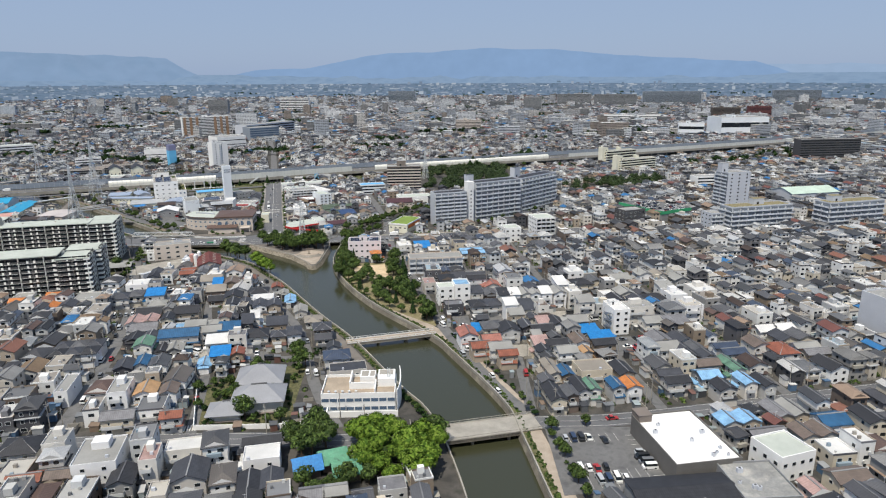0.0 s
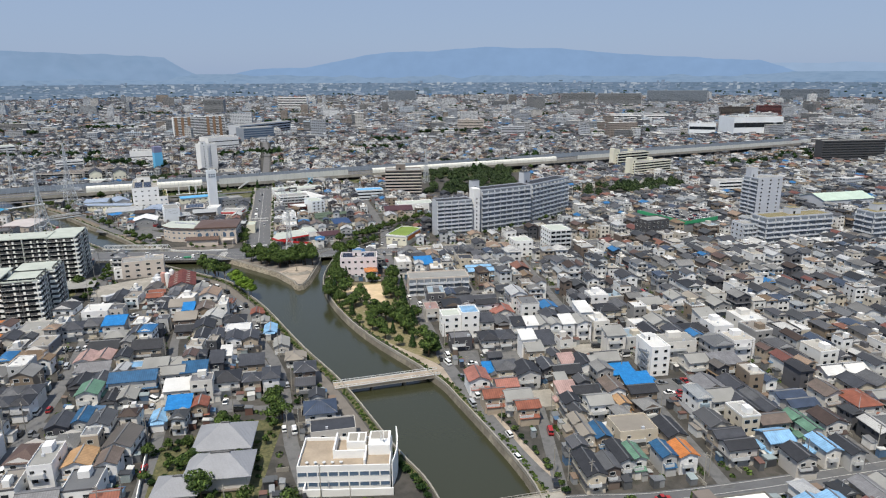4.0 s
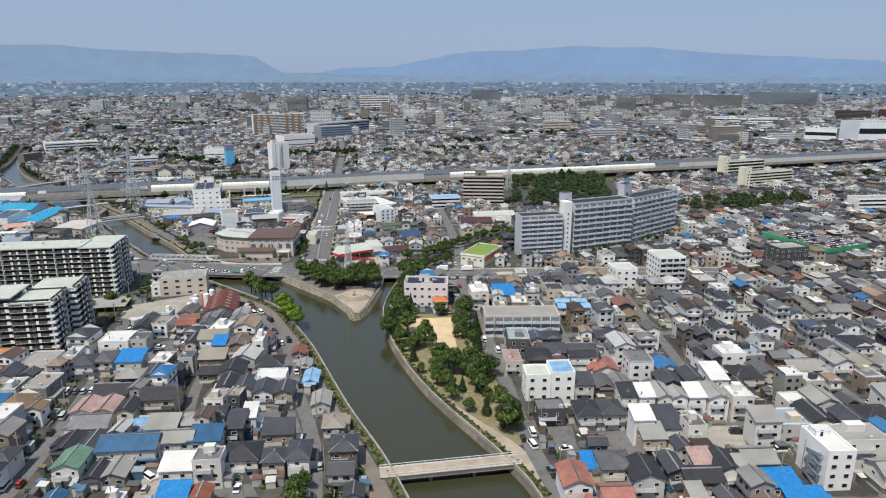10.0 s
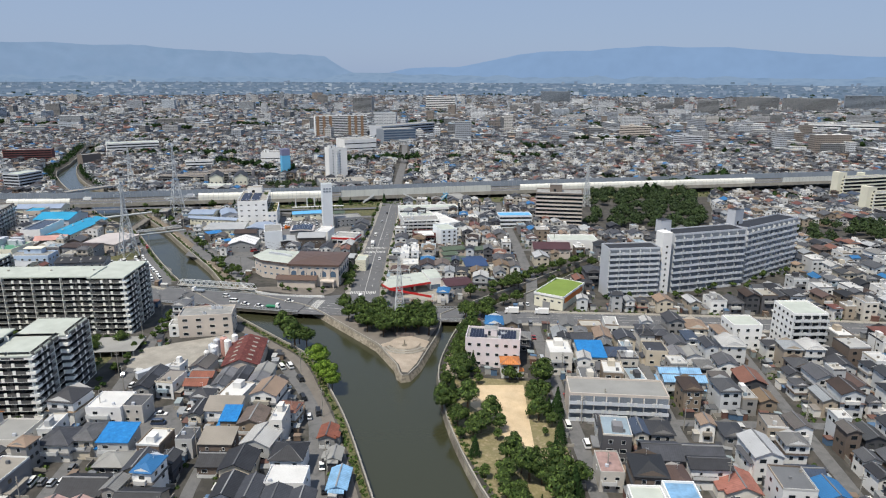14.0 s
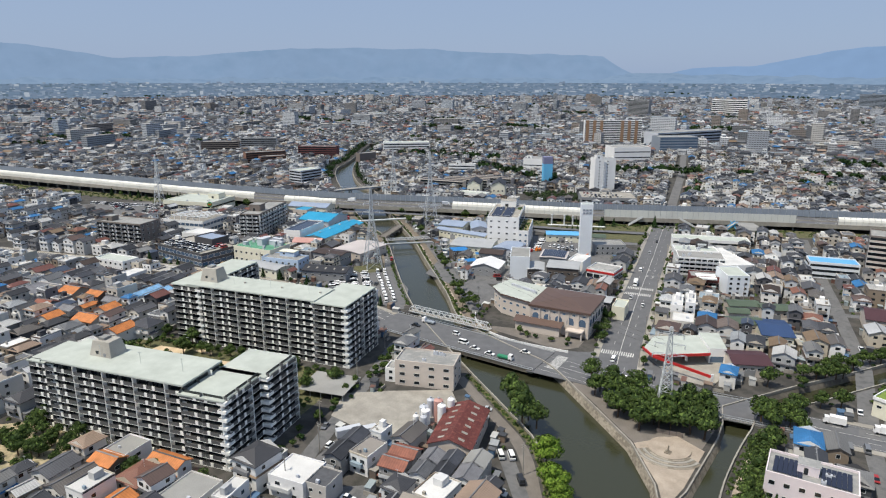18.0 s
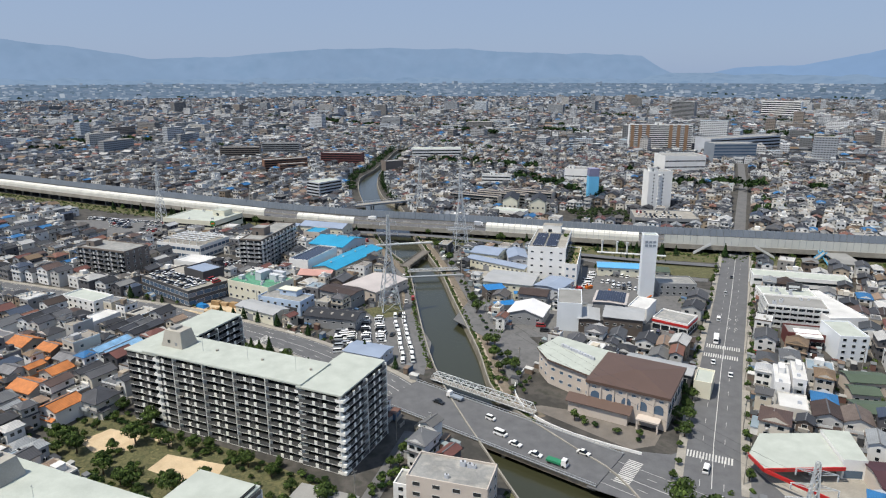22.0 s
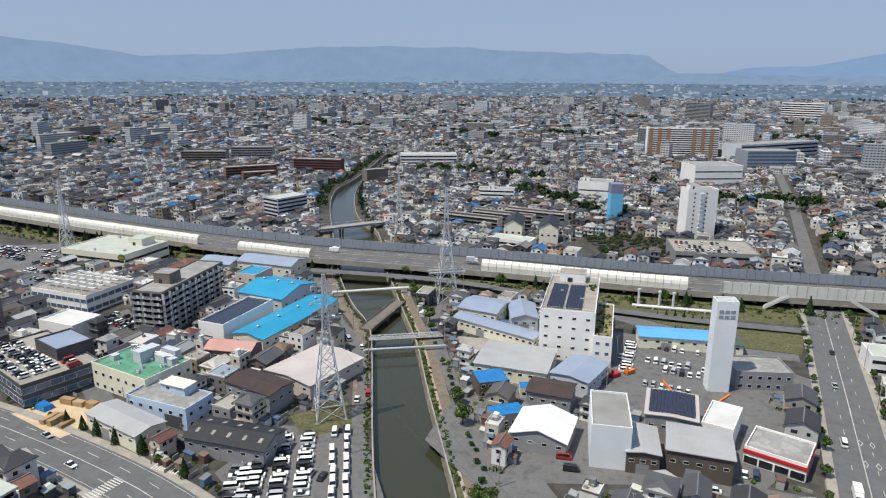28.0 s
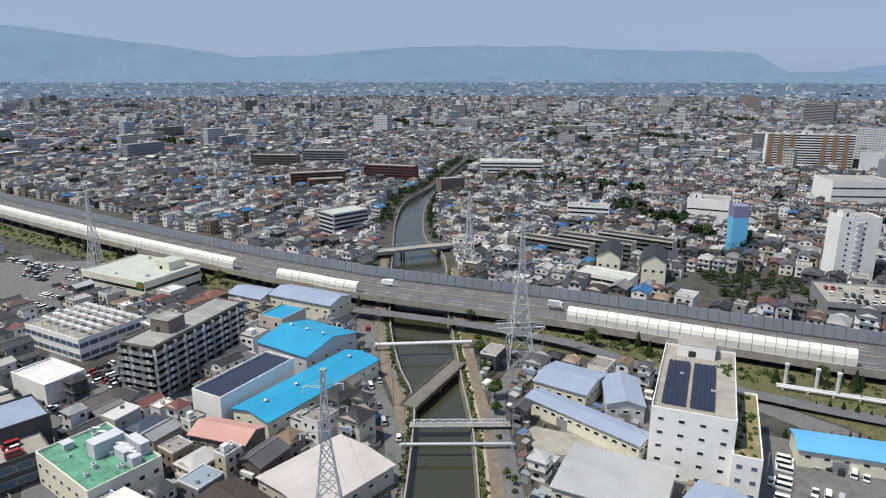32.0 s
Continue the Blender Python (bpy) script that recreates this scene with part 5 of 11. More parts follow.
block("office_block", -56, 652, 4, 34, 20, 26, BROWNW, "brown-grey apartment block with long balconies", "apartment building", ROOFGREY, 9, "fr", 4.2, "balcony", balc="f", hut=(10, 8, 9, 7, 5), rail=BEIGE)
ob = factory = block("factory_block", -267, 594, 24, 21, 46, 20, WHITE, "white five-storey factory with solar panels and planted roof terraces", "factory", CONCRETE, 5, "fr", 5.0, "window", (1.6, 1.0), hut=(4, 38, 11, 7, 4), units=6)
for i in range(2):
    g = Geo()
    for a in range(5):
        for b in range(15):
            x0, y0 = 2.2 + i * 7.2 + a * 1.22, 3 + b * 1.95
            q = [(x0, y0, 20.5), (x0 + 1.15, y0, 20.5), (x0 + 1.15, y0 + 1.85, 20.8), (x0, y0 + 1.85, 20.8)]
            g.solid(q, [(u, v, w_ + 0.06) for u, v, w_ in q])
    part("solar_array", g, SOLAR, ob)
factory_annex = block("factory_annex", -247, 600, 24, 7, 38, 12, WHITE, "white factory annex with roof planting and glazed side", "factory", SOIL, 3, "fr", 4.0, glass=GLASSB, mark=True)
ob = block("sign_tower", -206, 607, 33, 7.2, 5.6, 33, PALEBLUE, "tall plain pale blue-white tower with a sign panel on top", "tower", ROOFPALE)
for k in range(6):
    part("sign_mark", Geo().box(0.9 + (k % 3) * 1.95, -0.12, 27.4 + (k // 3) * 1.9, 2.4 + (k % 3) * 1.95, 0.02, 28.6 + (k // 3) * 1.9), GREYP, ob)
ob = block("cold_store", -217, 539, 28, 11, 21, 13, PALEBLUE, "tall windowless pale blue storage building with a pale flat roof", "warehouse", RFLAT[1])
for s in range(3):
    part("window", window_mesh(1.6, 1.6, GLASS, FRAMEW), None, ob, m=SIDES["r"](11, 21, 6, 2.2 + 3.6 * s))
block("office_building", -185.7, 402.6, 22, 22.3, 12, 9.3, BEIGE, "beige three-storey office by the bridge", "office", ROOFGREY, 3, "fr", 5.5, "window", (2.2, 1.3), units=4)
block("office_annex", -190.4, 402.4, 22, 4.4, 7, 5, WHITE, "white low annex beside the beige office", "office", ROOFGREY, 2, "f", 3.5)
ob = block("clinic", -61, 404, 5, 21, 12, 11.5, PINKISH, "pale pink three-storey building with solar panels by the park", "building", ROOFGREY, 3, "frl", 3.6, hut=(7, 4, 5, 4, 2.5), units=4)
for x0 in (1.5, 12.5):
    g = Geo()
    for a in range(6):
        for b in range(4):
            q = [(x0 + a * 1.15, 1.5 + b * 1.9, 11.8), (x0 + a * 1.15 + 1.05, 1.5 + b * 1.9, 11.8), (x0 + a * 1.15 + 1.05, 3.2 + b * 1.9, 12.2), (x0 + a * 1.15, 3.2 + b * 1.9, 12.2)]
            g.solid(q, [(u, v, w_ + 0.06) for u, v, w_ in q])
    part("solar_array", g, SOLAR, ob)
block("white_apartment", -2.4, 316.2, 10, 8.4, 8.5, 9.3, WHITE, "white three-storey building with a bare roof terrace", "apartment building", ROOFPALE, 3, "fl", 4.2)
block("white_apartment", 6.2, 316.6, 10, 8.0, 10, 10.6, WHITE, "white three-storey building with a pale blue roof", "apartment building", RODD[3], 3, "fr", 4.0)
ob = block("walk_up", 77.4, 275.8, 10, 7.6, 13, 11.6, WHITE, "white four-storey walk-up with an outside steel stair", "apartment building", RFLAT[0], 4, "fr", 3.6, hut=(1.2, 8, 4, 3.5, 1.6))
for k in range(6):
    y0, z0 = (1.5, 7.5) if k % 2 == 0 else (7.5, 1.5), 1.6 * k
    g = Geo().solid([(-1.5, y0[0], z0), (-0.35, y0[0], z0), (-0.35, y0[1], z0 + 1.6), (-1.5, y0[1], z0 + 1.6)], [(-1.5, y0[0], z0 + 0.9), (-0.35, y0[0], z0 + 0.2), (-0.35, y0[1], z0 + 1.8), (-1.5, y0[1], z0 + 2.5)])
    part("stair_flight", g, GREYP, ob)
for y0 in (1.2, 7.8):
    part("stair_post", Geo().box(-1.65, y0 - 0.08, 0, -1.5, y0 + 0.08, 11.2), GREYP, ob)
ob_office = block("riverside_office", -43, 206, 2, 26, 15, 6.5, WHITE, "white two-storey building with decked roof terraces above the river", "office", TIMBER, 2, "fr", 2.8, "ribbon", (2, 1.4), glass=GLASSB, parapet=1.0)
for a in ((9.5, 5, 10.0, 14.4, 9.3), (10.0, 5, 18.5, 5.4, 9.0), (18.5, 1.5, 19.0, 9, 8.2), (13, 9, 18.5, 14.4, 9.3), (19.5, 6.5, 25.7, 14.4, 9.6)):
    part("terrace_wall", Geo().box(a[0], a[1], 6.5, a[2], a[3], a[4]), WHITE, ob_office)
for x0, x1, y0, y1, z in ((13.5, 16.0, 9.6, 13.8, 9.32), (16.6, 18.2, 9.6, 13.8, 9.32), (20, 25, 10, 14, 9.62)):
    part("roof_terrace", Geo().box(x0, y0, z - 0.1, x1, y1, z), CONCRETE, ob_office)
# curved end wall rising to a tip
g = Geo()
prev = None
for k in range(9):
    a = radians(-60 + 12 * k)
    p, top = (26.4 + 1.2 * math.cos(a * 1.5), 0.5 + k * 1.75), 8.0 + 3.0 * (k / 8) ** 2
    if prev:
        (q, t0) = prev
        g.solid([(q[0], q[1], 0), (q[0] + 0.3, q[1], 0), (p[0] + 0.3, p[1], 0), (p[0], p[1], 0)], [(q[0], q[1], t0), (q[0] + 0.3, q[1], t0), (p[0] + 0.3, p[1], top), (p[0], p[1], top)])
    prev = (p, top)
part("curved_wall", g, WHITE, ob_office)
for k in range(5):
    g = Geo().tube((2.5 + k * 2.4, 2.2, 7.2), (2.5 + k * 2.4, 2.2, 7.3), 0.5, n=10).tube((2.5 + k * 2.4, 2.2, 6.5), (2.5 + k * 2.4, 2.2, 7.2), 0.06)
    part("terrace_table", g, FRAMEW, ob_office)
thing("forecourt_wall", Geo().box(2, -3.4, 0, 27, -3.0, 2.2).box(2, -3.0, 0, 2.4, 0, 2.2), WHITE, at(-43, 206, 2), "white garden wall before the riverside office", "wall")
block("green_roof_apartment", 211.5, 465, 15, 53, 14, 20.5, PALEGREY, "grey-white apartment block with balcony rows and an olive roof", "apartment building", SOIL, 6, "fl", 7.0, "balcony", balc="fl", rail=RAILPALE, hut=(24, 7, 9, 6, 4))
block("green_roof_annex", 199, 470, 15, 11, 12, 15, PALEGREY, "lower pale wing of the apartment block with balconies", "apartment building", ROOFGREY, 5, "fl", 4.2, "balcony", balc="f", rail=RAILPALE)
block("green_roof_apartment", 289, 475.6, 16, 52, 14, 21.5, PALEGREY, "grey-white apartment block with balcony rows and an olive roof", "apartment building", SOIL, 6, "fl", 7.0, "balcony", balc="fl", rail=RAILPALE, hut=(8, 6, 9, 6, 4))
block("apartment_tower", 236, 533, 15, 22, 16, 36, PALEGREY, "pale grey apartment tower with dark windows", "apartment building", ROOFGREY, 12, "fl", 7.5, "balcony", balc="l", rail=RAILPALE, hut=(0.4, 9, 6, 6, 7))
block("school", 262, 662, 12, 66, 14, 13, WHITE, "long white school building", "school", ROOFGREY, 4, "f", 4.5, "ribbon", (2, 1.5))
shed("gymnasium", 322, 590, 14, 52, 28, 8, 4, PALEGREY, mat("pale mint sheet roof", "b4c6b8", 0.6, stain=0.15), "pale gymnasium with a green-white curved roof", "x", "hall", 6)
block("dark_apartment", 138, 481.4, 21, 18.6, 13, 15, DARKW, "dark grey apartment block with plain windows", "apartment building", ROOFGREY, 5, "fl", 4.0)
for k, (x, y, w, h) in enumerate(((209, 832, 52, 20), (211, 768, 58, 17))):
    ob = block("pale_apartment", x, y, 30, w, 11, h, CREAM, "pale cream apartment block with stair towers", "apartment building", ROOFGREY, 6, "fl", 4.3, "balcony", balc="f", rail=CREAM, hut=(2, 4, 5, 5, 5))
    part("stair_tower", Geo().box(-5, 2, 0, 0, 9, h + 6), CREAM, ob)
    part("stair_tower", Geo().box(w * 0.6, 11, 0, w * 0.6 + 6, 15, h + 3), CREAM, ob)
block("dark_far_apartment", 484, 883, 8, 90, 14, 29, DARKW, "long dark apartment block", "apartment building", ROOFGREY, 9, "f", 6.6, "ribbon", (2, 1.5))
g = Geo()
for cx, cy in ((-0.5, -0.5), (0.5, -0.5), (0.5, 0.5), (-0.5, 0.5)):
    g.tube((23.5 + cx, 8 + cy, 6.5), (23.5 + cx * 0.6, 8 + cy * 0.6, 13), 0.07)
for k in range(6):
    z = 6.5 + k * 1.08
    g.tube((23, 7.5, z), (24, 7.5, z + 1.08), 0.05).tube((24, 7.5, z), (24, 8.5, z + 1.08), 0.05).tube((24, 8.5, z), (23, 8.5, z + 1.08), 0.05).tube((23, 8.5, z), (23, 7.5, z + 1.08), 0.05)
part("antenna_mast", g, FRAMEW, ob_office)
# green deck of the shopping centre
ob = deck_shop = block("shopping_deck", 176.5, 513, 29, 34, 48, 7, MIDGREY, "low shopping building with a parking roof and bright green edge", "shop", ASPHALT, 0)
for a in ((-0.3, -0.3, 34.3, -0.02), (-0.3, 0, -0.02, 48)):
    part("green_edge", Geo().box(a[0], a[1], 5.6, a[2], a[3], 8.2), mat("green edge paint", "3f9d6e", 0.6, grain=0.05), ob)
# civic hall with brown hipped roof
g = Geo().box(0, 0, 0, 29, 27, 11.5)
ob = thing("civic_hall", g, BEIGE, at(-172, 480.3, 9) @ Matrix.Diagonal((0.93, 0.945, 1, 1)), "beige hall with arched windows and a brown hipped roof", "hall")
g = Geo()
hip(g, 29, 27, 11.2, 1.3, 0.7, thick=1.0)
part("roof", g, ROOFBROWN, ob)
for i in range(5):
    g = Geo()
    ring = [(-1.7, 0), (1.7, 0)] + [(1.7 * math.cos(math.pi * k / 8), 1.6 + 1.7 * math.sin(math.pi * k / 8)) for k in range(9)]
    g.solid([(x, 0.05, z) for x, z in ring], [(x, -0.06, z) for x, z in ring])
    part("arched_window", g, GLASSB, ob, m=SIDES["f"](29, 27, 3 + 5.7 * i, 5.2))
    part("arched_window", g, GLASSB, ob, m=SIDES["r"](29, 27, 3 + 5.2 * i, 5.2))
for s in range(2):
    for i in range(6):
        part("window", window_mesh(1.6, 1.3, GLASSB, FRAMEW), None, ob, m=SIDES["r"](29, 27, 3 + 4.2 * i, 1.0 + s * 2.2 * 0 + s * 8.4))
    for i in range(6):
        if s:
            part("window", window_mesh(1.6, 0.9, GLASSB, FRAMEW), None, ob, m=SIDES["f"](29, 27, 2.5 + 4.8 * i, 9.4))
for i in range(7):
    part("pilaster", Geo().box(i * 4.75 - 0.3 + 0.1, -0.35, 0, i * 4.75 + 0.5, 0.0, 11.2), BEIGE, ob)
g = Geo().box(-6, -3.4, 0, 16, 0, 4.4)
part("porch", g, BEIGE, ob)
g = Geo()
q = [(-7, -4.2, 4.2), (17, -4.2, 4.2), (17, 0, 5.8), (-7, 0, 5.8)]
g.solid(q, [(a, b, c + 0.25) for a, b, c in q])
part("porch_roof", g, ROOFBROWN, ob)
g = Geo().box(19, -4, 3.4, 27, 0, 4.0).box(19.2, -3.8, 0, 19.8, -3.2, 3.4).box(26.2, -3.8, 0, 26.8, -3.2, 3.4)
part("entrance_canopy", g, BEIGE, ob)
g = Geo().prism([(-201, 497), (-193, 490.5), (-173.4, 487.4), (-175.6, 510), (-200, 511)], 0, 9.5, 0, 1)
g.prism([(-202, 496.6), (-193.2, 489.6), (-173.2, 486.6), (-175.4, 511), (-200.8, 512)], 9.5, 10.2, 1, 2)
ob2 = thing("civic_wing", g, [BEIGE, ROOFBROWN, ROOFPALE], None, "beige hall wing with a pale flat roof and air units", "hall")
for i in range(12):
    part("air_unit", Geo().box(-195 + i * 1.35, 503 - i * 0.35, 10.2, -194 + i * 1.35, 504 - i * 0.35, 11.3), PALEGREY, ob2)
for s in range(2):
    for i in range(5):
        t = (i + 0.5) / 5
        part("window", window_mesh(1.8, 1.2, GLASSB, FRAMEW), None, ob2, m=at(-193 + 19.6 * t, 490.5 - 3.1 * t, -9, 2.2 + 3.6 * s))
    for t in (0.25, 0.72):
        part("window", window_mesh(1.8, 1.2, GLASSB, FRAMEW), None, ob2, m=at(-201 + 8 * t, 497 - 6.5 * t, -39, 2.2 + 3.6 * s))
take([(-204, 486), (-186, 468), (-142, 476), (-146, 512), (-200, 512)])
shed("grey_annex", -172, 511, 9, 24, 9, 7.5, 0.9, DARKW, ROOFMETAL, "dark annex with a grey ribbed roof behind the hall", "x", "building", 4.0, win=(1.4, 1.8))
block("white_annex", -147, 514, 11, 6, 12, 6, CREAM, "small cream flat-roofed annex", "building", ROOFPALE)
# works by the river
shed("red_roof_factory", -146, 371, 20, 13, 24, 5.5, 2.4, BEIGE, ROOFRUST, "old works with a rusty dark red roof and skylight strips", "y", "factory", 5, skylights=6)
for i, (x, y, r, h, mt) in enumerate(((-157, 384, 1.5, 7, WHITE), (-160, 387, 1.5, 6, PALEGREY), (-153.5, 388, 1.4, 8, WHITE), (-157, 391, 1.6, 7.5, ROOFPINK), (-161, 392, 1.3, 6, PALEGREY), (-153, 392.5, 1.2, 8.5, WHITE), (-155.5, 381, 1.1, 6.5, PALEGREY), (-159, 381.5, 1.0, 5.5, WHITE))):
    g = Geo().tube((0, 0, 0), (0, 0, h), r, n=16).tube((0, 0, h), (0, 0, h + 0.7), r, n=16, r2=0.3)
    ob = thing("storage_tank", g, mt, at(x, y), "upright cylindrical storage tank in the works yard", "tank", "yard tanks")
    part("hatch", Geo().tube((0, 0, h + 0.6), (0, 0, h + 1.0), 0.35, n=10), STEEL, ob)
# industry north of the bridge, west side
shed("blue_roof_hall", -367, 523, 14, 15.5, 52, 6.2, 1.6, CREAM, ROOFBLUE, "long hall with a bright blue roof and round vents", "y", "warehouse", 5, vents=4)
shed("blue_roof_hall", -404, 551, 14, 25, 27, 8.5, 3.0, PALEGREY, ROOFBLUE, "pale hall with a broad bright blue roof", "x", "warehouse", 6, vents=3)
ob = block("solar_roof_store", -380, 516, 18, 12.5, 33, 10, WHITE, "white windowless store with dark solar panels on its roof", "warehouse", SOLAR)
block("blue_cap_house", -422, 561, 20, 12, 15, 11.5, BEIGE, "beige upright block with a bright blue roof", "building", ROOFBLUE, 3, "f", 5)
shed("slate_roof_hall", -452, 582, 20, 34, 16, 8, 2.0, CREAM, ROOFSLATE, "beige hall with a blue-grey gabled roof", "x", "warehouse", 5)
shed("slate_roof_hall", -470, 570, 20, 20, 14, 7, 1.8, CREAM, ROOFSLATE, "beige hall with a blue-grey gabled roof", "x", "warehouse", 5)
block("brown_apartment", -413, 506, 27, 14, 48, 18.5, BROWNW, "brown-grey seven-storey apartment block with banded balconies", "apartment building", ROOFGREY, 7, "fr", 4.6, "balcony", hut=(2, 12, 8, 8, 4.5), rail=MIDGREY)
block("furniture_store", -545, 528, 20, 46, 34, 10, CREAM, "large cream store with a round green and orange sign", "shop", ROOFPALE, 2, "fr", 6, hut=(30, 20, 10, 10, 4), units=5)
# bank-side works, east
# shops round the junction
ob = shed("green_roof_school", -41, 480, -20, 15, 27, 6.5, 0.5, CREAM, GREENROOF, "cream nursery with a planted green roof and orange side", "y", "nursery", 4, over=0.0)
part("orange_panel", Geo().box(15.0, 2, 3.4, 15.15, 25, 6.0), ORANGEP, ob)
g = Geo()
for a in ((-0.3, -0.3, 15.3, 0.0), (-0.3, 27, 15.3, 27.3), (-0.3, 0, 0.0, 27), (15.0, 0, 15.3, 27)):
    g.box(a[0], a[1], 6.2, a[2], a[3], 7.3)
part("roof_edge", g, WHITE, ob)
block("white_block", 66, 446, 14, 14, 16, 17, WHITE, "white six-storey apartment block with stepped balconies", "apartment building", ROOFPALE, 6, "fl", 3.5, "balcony", balc="f", rail=FRAMEW)
block("white_block", 44, 446, 14, 12, 12, 10, WHITE, "white three-storey block with a pale roof", "building", ROOFPALE, 3, "fl", 3.5)
block("long_terrace", -20, 372, 8, 32, 12, 9, BEIGE, "long three-storey block with a pale roof and balconies", "apartment building", RFLAT[1], 3, "f", 4, "balcony", balc="f", rail=RAILPALE)
# north of the expressway
block("low_white_store", -378, 716, 12, 28, 13, 7.5, WHITE, "low white building with a pale roof", "warehouse", ROOFPALE, 2, "f", 4)
ob = thing("blue_tower", Geo().box(0, 0, 3, 9, 9, 24, 0).box(0, 0, 24, 9, 9, 31, 1).box(0.5, 0.5, 0, 1.5, 1.5, 3, 0).box(7.5, 0.5, 0, 8.5, 1.5, 3, 0).box(0.5, 7.5, 0, 1.5, 8.5, 3, 0).box(7.5, 7.5, 0, 8.5, 8.5, 3, 0),
           [TOWERBLUE, VIOLET], at(-348, 829, 40), "sky blue water tower with a violet top", "tower")
take([(-352, 825), (-335, 825), (-335, 845), (-352, 845)])
podium = block("grey_podium", -273, 757, 29.6, 47, 32, 8, MIDGREY, "long grey two-storey building with rooftop parking", "building", CONCRETE, 2, "f", 4)
for k in range(2):
    shed("gabled_apartment", -378 + 22 * k, 734 + 8 * k, 28, 12, 26, 13, 3.5, CREAM, RTILE[0], "cream gabled apartment house with balconies", "y", "apartment building", 4, win=(1.6, 1.4))
for k in range(3):
    block("terrace_block", -440 + 14 * k, 742 + 22 * k, 12, 46, 9, 11, BEIGE, "brown-beige terrace with dark roof and balconies", "apartment building", RTILE[0], 4, "f", 3.8, "balcony", balc="f")
block("wide_white_hospital", -548, 2248, -5, 98, 16, 44, WHITE, "wide white hospital slab far off", "hospital", ROOFGREY, 8, "f", 12, "ribbon", (2, 3))


def rect(name, x0, y0, x1, y1, deep, h, wall, label, **kw):
    """A block by the two ends of its front."""
    return block(name, x0, y0, math.degrees(math.atan2(y1 - y0, x1 - x0)), math.hypot(x1 - x0, y1 - y0), deep, h, wall, label, **kw)


def rshed(name, x0, y0, x1, y1, deep, h, rise, wall, roof, label, along="x", **kw):
    return shed(name, x0, y0, math.degrees(math.atan2(y1 - y0, x1 - x0)), math.hypot(x1 - x0, y1 - y0), deep, h, rise, wall, roof, label, along, **kw)


# works and shops between the slabs and the expressway
showroom = rect("car_showroom", -421, 449, -376, 450, 26, 8, DARKW, "dark glazed car showroom with rooftop parking", category="shop", roof=CONCRETE, storeys=2, faces="fr", bay=4, style="ribbon", win=(2, 2.2), glass=GLASSB)
rect("white_annex", -440, 478, -421, 484, 14, 7, WHITE, "plain white annex behind the dark showroom", category="shop", roof=RFLAT[0])
rect("showroom_top", -405, 465, -388, 466, 13, 12, DARKW, "dark upper block of the showroom with a pale roof", category="shop", roof=ROOFSLATE, mark=False)
car_store = rect("car_store", -484, 491, -451, 502, 28, 8.5, WHITE, "white car showroom with a glazed front and steel roof frames", category="shop", roof=CONCRETE, storeys=2, faces="fr", bay=4.0, style="ribbon", win=(2, 2.0), glass=GLASSB, units=4)
ob2 = rect("pale_blue_factory", -346, 470, -322, 477, 12, 7, SKYWALL, "pale blue factory with a cream-roofed roof hut", category="factory", roof=ROOFGREY, storeys=2, faces="fr", bay=4)
hut_ = part("roof_hut", Geo().box(8, 7, 7, 18, 12, 9.8), SKYWALL, ob2)
part("hut_roof", Geo().box(7.6, 6.6, 9.8, 18.4, 12.4, 10.1), CREAM, hut_, "cream-yellow metal roof")
part("window", window_mesh(1.6, 1.1, GLASS, FRAMEW), None, hut_, m=at(11, 7, 0, 8.2))
# a flat dark panel paints the shade of an open gateway
part("dark_gateway", Geo().box(16, -0.08, 0, 23, 0.05, 4.2), RECESS_SHADE, ob2)
rshed("pale_pink_hall", -330, 512, -308, 514, 27, 5.5, 1.0, BEIGE, PALEPINK, "wide low hall with a pale pinkish roof by the pylon", "y", windows=5)
rshed("brown_roof_factory", -330, 496, -310, 499, 11, 7.2, 0.8, MIDGREY, RTILE[3], "grey works with a dark brown roof", "x", windows=4)
rshed("plain_roof_store", -347, 458, -322, 461, 10, 5.5, 0.9, CREAM, ROOFMETAL, "timber yard store with a pale metal roof", "x", windows=5)
rshed("dark_roof_workshop", -311, 470, -287, 480, 12, 5.5, 1.6, MIDGREY, RTILE[0], "dark sawtooth-roofed works with small skylights", "x", windows=4, skylights=5)
# bank-side works, east
ob = rshed("solar_workshop", -211, 563, -197, 568, 17, 8.6, 0.5, MIDGREY, PALEPINK, "grey-brown workshop with a pink-grey roof under solar panels", "y", windows=3.5)
g = Geo()
for a in range(12):
    for b in range(8):
        x0, y0 = 0.8 + a * 1.12, 1.2 + b * 1.9
        z0 = 9.1 + 0.5 * (1 - abs(x0 + 0.5 - 7.4) / 7.4)
        g.box(x0, y0, z0, x0 + 1.04, y0 + 1.8, z0 + 0.08)
part("solar_array", g, SOLAR, ob)
rshed("ribbed_workshop", -208, 543, -200, 547, 15, 6.6, 0.5, DEEPBROWN, ROOFMETAL, "brown workshop with a ribbed pale roof", "y", windows=3.5)
rshed("ribbed_workshop", -199, 549, -183, 555, 15, 8, 0.6, DEEPBROWN, ROOFMETAL, "tall brown workshop with a ribbed pale roof", "x", windows=3.5)
rect("white_flat_store", -197, 571, -188, 572, 16, 7, WHITE, "plain white flat-roofed store beside the depot", category="warehouse", roof=RFLAT[0])
rshed("tan_roof_factory", -276, 564, -251, 573, 22, 5.6, 0.9, CREAM, ROOFMETAL, "low works with a wide grey-beige roof", "x", windows=4)
rshed("slate_roof_factory", -311, 596, -271, 597, 8, 5.4, 0.9, CREAM, ROOFSLATE, "long low works with a blue-grey roof beside the white factory", "x", windows=3)
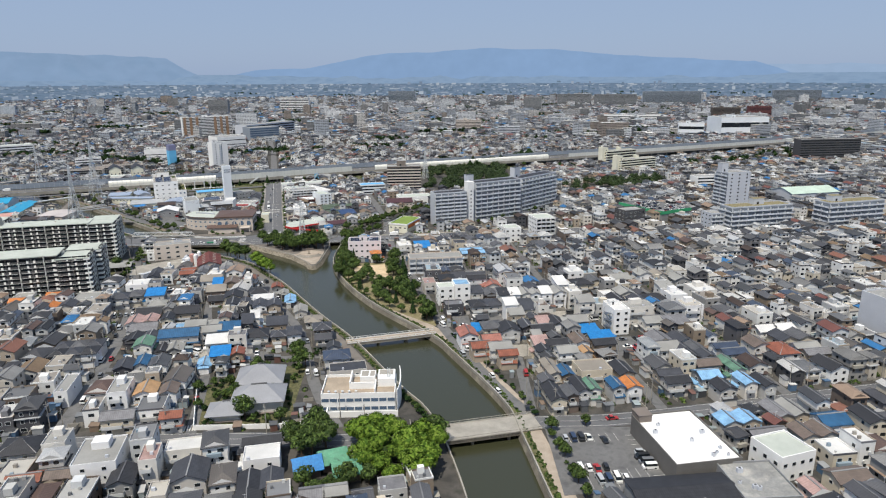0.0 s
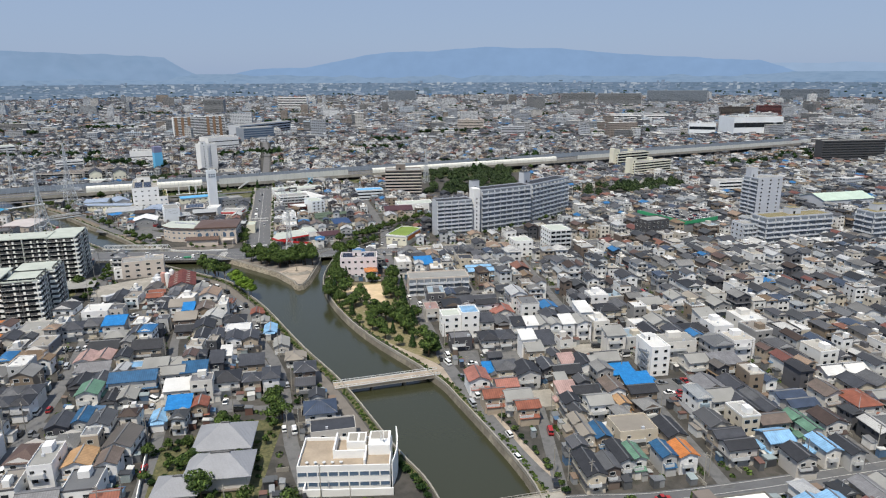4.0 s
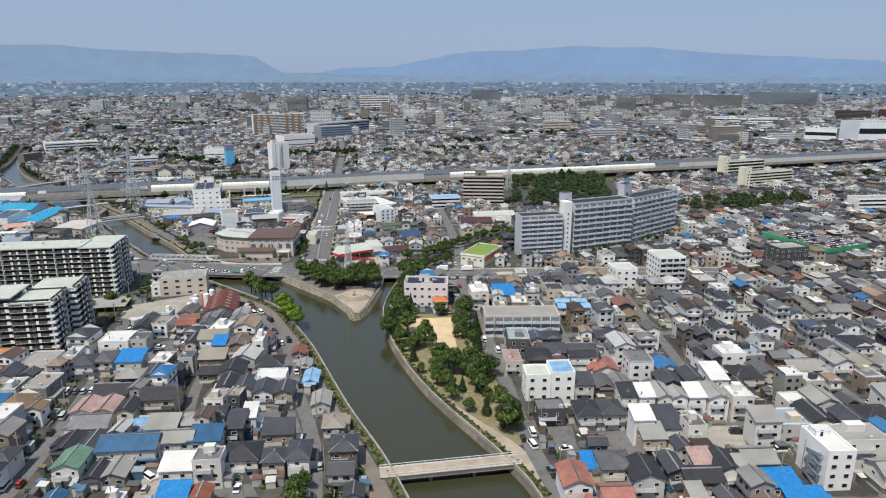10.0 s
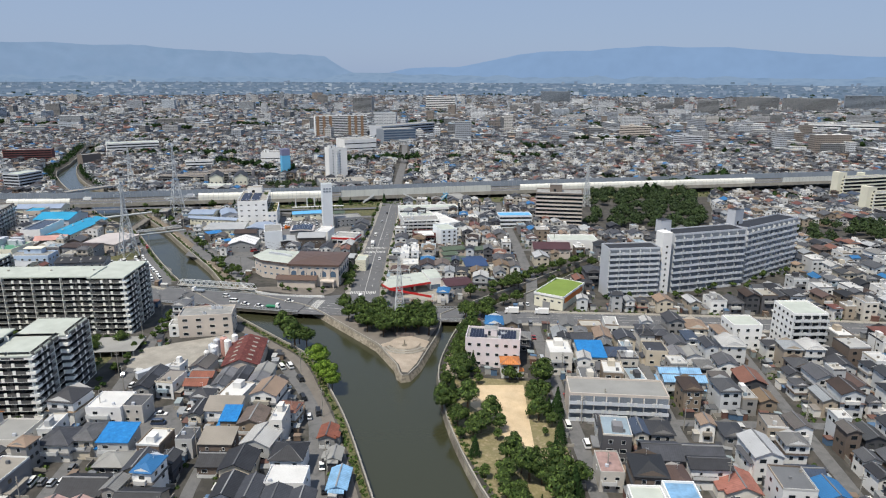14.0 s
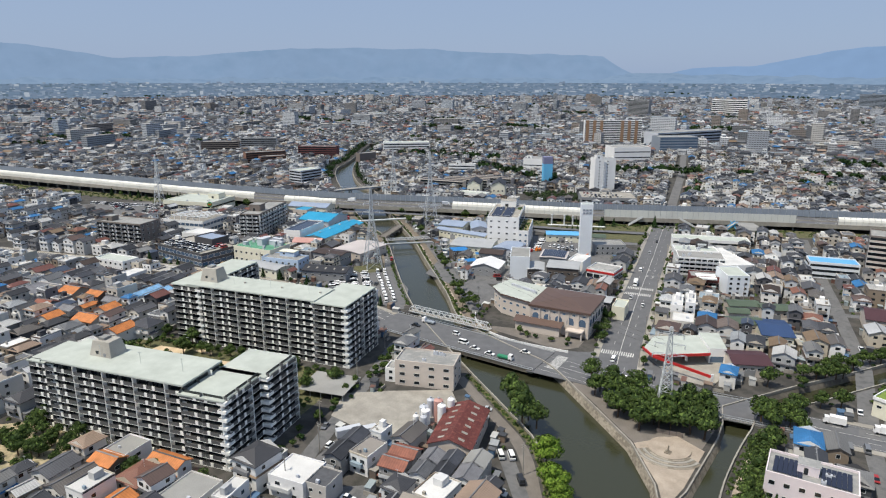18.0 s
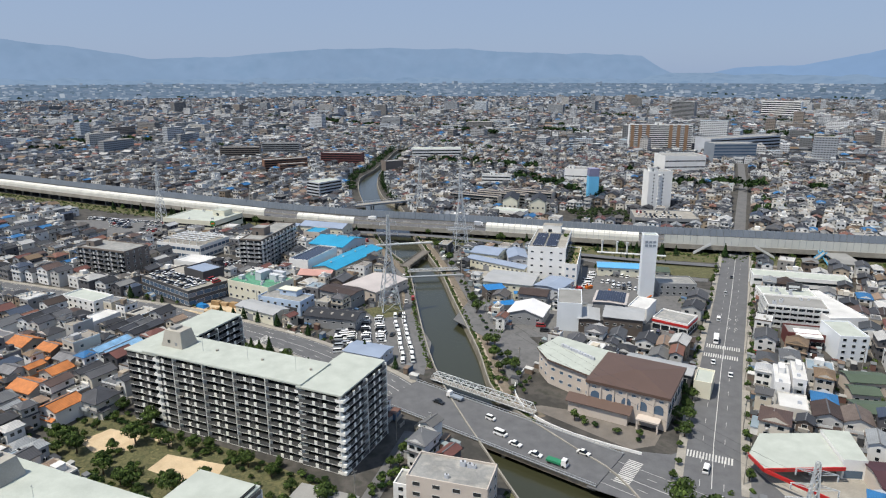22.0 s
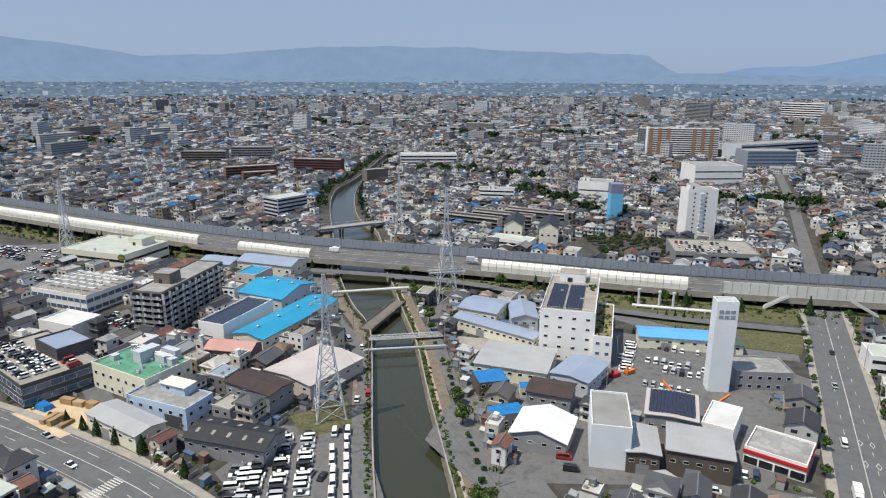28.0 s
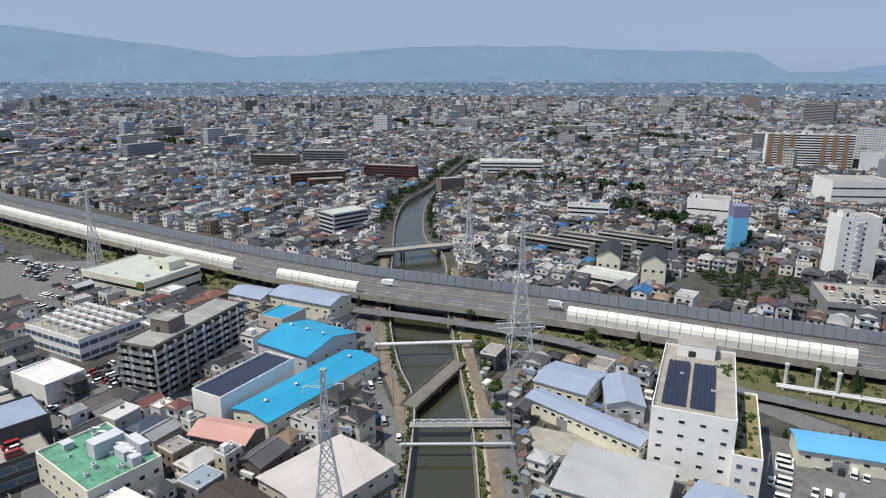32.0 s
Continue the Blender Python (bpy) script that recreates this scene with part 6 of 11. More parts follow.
rshed("slate_roof_factory", -316, 606, -298, 610, 18, 6, 1.6, CREAM, ROOFSLATE, "works with a blue-grey gabled roof", "x", windows=3.5)
rshed("slate_roof_factory", -290, 610, -281, 617, 20, 6, 1.6, PALEGREY, ROOFSLATE, "narrow works with a blue-grey gabled roof", "y", windows=3.5)
rshed("grey_ribbed_hall", -250, 574, -236, 575, 19, 6, 0.9, PALEGREY, ROOFSLATE, "grey ribbed works in front of the white factory", "y", windows=4)
rshed("white_tent_hall", -240, 533, -224, 538, 16, 5, 2.6, MIDGREY, ROOFWHITE, "grey hall with a bright white gabled roof", "y", windows=4)
rect("tarp_house", -264.6, 551.6, -258.0, 560.0, 9.5, 6, DEEPBROWN, "brown two-storey house with a bright blue tarpaulin roof", roof=TARP, storeys=2, faces="fr", bay=3, foot=0.6, parapet=0)
rect("tarp_house", -249.5, 538.6, -243.4, 547.5, 6.5, 4.5, MIDGREY, "low house with a bright blue tarpaulin roof", roof=TARP, storeys=1, faces="fr", bay=3, foot=0.6, parapet=0)
rect("tarp_house", -254.2, 561.2, -250.2, 564.4, 5, 3.6, CREAM, "low cream outbuilding with a bright blue tarpaulin roof", roof=TARP, storeys=1, faces="f", bay=3, foot=0.6, parapet=0)
rshed("rust_roof_factory", -248.5, 556, -235, 560.5, 11, 6.5, 1.4, MIDGREY, RTILE[3], "works with a dark ribbed roof and red-brown lean-to", "x", windows=4)
rshed("blue_edge_store", -240, 628, -215, 642, 11, 5.2, 0.9, CREAM, ROOFBLUE2, "long cream store with a light blue roof", "x", windows=5)
ob = rect("tyre_shop", -184, 569, -168, 569.5, 14, 5, WHITE, "low roadside shop with a red fascia and parked cars", category="shop", roof=ROOFGREY, storeys=1, faces="fr", bay=4, style="ribbon", win=(2, 2.4), base=0.3)
part("red_fascia", Geo().box(-0.2, -0.25, 3.6, 16.2, 0.0, 4.7).box(16.0, -0.2, 3.6, 16.25, 14, 4.7), REDP, ob)
rect("depot_office", -199, 615, -183, 626, 14, 6.5, MIDGREY, "grey two-storey depot office", category="office", roof=ROOFGREY, storeys=2, faces="fr", bay=3)
# broad apartment block far off, its flanks tan
ob = block("tan_apartment", -490, 1242, 32, 92, 14, 40, WHITE, "broad grey-white apartment block with orange-tan bays", "apartment building", ROOFGREY, 14, "f", 6.0, "ribbon", (2, 1.5), hut=(38, 4, 10, 6, 4))
for k in (0, 1, 2, 5, 6, 7):
    part("tan_bay", Geo().box(2 + k * 11.2, -0.4, 0, 7 + k * 11.2, 0.1, 40.5), ORANGEW, ob)
ob = rect("mint_roof_factory", -375, 472, -347, 477, 19, 9, CREAM, "cream factory with a mint green roof crowded with machines", category="factory", roof=MINT, storeys=2, faces="fr", bay=4, units=12)
for a in ((12, 8, 16, 16, 13.2), (3, 5, 5.5, 7.5, 10.8), (18, 12, 23, 15, 11.6), (24.5, 12, 27, 14.5, 11.4), (17, 16, 24, 18.5, 12.4)):
    part("roof_block", Geo().box(a[0], a[1], 9, a[2], a[3], a[4]).box(a[0] - 0.1, a[1] - 0.1, a[4], a[2] + 0.1, a[3] + 0.1, a[4] + 0.15), PALEGREY, ob)
for k in range(7):
    px, py = 4 + k * 3.2, 13.5
    part("duct", Geo().tube((px, py, 9), (px, py, 11.8), 0.5, n=8).tube((px, py, 11.6), (px + 1.6, py + 1.2, 11.6), 0.42, n=8), STEEL, ob)
rshed("pink_roof_house", -361, 507, -345, 516, 10, 6.5, 1.8, BROWNW, ROOFPINK, "brown house with a faded pink roof", "x", windows=3)
rshed("blue_grey_shed", -268, 455.5, -252, 460, 11, 4.5, 0.8, PALEGREY, ROOFSLATE, "low shed with a blue-grey roof beside the van yard", "x", windows=4)
rect("dark_apartment", -479, 441, -445, 452, 18, 16.5, BROWNW, "dark brown six-storey apartment block", category="apartment building", storeys=6, faces="fr", bay=5, style="balcony", balc="f", hut=(3, 4, 6, 6, 3))
rect("white_clinic", -419, 408, -396, 413, 11, 8.5, WHITE, "white low clinic building", storeys=3, faces="fr", bay=4, roof=ROOFPALE)
# shops east of the avenue
ob = thing("sign_board", Geo().box(0, 0, 0, 7, 0.6, 4, 0).box(1, -0.06, 1.4, 6, 0, 2.6, 1).box(2.2, -0.06, 0.5, 4.8, 0, 0.9, 1), [DARKW, FRAMEW], at(-143, 636, 24, 9.5), "dark sign board with pale lettering bars on the hotel roof", "sign")
rect("white_low_terrace", -164, 660, -120, 678, 13, 7, WHITE, "low white row of shops near the expressway", category="shop", roof=ROOFPALE, storeys=2, faces="f", bay=4)
rect("white_store", -40, 585, -10, 592, 16, 7, WHITE, "white store with a pale roof", category="shop", roof=ROOFPALE, storeys=1, faces="f", bay=4)
# round the car park by the first bridge
ob = rect("white_roof_market", 66.5, 163, 87, 166.5, 29, 6.5, CLADDING, "grey-clad supermarket with a bright white flat roof and air units", category="shop", roof=WHITE, units=8)
part("roof_hut", Geo().box(0.4, 24.5, 0, 4.8, 29.4, 8.8).box(0.2, 24.3, 8.8, 5.0, 29.6, 9.0), BROWNW, ob)
rshed("dark_roof_market", 52, 147, 80, 150, 12, 5, 1.0, MIDGREY, RTILE[0], "low building with a large charcoal roof", "x", windows=5)
rect("green_edge_roof", 80, 149, 96, 150, 17, 5.5, MIDGREY, "low building with a weathered grey roof edged in green", roof=ROOFGREY, units=4)
rect("white_square_house", 97, 164, 109, 168, 12, 8, WHITE, "white two-storey square house with a pale roof", category="house", roof=ROOFPALE, storeys=2, faces="fl", bay=3.5)
rect("grey_white_tower", 193, 262, 215, 268, 16, 20, PALEGREY, "plain grey-white tall block", roof=ROOFGREY, storeys=6, faces="r", bay=4)
# temple with hipped grey roofs in its garden
for x, y, w, d, h, rise in ((-76, 219, 15, 13, 5.5, 3.8), (-73, 204, 16, 11, 5.8, 3.2), (-80, 199, 10, 8, 3.8, 2.2)):
    g = Geo().box(0, 0, 0, w, d, h)
    ob = thing("temple_hall", g, HWALL[1], at(x, y, 8), "temple hall with a sweeping pale grey hipped roof", "temple")
    g = Geo()
    hip(g, w, d, h, rise, 1.4)
    part("roof", g, TEMPLETILE, ob)
    g = Geo()
    g.tube((min(w, d) / 2, d / 2, h + rise + 0.3), (w - min(w, d) / 2 + 0.5, d / 2, h + rise + 0.3), 0.3, n=6)
    part("ridge", g, RTILE[2], ob)
    part("veranda", Geo().box(-0.8, -0.8, 0.5, w + 0.8, 0, 0.8), BROWNW, ob)
# carports: a ribbed sheet on posts
def carport(x, y, rot, w, d, h, roof, label):
    root = thing("carport", Geo().solid([(0, 0, h), (w, 0, h), (w, d, h), (0, d, h)], [(0, 0, h + 0.15), (w, 0, h + 0.15), (w, d, h + 0.35), (0, d, h + 0.35)]), roof, at(x, y, rot), label, "carport")
    for i in range(5):
        for yy in (0.4, d - 0.4):
            part("post", Geo().box(w * (0.03 + 0.235 * i) - 0.07, yy - 0.07, 0, w * (0.03 + 0.235 * i) + 0.07, yy + 0.07, h), STEEL, root)
    m = at(x, y, rot)
    take([tuple((m @ Vector((a, b, 0)))[:2]) for a, b in ((-2, -2), (w + 2, -2), (w + 2, d + 2), (-2, d + 2))])


carport(-208, 375, 19, 18, 15, 2.6, RFLAT[1], "pale ribbed carport roof on steel posts")
# filling station with its swept canopy
g = Geo()
ring = [(-119, 479), (-113.5, 473.5), (-96, 488.5), (-105, 504.5), (-119.5, 492.5)]
g.prism(ring, 4.7, 5.3, 0, 1)
root = thing("filling_station", g, [FRAMEW, ROOFPALE], None, "filling station with a red-edged pale canopy", "filling station")
a, b, c = Vector((-113.5, 473.3, 4.9)), Vector((-95.8, 488.3, 4.9)), Vector((-90.5, 471, 3.4))
for p, q in ((a, b), (a, c), (Vector((-119.3, 479, 4.9)), a)):
    up = Vector((0, 0, 0.55))
    d_ = (q - p).cross((0, 0, 1)).normalized() * 0.35
    part("red_fascia", Geo().solid([p - up, q - up, q - up + d_, p - up + d_], [p + up, q + up, q + up + d_, p + up + d_]), REDP, root)
part("mast", Geo().box(-90.9, 470.6, 0, -90.1, 471.4, 4.4), FRAMEW, root)
for x, y in ((-114, 480), (-104, 487), (-113, 489), (-104, 497)):
    part("column", Geo().tube((x, y, 0), (x, y, 4.7), 0.3, n=8), FRAMEW, root)
for x, y in ((-112, 483), (-106, 489)):
    part("fuel_pump", Geo().box(x - 0.5, y - 0.3, 0.1, x + 0.5, y + 0.3, 1.7), REDP, root)
g = Geo().prism([(-105, 505), (-96.6, 490.5), (-91, 494), (-98, 509)], 0, 6.4, 0, 1)
ob = thing("station_shop", g, [WHITE, ROOFPALE], None, "white flat-roofed shop of the filling station", "shop")
part("shop_window", Geo().box(0.6, -0.08, 0.5, 5.6, 0.04, 2.9), GLASSB, ob, m=at(-96.6, 490.5, 32))
take(ring)
take([(-107, 505), (-97, 488), (-89, 493), (-98, 511)])
g = Geo().prism([(-121, 479), (-112, 469), (-90, 469), (-88, 490), (-100, 510), (-119, 496)], 0.0, 0.05 + 0.004 * next_layer())
thing("forecourt", g, CONCRETE, None, "pale concrete forecourt of the filling station", "yard", kind="structure")
take([(-121, 479), (-112, 469), (-90, 469), (-88, 490), (-100, 510), (-119, 496)])
# hotel group, red shop and pale block east of the avenue
rect("white_hotel", -144, 605, -120.5, 614.5, 16, 10, WHITE, "white hotel with balcony rows and a dark sign board", category="hotel", roof=RFLAT[1], storeys=4, faces="fl", bay=3.2, style="balcony", balc="fl", rail=FRAMEW, units=6)
rect("white_hotel_wing", -151, 623, -129, 634, 13, 9, WHITE, "low white hotel wing with roof machines", category="hotel", roof=ROOFPALE, storeys=3, faces="fl", bay=3.2, units=8, mark=False)
ob = rect("red_workshop", -131, 585, -114.5, 592, 11, 6, REDW, "dark red workshop with a white canopy roof", category="shop", roof=ROOFGREY, storeys=1, faces="f", bay=4, style="ribbon", win=(2, 2.2))
part("canopy", Geo().box(3, -3, 5.6, 13, 6, 6.4), WHITE, ob)
rect("pale_blue_building", -82, 643, -58, 650, 13, 9, PALEBLUE, "pale blue three-storey building with a light blue roof", roof=ROOFBLUE2, storeys=3, faces="fl", bay=4)
rect("pale_blue_block", -111.5, 581, -102, 587, 18, 10.5, PALEBLUE, "pale blue four-storey block with outside stairs", roof=ROOFPALE, storeys=4, faces="fr", bay=3.5)
rect("white_hall", -119, 607, -106, 618, 38, 8.5, WHITE, "white flat-roofed hall beside the hotel", category="hall", roof=RFLAT[0])
for x0, y0, x1, y1, d in ((-103, 551, -91, 558, 9), (-89, 554, -77, 561, 9), (-97, 527, -85, 534, 9), (-101, 541, -93, 545, 7)):
    rshed("green_roof_flats", x0, y0, x1, y1, d, 5.2, 1.0, BEIGE, GREENTILE, "two-storey flats with a dark green metal roof", "x", category="apartment building", windows=3)
rshed("blue_roof_flats", -83, 520.5, -71.5, 525, 20, 5.4, 1.2, CREAM, NAVYTILE, "two-storey flats with a navy blue roof", "x", category="apartment building", windows=3)
rshed("maroon_roof_restaurant", -86, 484, -74, 490.5, 13, 5.0, 1.2, BEIGE, MAROONTILE, "restaurant with a maroon roof beside the road", "x", category="restaurant", windows=3)
# station shelter and stairs by the expressway
ob = thing("shelter", Geo().box(0, 0, 5.6, 13, 26, 6.1), RFLAT[1], at(-131, 719, 30), "grey flat shelter roof on tall posts", "shelter")
for x, y in ((1, 1), (12, 1), (1, 25), (12, 25), (1, 13), (12, 13)):
    part("post", Geo().box(x - 0.25, y - 0.25, 0, x + 0.25, y + 0.25, 5.6), CONCRETE, ob)
def stair(name, a, b, w, mats, label):
    a, b = Vector(a), Vector(b)
    root = thing(name, Geo().tube(a, b, 0.3), mats, None, label, "stairs")
    d = (b - a).normalized()
    s = Vector((-d.y, d.x, 0)).normalized() * w / 2
    n = 14
    g = Geo()
    for i in range(n):
        p, q = a.lerp(b, i / n), a.lerp(b, (i + 1) / n)
        g.solid([p - s, q - s, q + s, p + s], [v + Vector((0, 0, 0.25)) for v in (p - s, q - s, q + s, p + s)])
    part("flight", g, CONCRETE, root)
    for k in (-1, 1):
        part("side_panel", Geo().solid([a + s * k, b + s * k, b + s * k * 1.06, a + s * k * 1.06], [v + Vector((0, 0, 1.3)) for v in (a + s * k, b + s * k, b + s * k * 1.06, a + s * k * 1.06)]), mats, root)
stair("stairs", (-213, 711, 0), (-204, 716, 6.5), 2.4, FRAMEW, "white covered stairs up to the expressway crossing")
stair("stairs", (-169, 732, 0), (-180, 727, 6.5), 2.4, FRAMEW, "white covered stairs up to the expressway crossing")
stair("stairs", (-149, 731, 0), (-143, 741, 6.0), 3.0, TOWERBLUE, "sky blue covered stairs beside the shelter")
stair("stairs", (-138, 735, 0), (-146, 743, 6.0), 3.0, TOWERBLUE, "sky blue covered stairs beside the shelter")
for x, y, r, mt, lb in ((-170, 369, 60, PALEGREY, "grey box trailer parked in the works yard"), (-174, 366, 60, PALEGREY, "grey box trailer parked in the works yard")):
    ob = thing("trailer", Geo().box(-4, -1.2, 0.9, 4, 1.2, 3.4), mt, at(x, y, r), lb, "trailer")
    for wx in (-2.5, 2.5):
        for wy in (-1.0, 1.0):
            part("wheel", Geo().tube((wx, wy - 0.15, 0.45), (wx, wy + 0.15, 0.45), 0.45, n=10), TYRE, ob)
# stone facing round the spit
g = Geo()
face = NB[-9:] + PEN
rr = random.Random(2)
lo = strip(face, 2.6)[1]
for k in range(len(face) - 1):
    a, b = Vector((*face[k], 0.15)), Vector((*face[k + 1], 0.15))
    c, d = Vector((*lo[k], -2.75)), Vector((*lo[k + 1], -2.75))
    n = max(1, round((b - a).length / 0.95))
    for i in range(n):
        for j in range(4):
            P = lambda u, v: a.lerp(b, u).lerp(c.lerp(d, u), v)
            u0, u1, v0, v1 = (i + 0.04) / n, (i + 0.96) / n, (j + 0.04) / 4, (j + 0.96) / 4
            up = Vector((0, 0, rr.uniform(0.12, 0.3)))
            q = [P(u0, v1), P(u1, v1), P(u1, v0), P(u0, v0)]
            g.solid([v - Vector((0, 0, 0.3)) for v in q], [v + up for v in q])
thing("stone_revetment", g, STONE, None, "pale stone facing sloping into the water round the spit", "embankment", kind="structure")
take([(-93, 226), (-82, 197), (-52, 197), (-54, 246), (-72, 246)])
g = Geo()
wall_along(g, [(-84, 195), (-53, 196)], 0, 0, 1.8, 0.3)
wall_along(g, [(-84, 195), (-94, 226)], 0, 0, 1.8, 0.3)
thing("garden_wall", g, WHITE, None, "white plastered temple garden wall", "wall")
g = Geo().prism([(-93, 225), (-83, 196.5), (-53, 197), (-56, 245), (-72, 244)], 0.0, 0.06)
thing("garden_ground", g, GRASS, None, "mossy temple garden ground", "garden", kind="structure")
for k, (x, y) in enumerate(((-43, 166), (-36, 170), (-31, 164))):
    g = Geo().box(0, 0, 0, 7, 6, 3.5)
    ob = thing("shrine", g, HWALL[6], at(x, y, 20), "small wooden shrine with a pale green curved roof", "shrine")
    g = Geo()
    gable(g, 7, 6, 3.5, 2.2, 1.0, "x")
    part("roof", g, MINT if k != 0 else TARP, ob)
take([(-48, 158), (-20, 158), (-4, 192), (-50, 192)])
take([(-145, 445), (-100, 410), (-78, 385), (-74, 450)])
take([(-46, 192), (-12, 192), (-10, 226), (-46, 226)])
take([(-204, 460), (-130, 460), (-134, 486), (-142, 512), (-150, 512), (-145, 484), (-176, 476), (-200, 486)])
rshed("maroon_roof_terrace", -49, 566, -27, 570, 18, 6, 2.2, BEIGE, MAROONTILE, "row of houses under a dark maroon roof", "x", category="house", windows=3)
take([(-70, 398), (-66, 386), (-55, 352), (-30, 310), (-4, 284), (4, 292), (-14, 330), (-30, 398)])
take([(-197, 384), (-186, 395), (-165, 412), (-155, 403), (-157, 379), (-166, 370), (-190, 372)])
take([(-297, 469), (-304, 498), (-282, 514), (-250, 492), (-234, 466), (-262, 462)])
take([(-275, 690), (-267, 655), (-240, 655), (-205, 672), (-200, 700), (-240, 700)])
take([(-305, 352), (-192, 356), (-202, 404), (-300, 384)])
take([(-275, 300), (-262, 316), (-236, 322), (-228, 306), (-236, 292), (-250, 290)])
take([(-318, 430), (-314, 442), (-300, 441), (-262, 446), (-256, 442), (-258, 428), (-285, 424)])
take([(-446, 494), (-458, 517), (-428, 520), (-408, 496)])
# white frames over the showroom's roof deck
for k in range(6):
    g = Geo()
    x0 = 3 + k * 5.4
    g.box(x0, 2, 10.8, x0 + 0.3, 26, 11.1).box(x0, 2, 8.5, x0 + 0.3, 2.3, 10.8).box(x0, 25.7, 8.5, x0 + 0.3, 26, 10.8)
    for j in range(5):
        g.box(x0, 5 + j * 4.5, 10.9, x0 + 4.2, 6.6 + j * 4.5, 11.05)
    part("roof_frame", g, FRAMEW, car_store)
# white pipework and valves beside the expressway
g = Geo()
g.tube((-262, 672, 1.2), (-223, 690, 1.2), 0.5, n=10).tube((-263, 674.5, 0.8), (-224, 692.5, 0.8), 0.4, n=10)
root = thing("pipework", g, FRAMEW, None, "white pipes on low supports beside the expressway", "pipe")
for k in range(6):
    x, y = -260 + k * 7, 673 + k * 3.2
    part("support", Geo().box(x - 0.4, y - 1, 0, x + 0.4, y + 3, 0.9), CONCRETE, root)
for x, y in ((-261, 677), (-252, 680), (-246, 682)):
    part("vent_stack", Geo().tube((x, y, 0), (x, y, 7.5), 0.6, n=10).tube((x, y, 7.5), (x, y, 8.4), 0.85, n=10), FRAMEW, root)
take([(-247, 637), (-205, 642), (-180, 600), (-185, 570), (-205, 562), (-230, 587)])
take([(33, 158), (33, 196), (68, 196), (68, 162)])
take([(-640, 500), (-600, 548), (-540, 545), (-540, 490)])
take([(-250, 345), (-190, 360), (-200, 392), (-270, 372)])
take([(-200, 335), (-180, 350), (-205, 432), (-215, 400)])
take([(-30, 640), (-20, 830), (55, 868), (92, 866), (82, 740), (68, 650), (60, 640)])
take([(118, 640), (130, 695), (245, 740), (252, 705), (180, 648)])
take([(-350, 735), (-300, 730), (-280, 775), (-308, 815), (-345, 785)])
take([(-15, 482), (60, 508), (108, 560), (98, 570), (58, 536), (-12, 504)])
take([(-204, 484), (-236, 512), (-230, 530), (-204, 514)])
take([(-268, 632), (-244, 634), (-212, 652), (-205, 672), (-240, 664), (-266, 656)])
take([(-206, 640), (-190, 628), (-160, 640), (-170, 690), (-200, 690)])
# planting on the factory's terraces
rp = random.Random(14)
g = Geo()
for k in range(34):
    t = crown_bits(rp, rp.uniform(0.4, 0.9), 14)
    x, y, z = (rp.uniform(0.8, 6), rp.uniform(1, 36), 12.0)
    n = len(g.v)
    g.v += [(v[0] + x, v[1] + y, v[2] + z) for v in t.v]
    g.f += [tuple(v + n for v in f) for f in t.f]
    g.m += t.m
part("planting", g, LEAF, factory_annex, "green planting on the terrace")
g = Geo()
for k in range(14):
    t = crown_bits(rp, rp.uniform(0.4, 0.8), 14)
    x, y = rp.uniform(15, 20), rp.uniform(28, 36)
    n = len(g.v)
    g.v += [(v[0] + x, v[1] + y, v[2] + 20) for v in t.v]
    g.f += [tuple(v + n for v in f) for f in t.f]
    g.m += t.m
part("planting", g, LEAF, factory, "green planting on the roof")
for a in ((0.3, 0.3, 20.7, 0.36), (0.3, 45.6, 20.7, 45.66), (0.3, 0.3, 0.36, 45.6), (20.6, 0.3, 20.66, 45.6)):
    g = Geo().box(a[0], a[1], 21.5, a[2], a[3], 21.58)
    L = max(a[2] - a[0], a[3] - a[1])
    for i in range(int(L / 2) + 1):
        x, y = a[0] + (a[2] - a[0]) * i * 2 / L, a[1] + (a[3] - a[1]) * i * 2 / L
        g.box(x - 0.03, y - 0.03, 20.5, x + 0.03, y + 0.03, 21.5)
    part("roof_rail", g, FRAMEW, factory)
for k in range(9):
    part("glass_bay", Geo().box(21.0, 3 + k * 4.6, 12.6, 21.12, 6.4 + k * 4.6, 19.2), GLASSB, factory)
# timber yard: sandy ground, sawn stacks, a blue-sheeted pile
g = Geo().prism([(-376, 446), (-348, 450), (-348, 458), (-352, 468), (-374, 462)], 0.0, 0.03 + 0.004 * next_layer())
thing("timber_yard", g, SAND, None, "sandy timber yard beside the pale store", "yard", kind="structure")
take([(-378, 444), (-346, 448), (-346, 460), (-352, 470), (-376, 464)])
WOOD = mat("sawn timber", ["a08560", "8f744f", "ab9270"], 0.85, pick="object", grain=0.2)
for x, y, rot, w, d, h in ((-371, 459, 20, 5, 2, 2.2), (-366, 461, 20, 4, 2.2, 1.8), (-360, 450, 110, 6, 1.8, 1.6), (-357, 451, 110, 6, 1.8, 2.0), (-353, 452.5, 110, 5, 1.6, 1.2), (-361, 463, 15, 4, 2.4, 2.4)):
    root = thing("timber_stack", Geo().box(0, 0, 0.15, w, d, h), WOOD, at(x, y, rot), "stack of sawn timber in the yard", "timber", "timber stacks")
    for i in range(3):
        part("bearer", Geo().box(w * (0.15 + 0.33 * i), -0.1, 0, w * (0.15 + 0.33 * i) + 0.15, d + 0.1, 0.15), BARK, root)
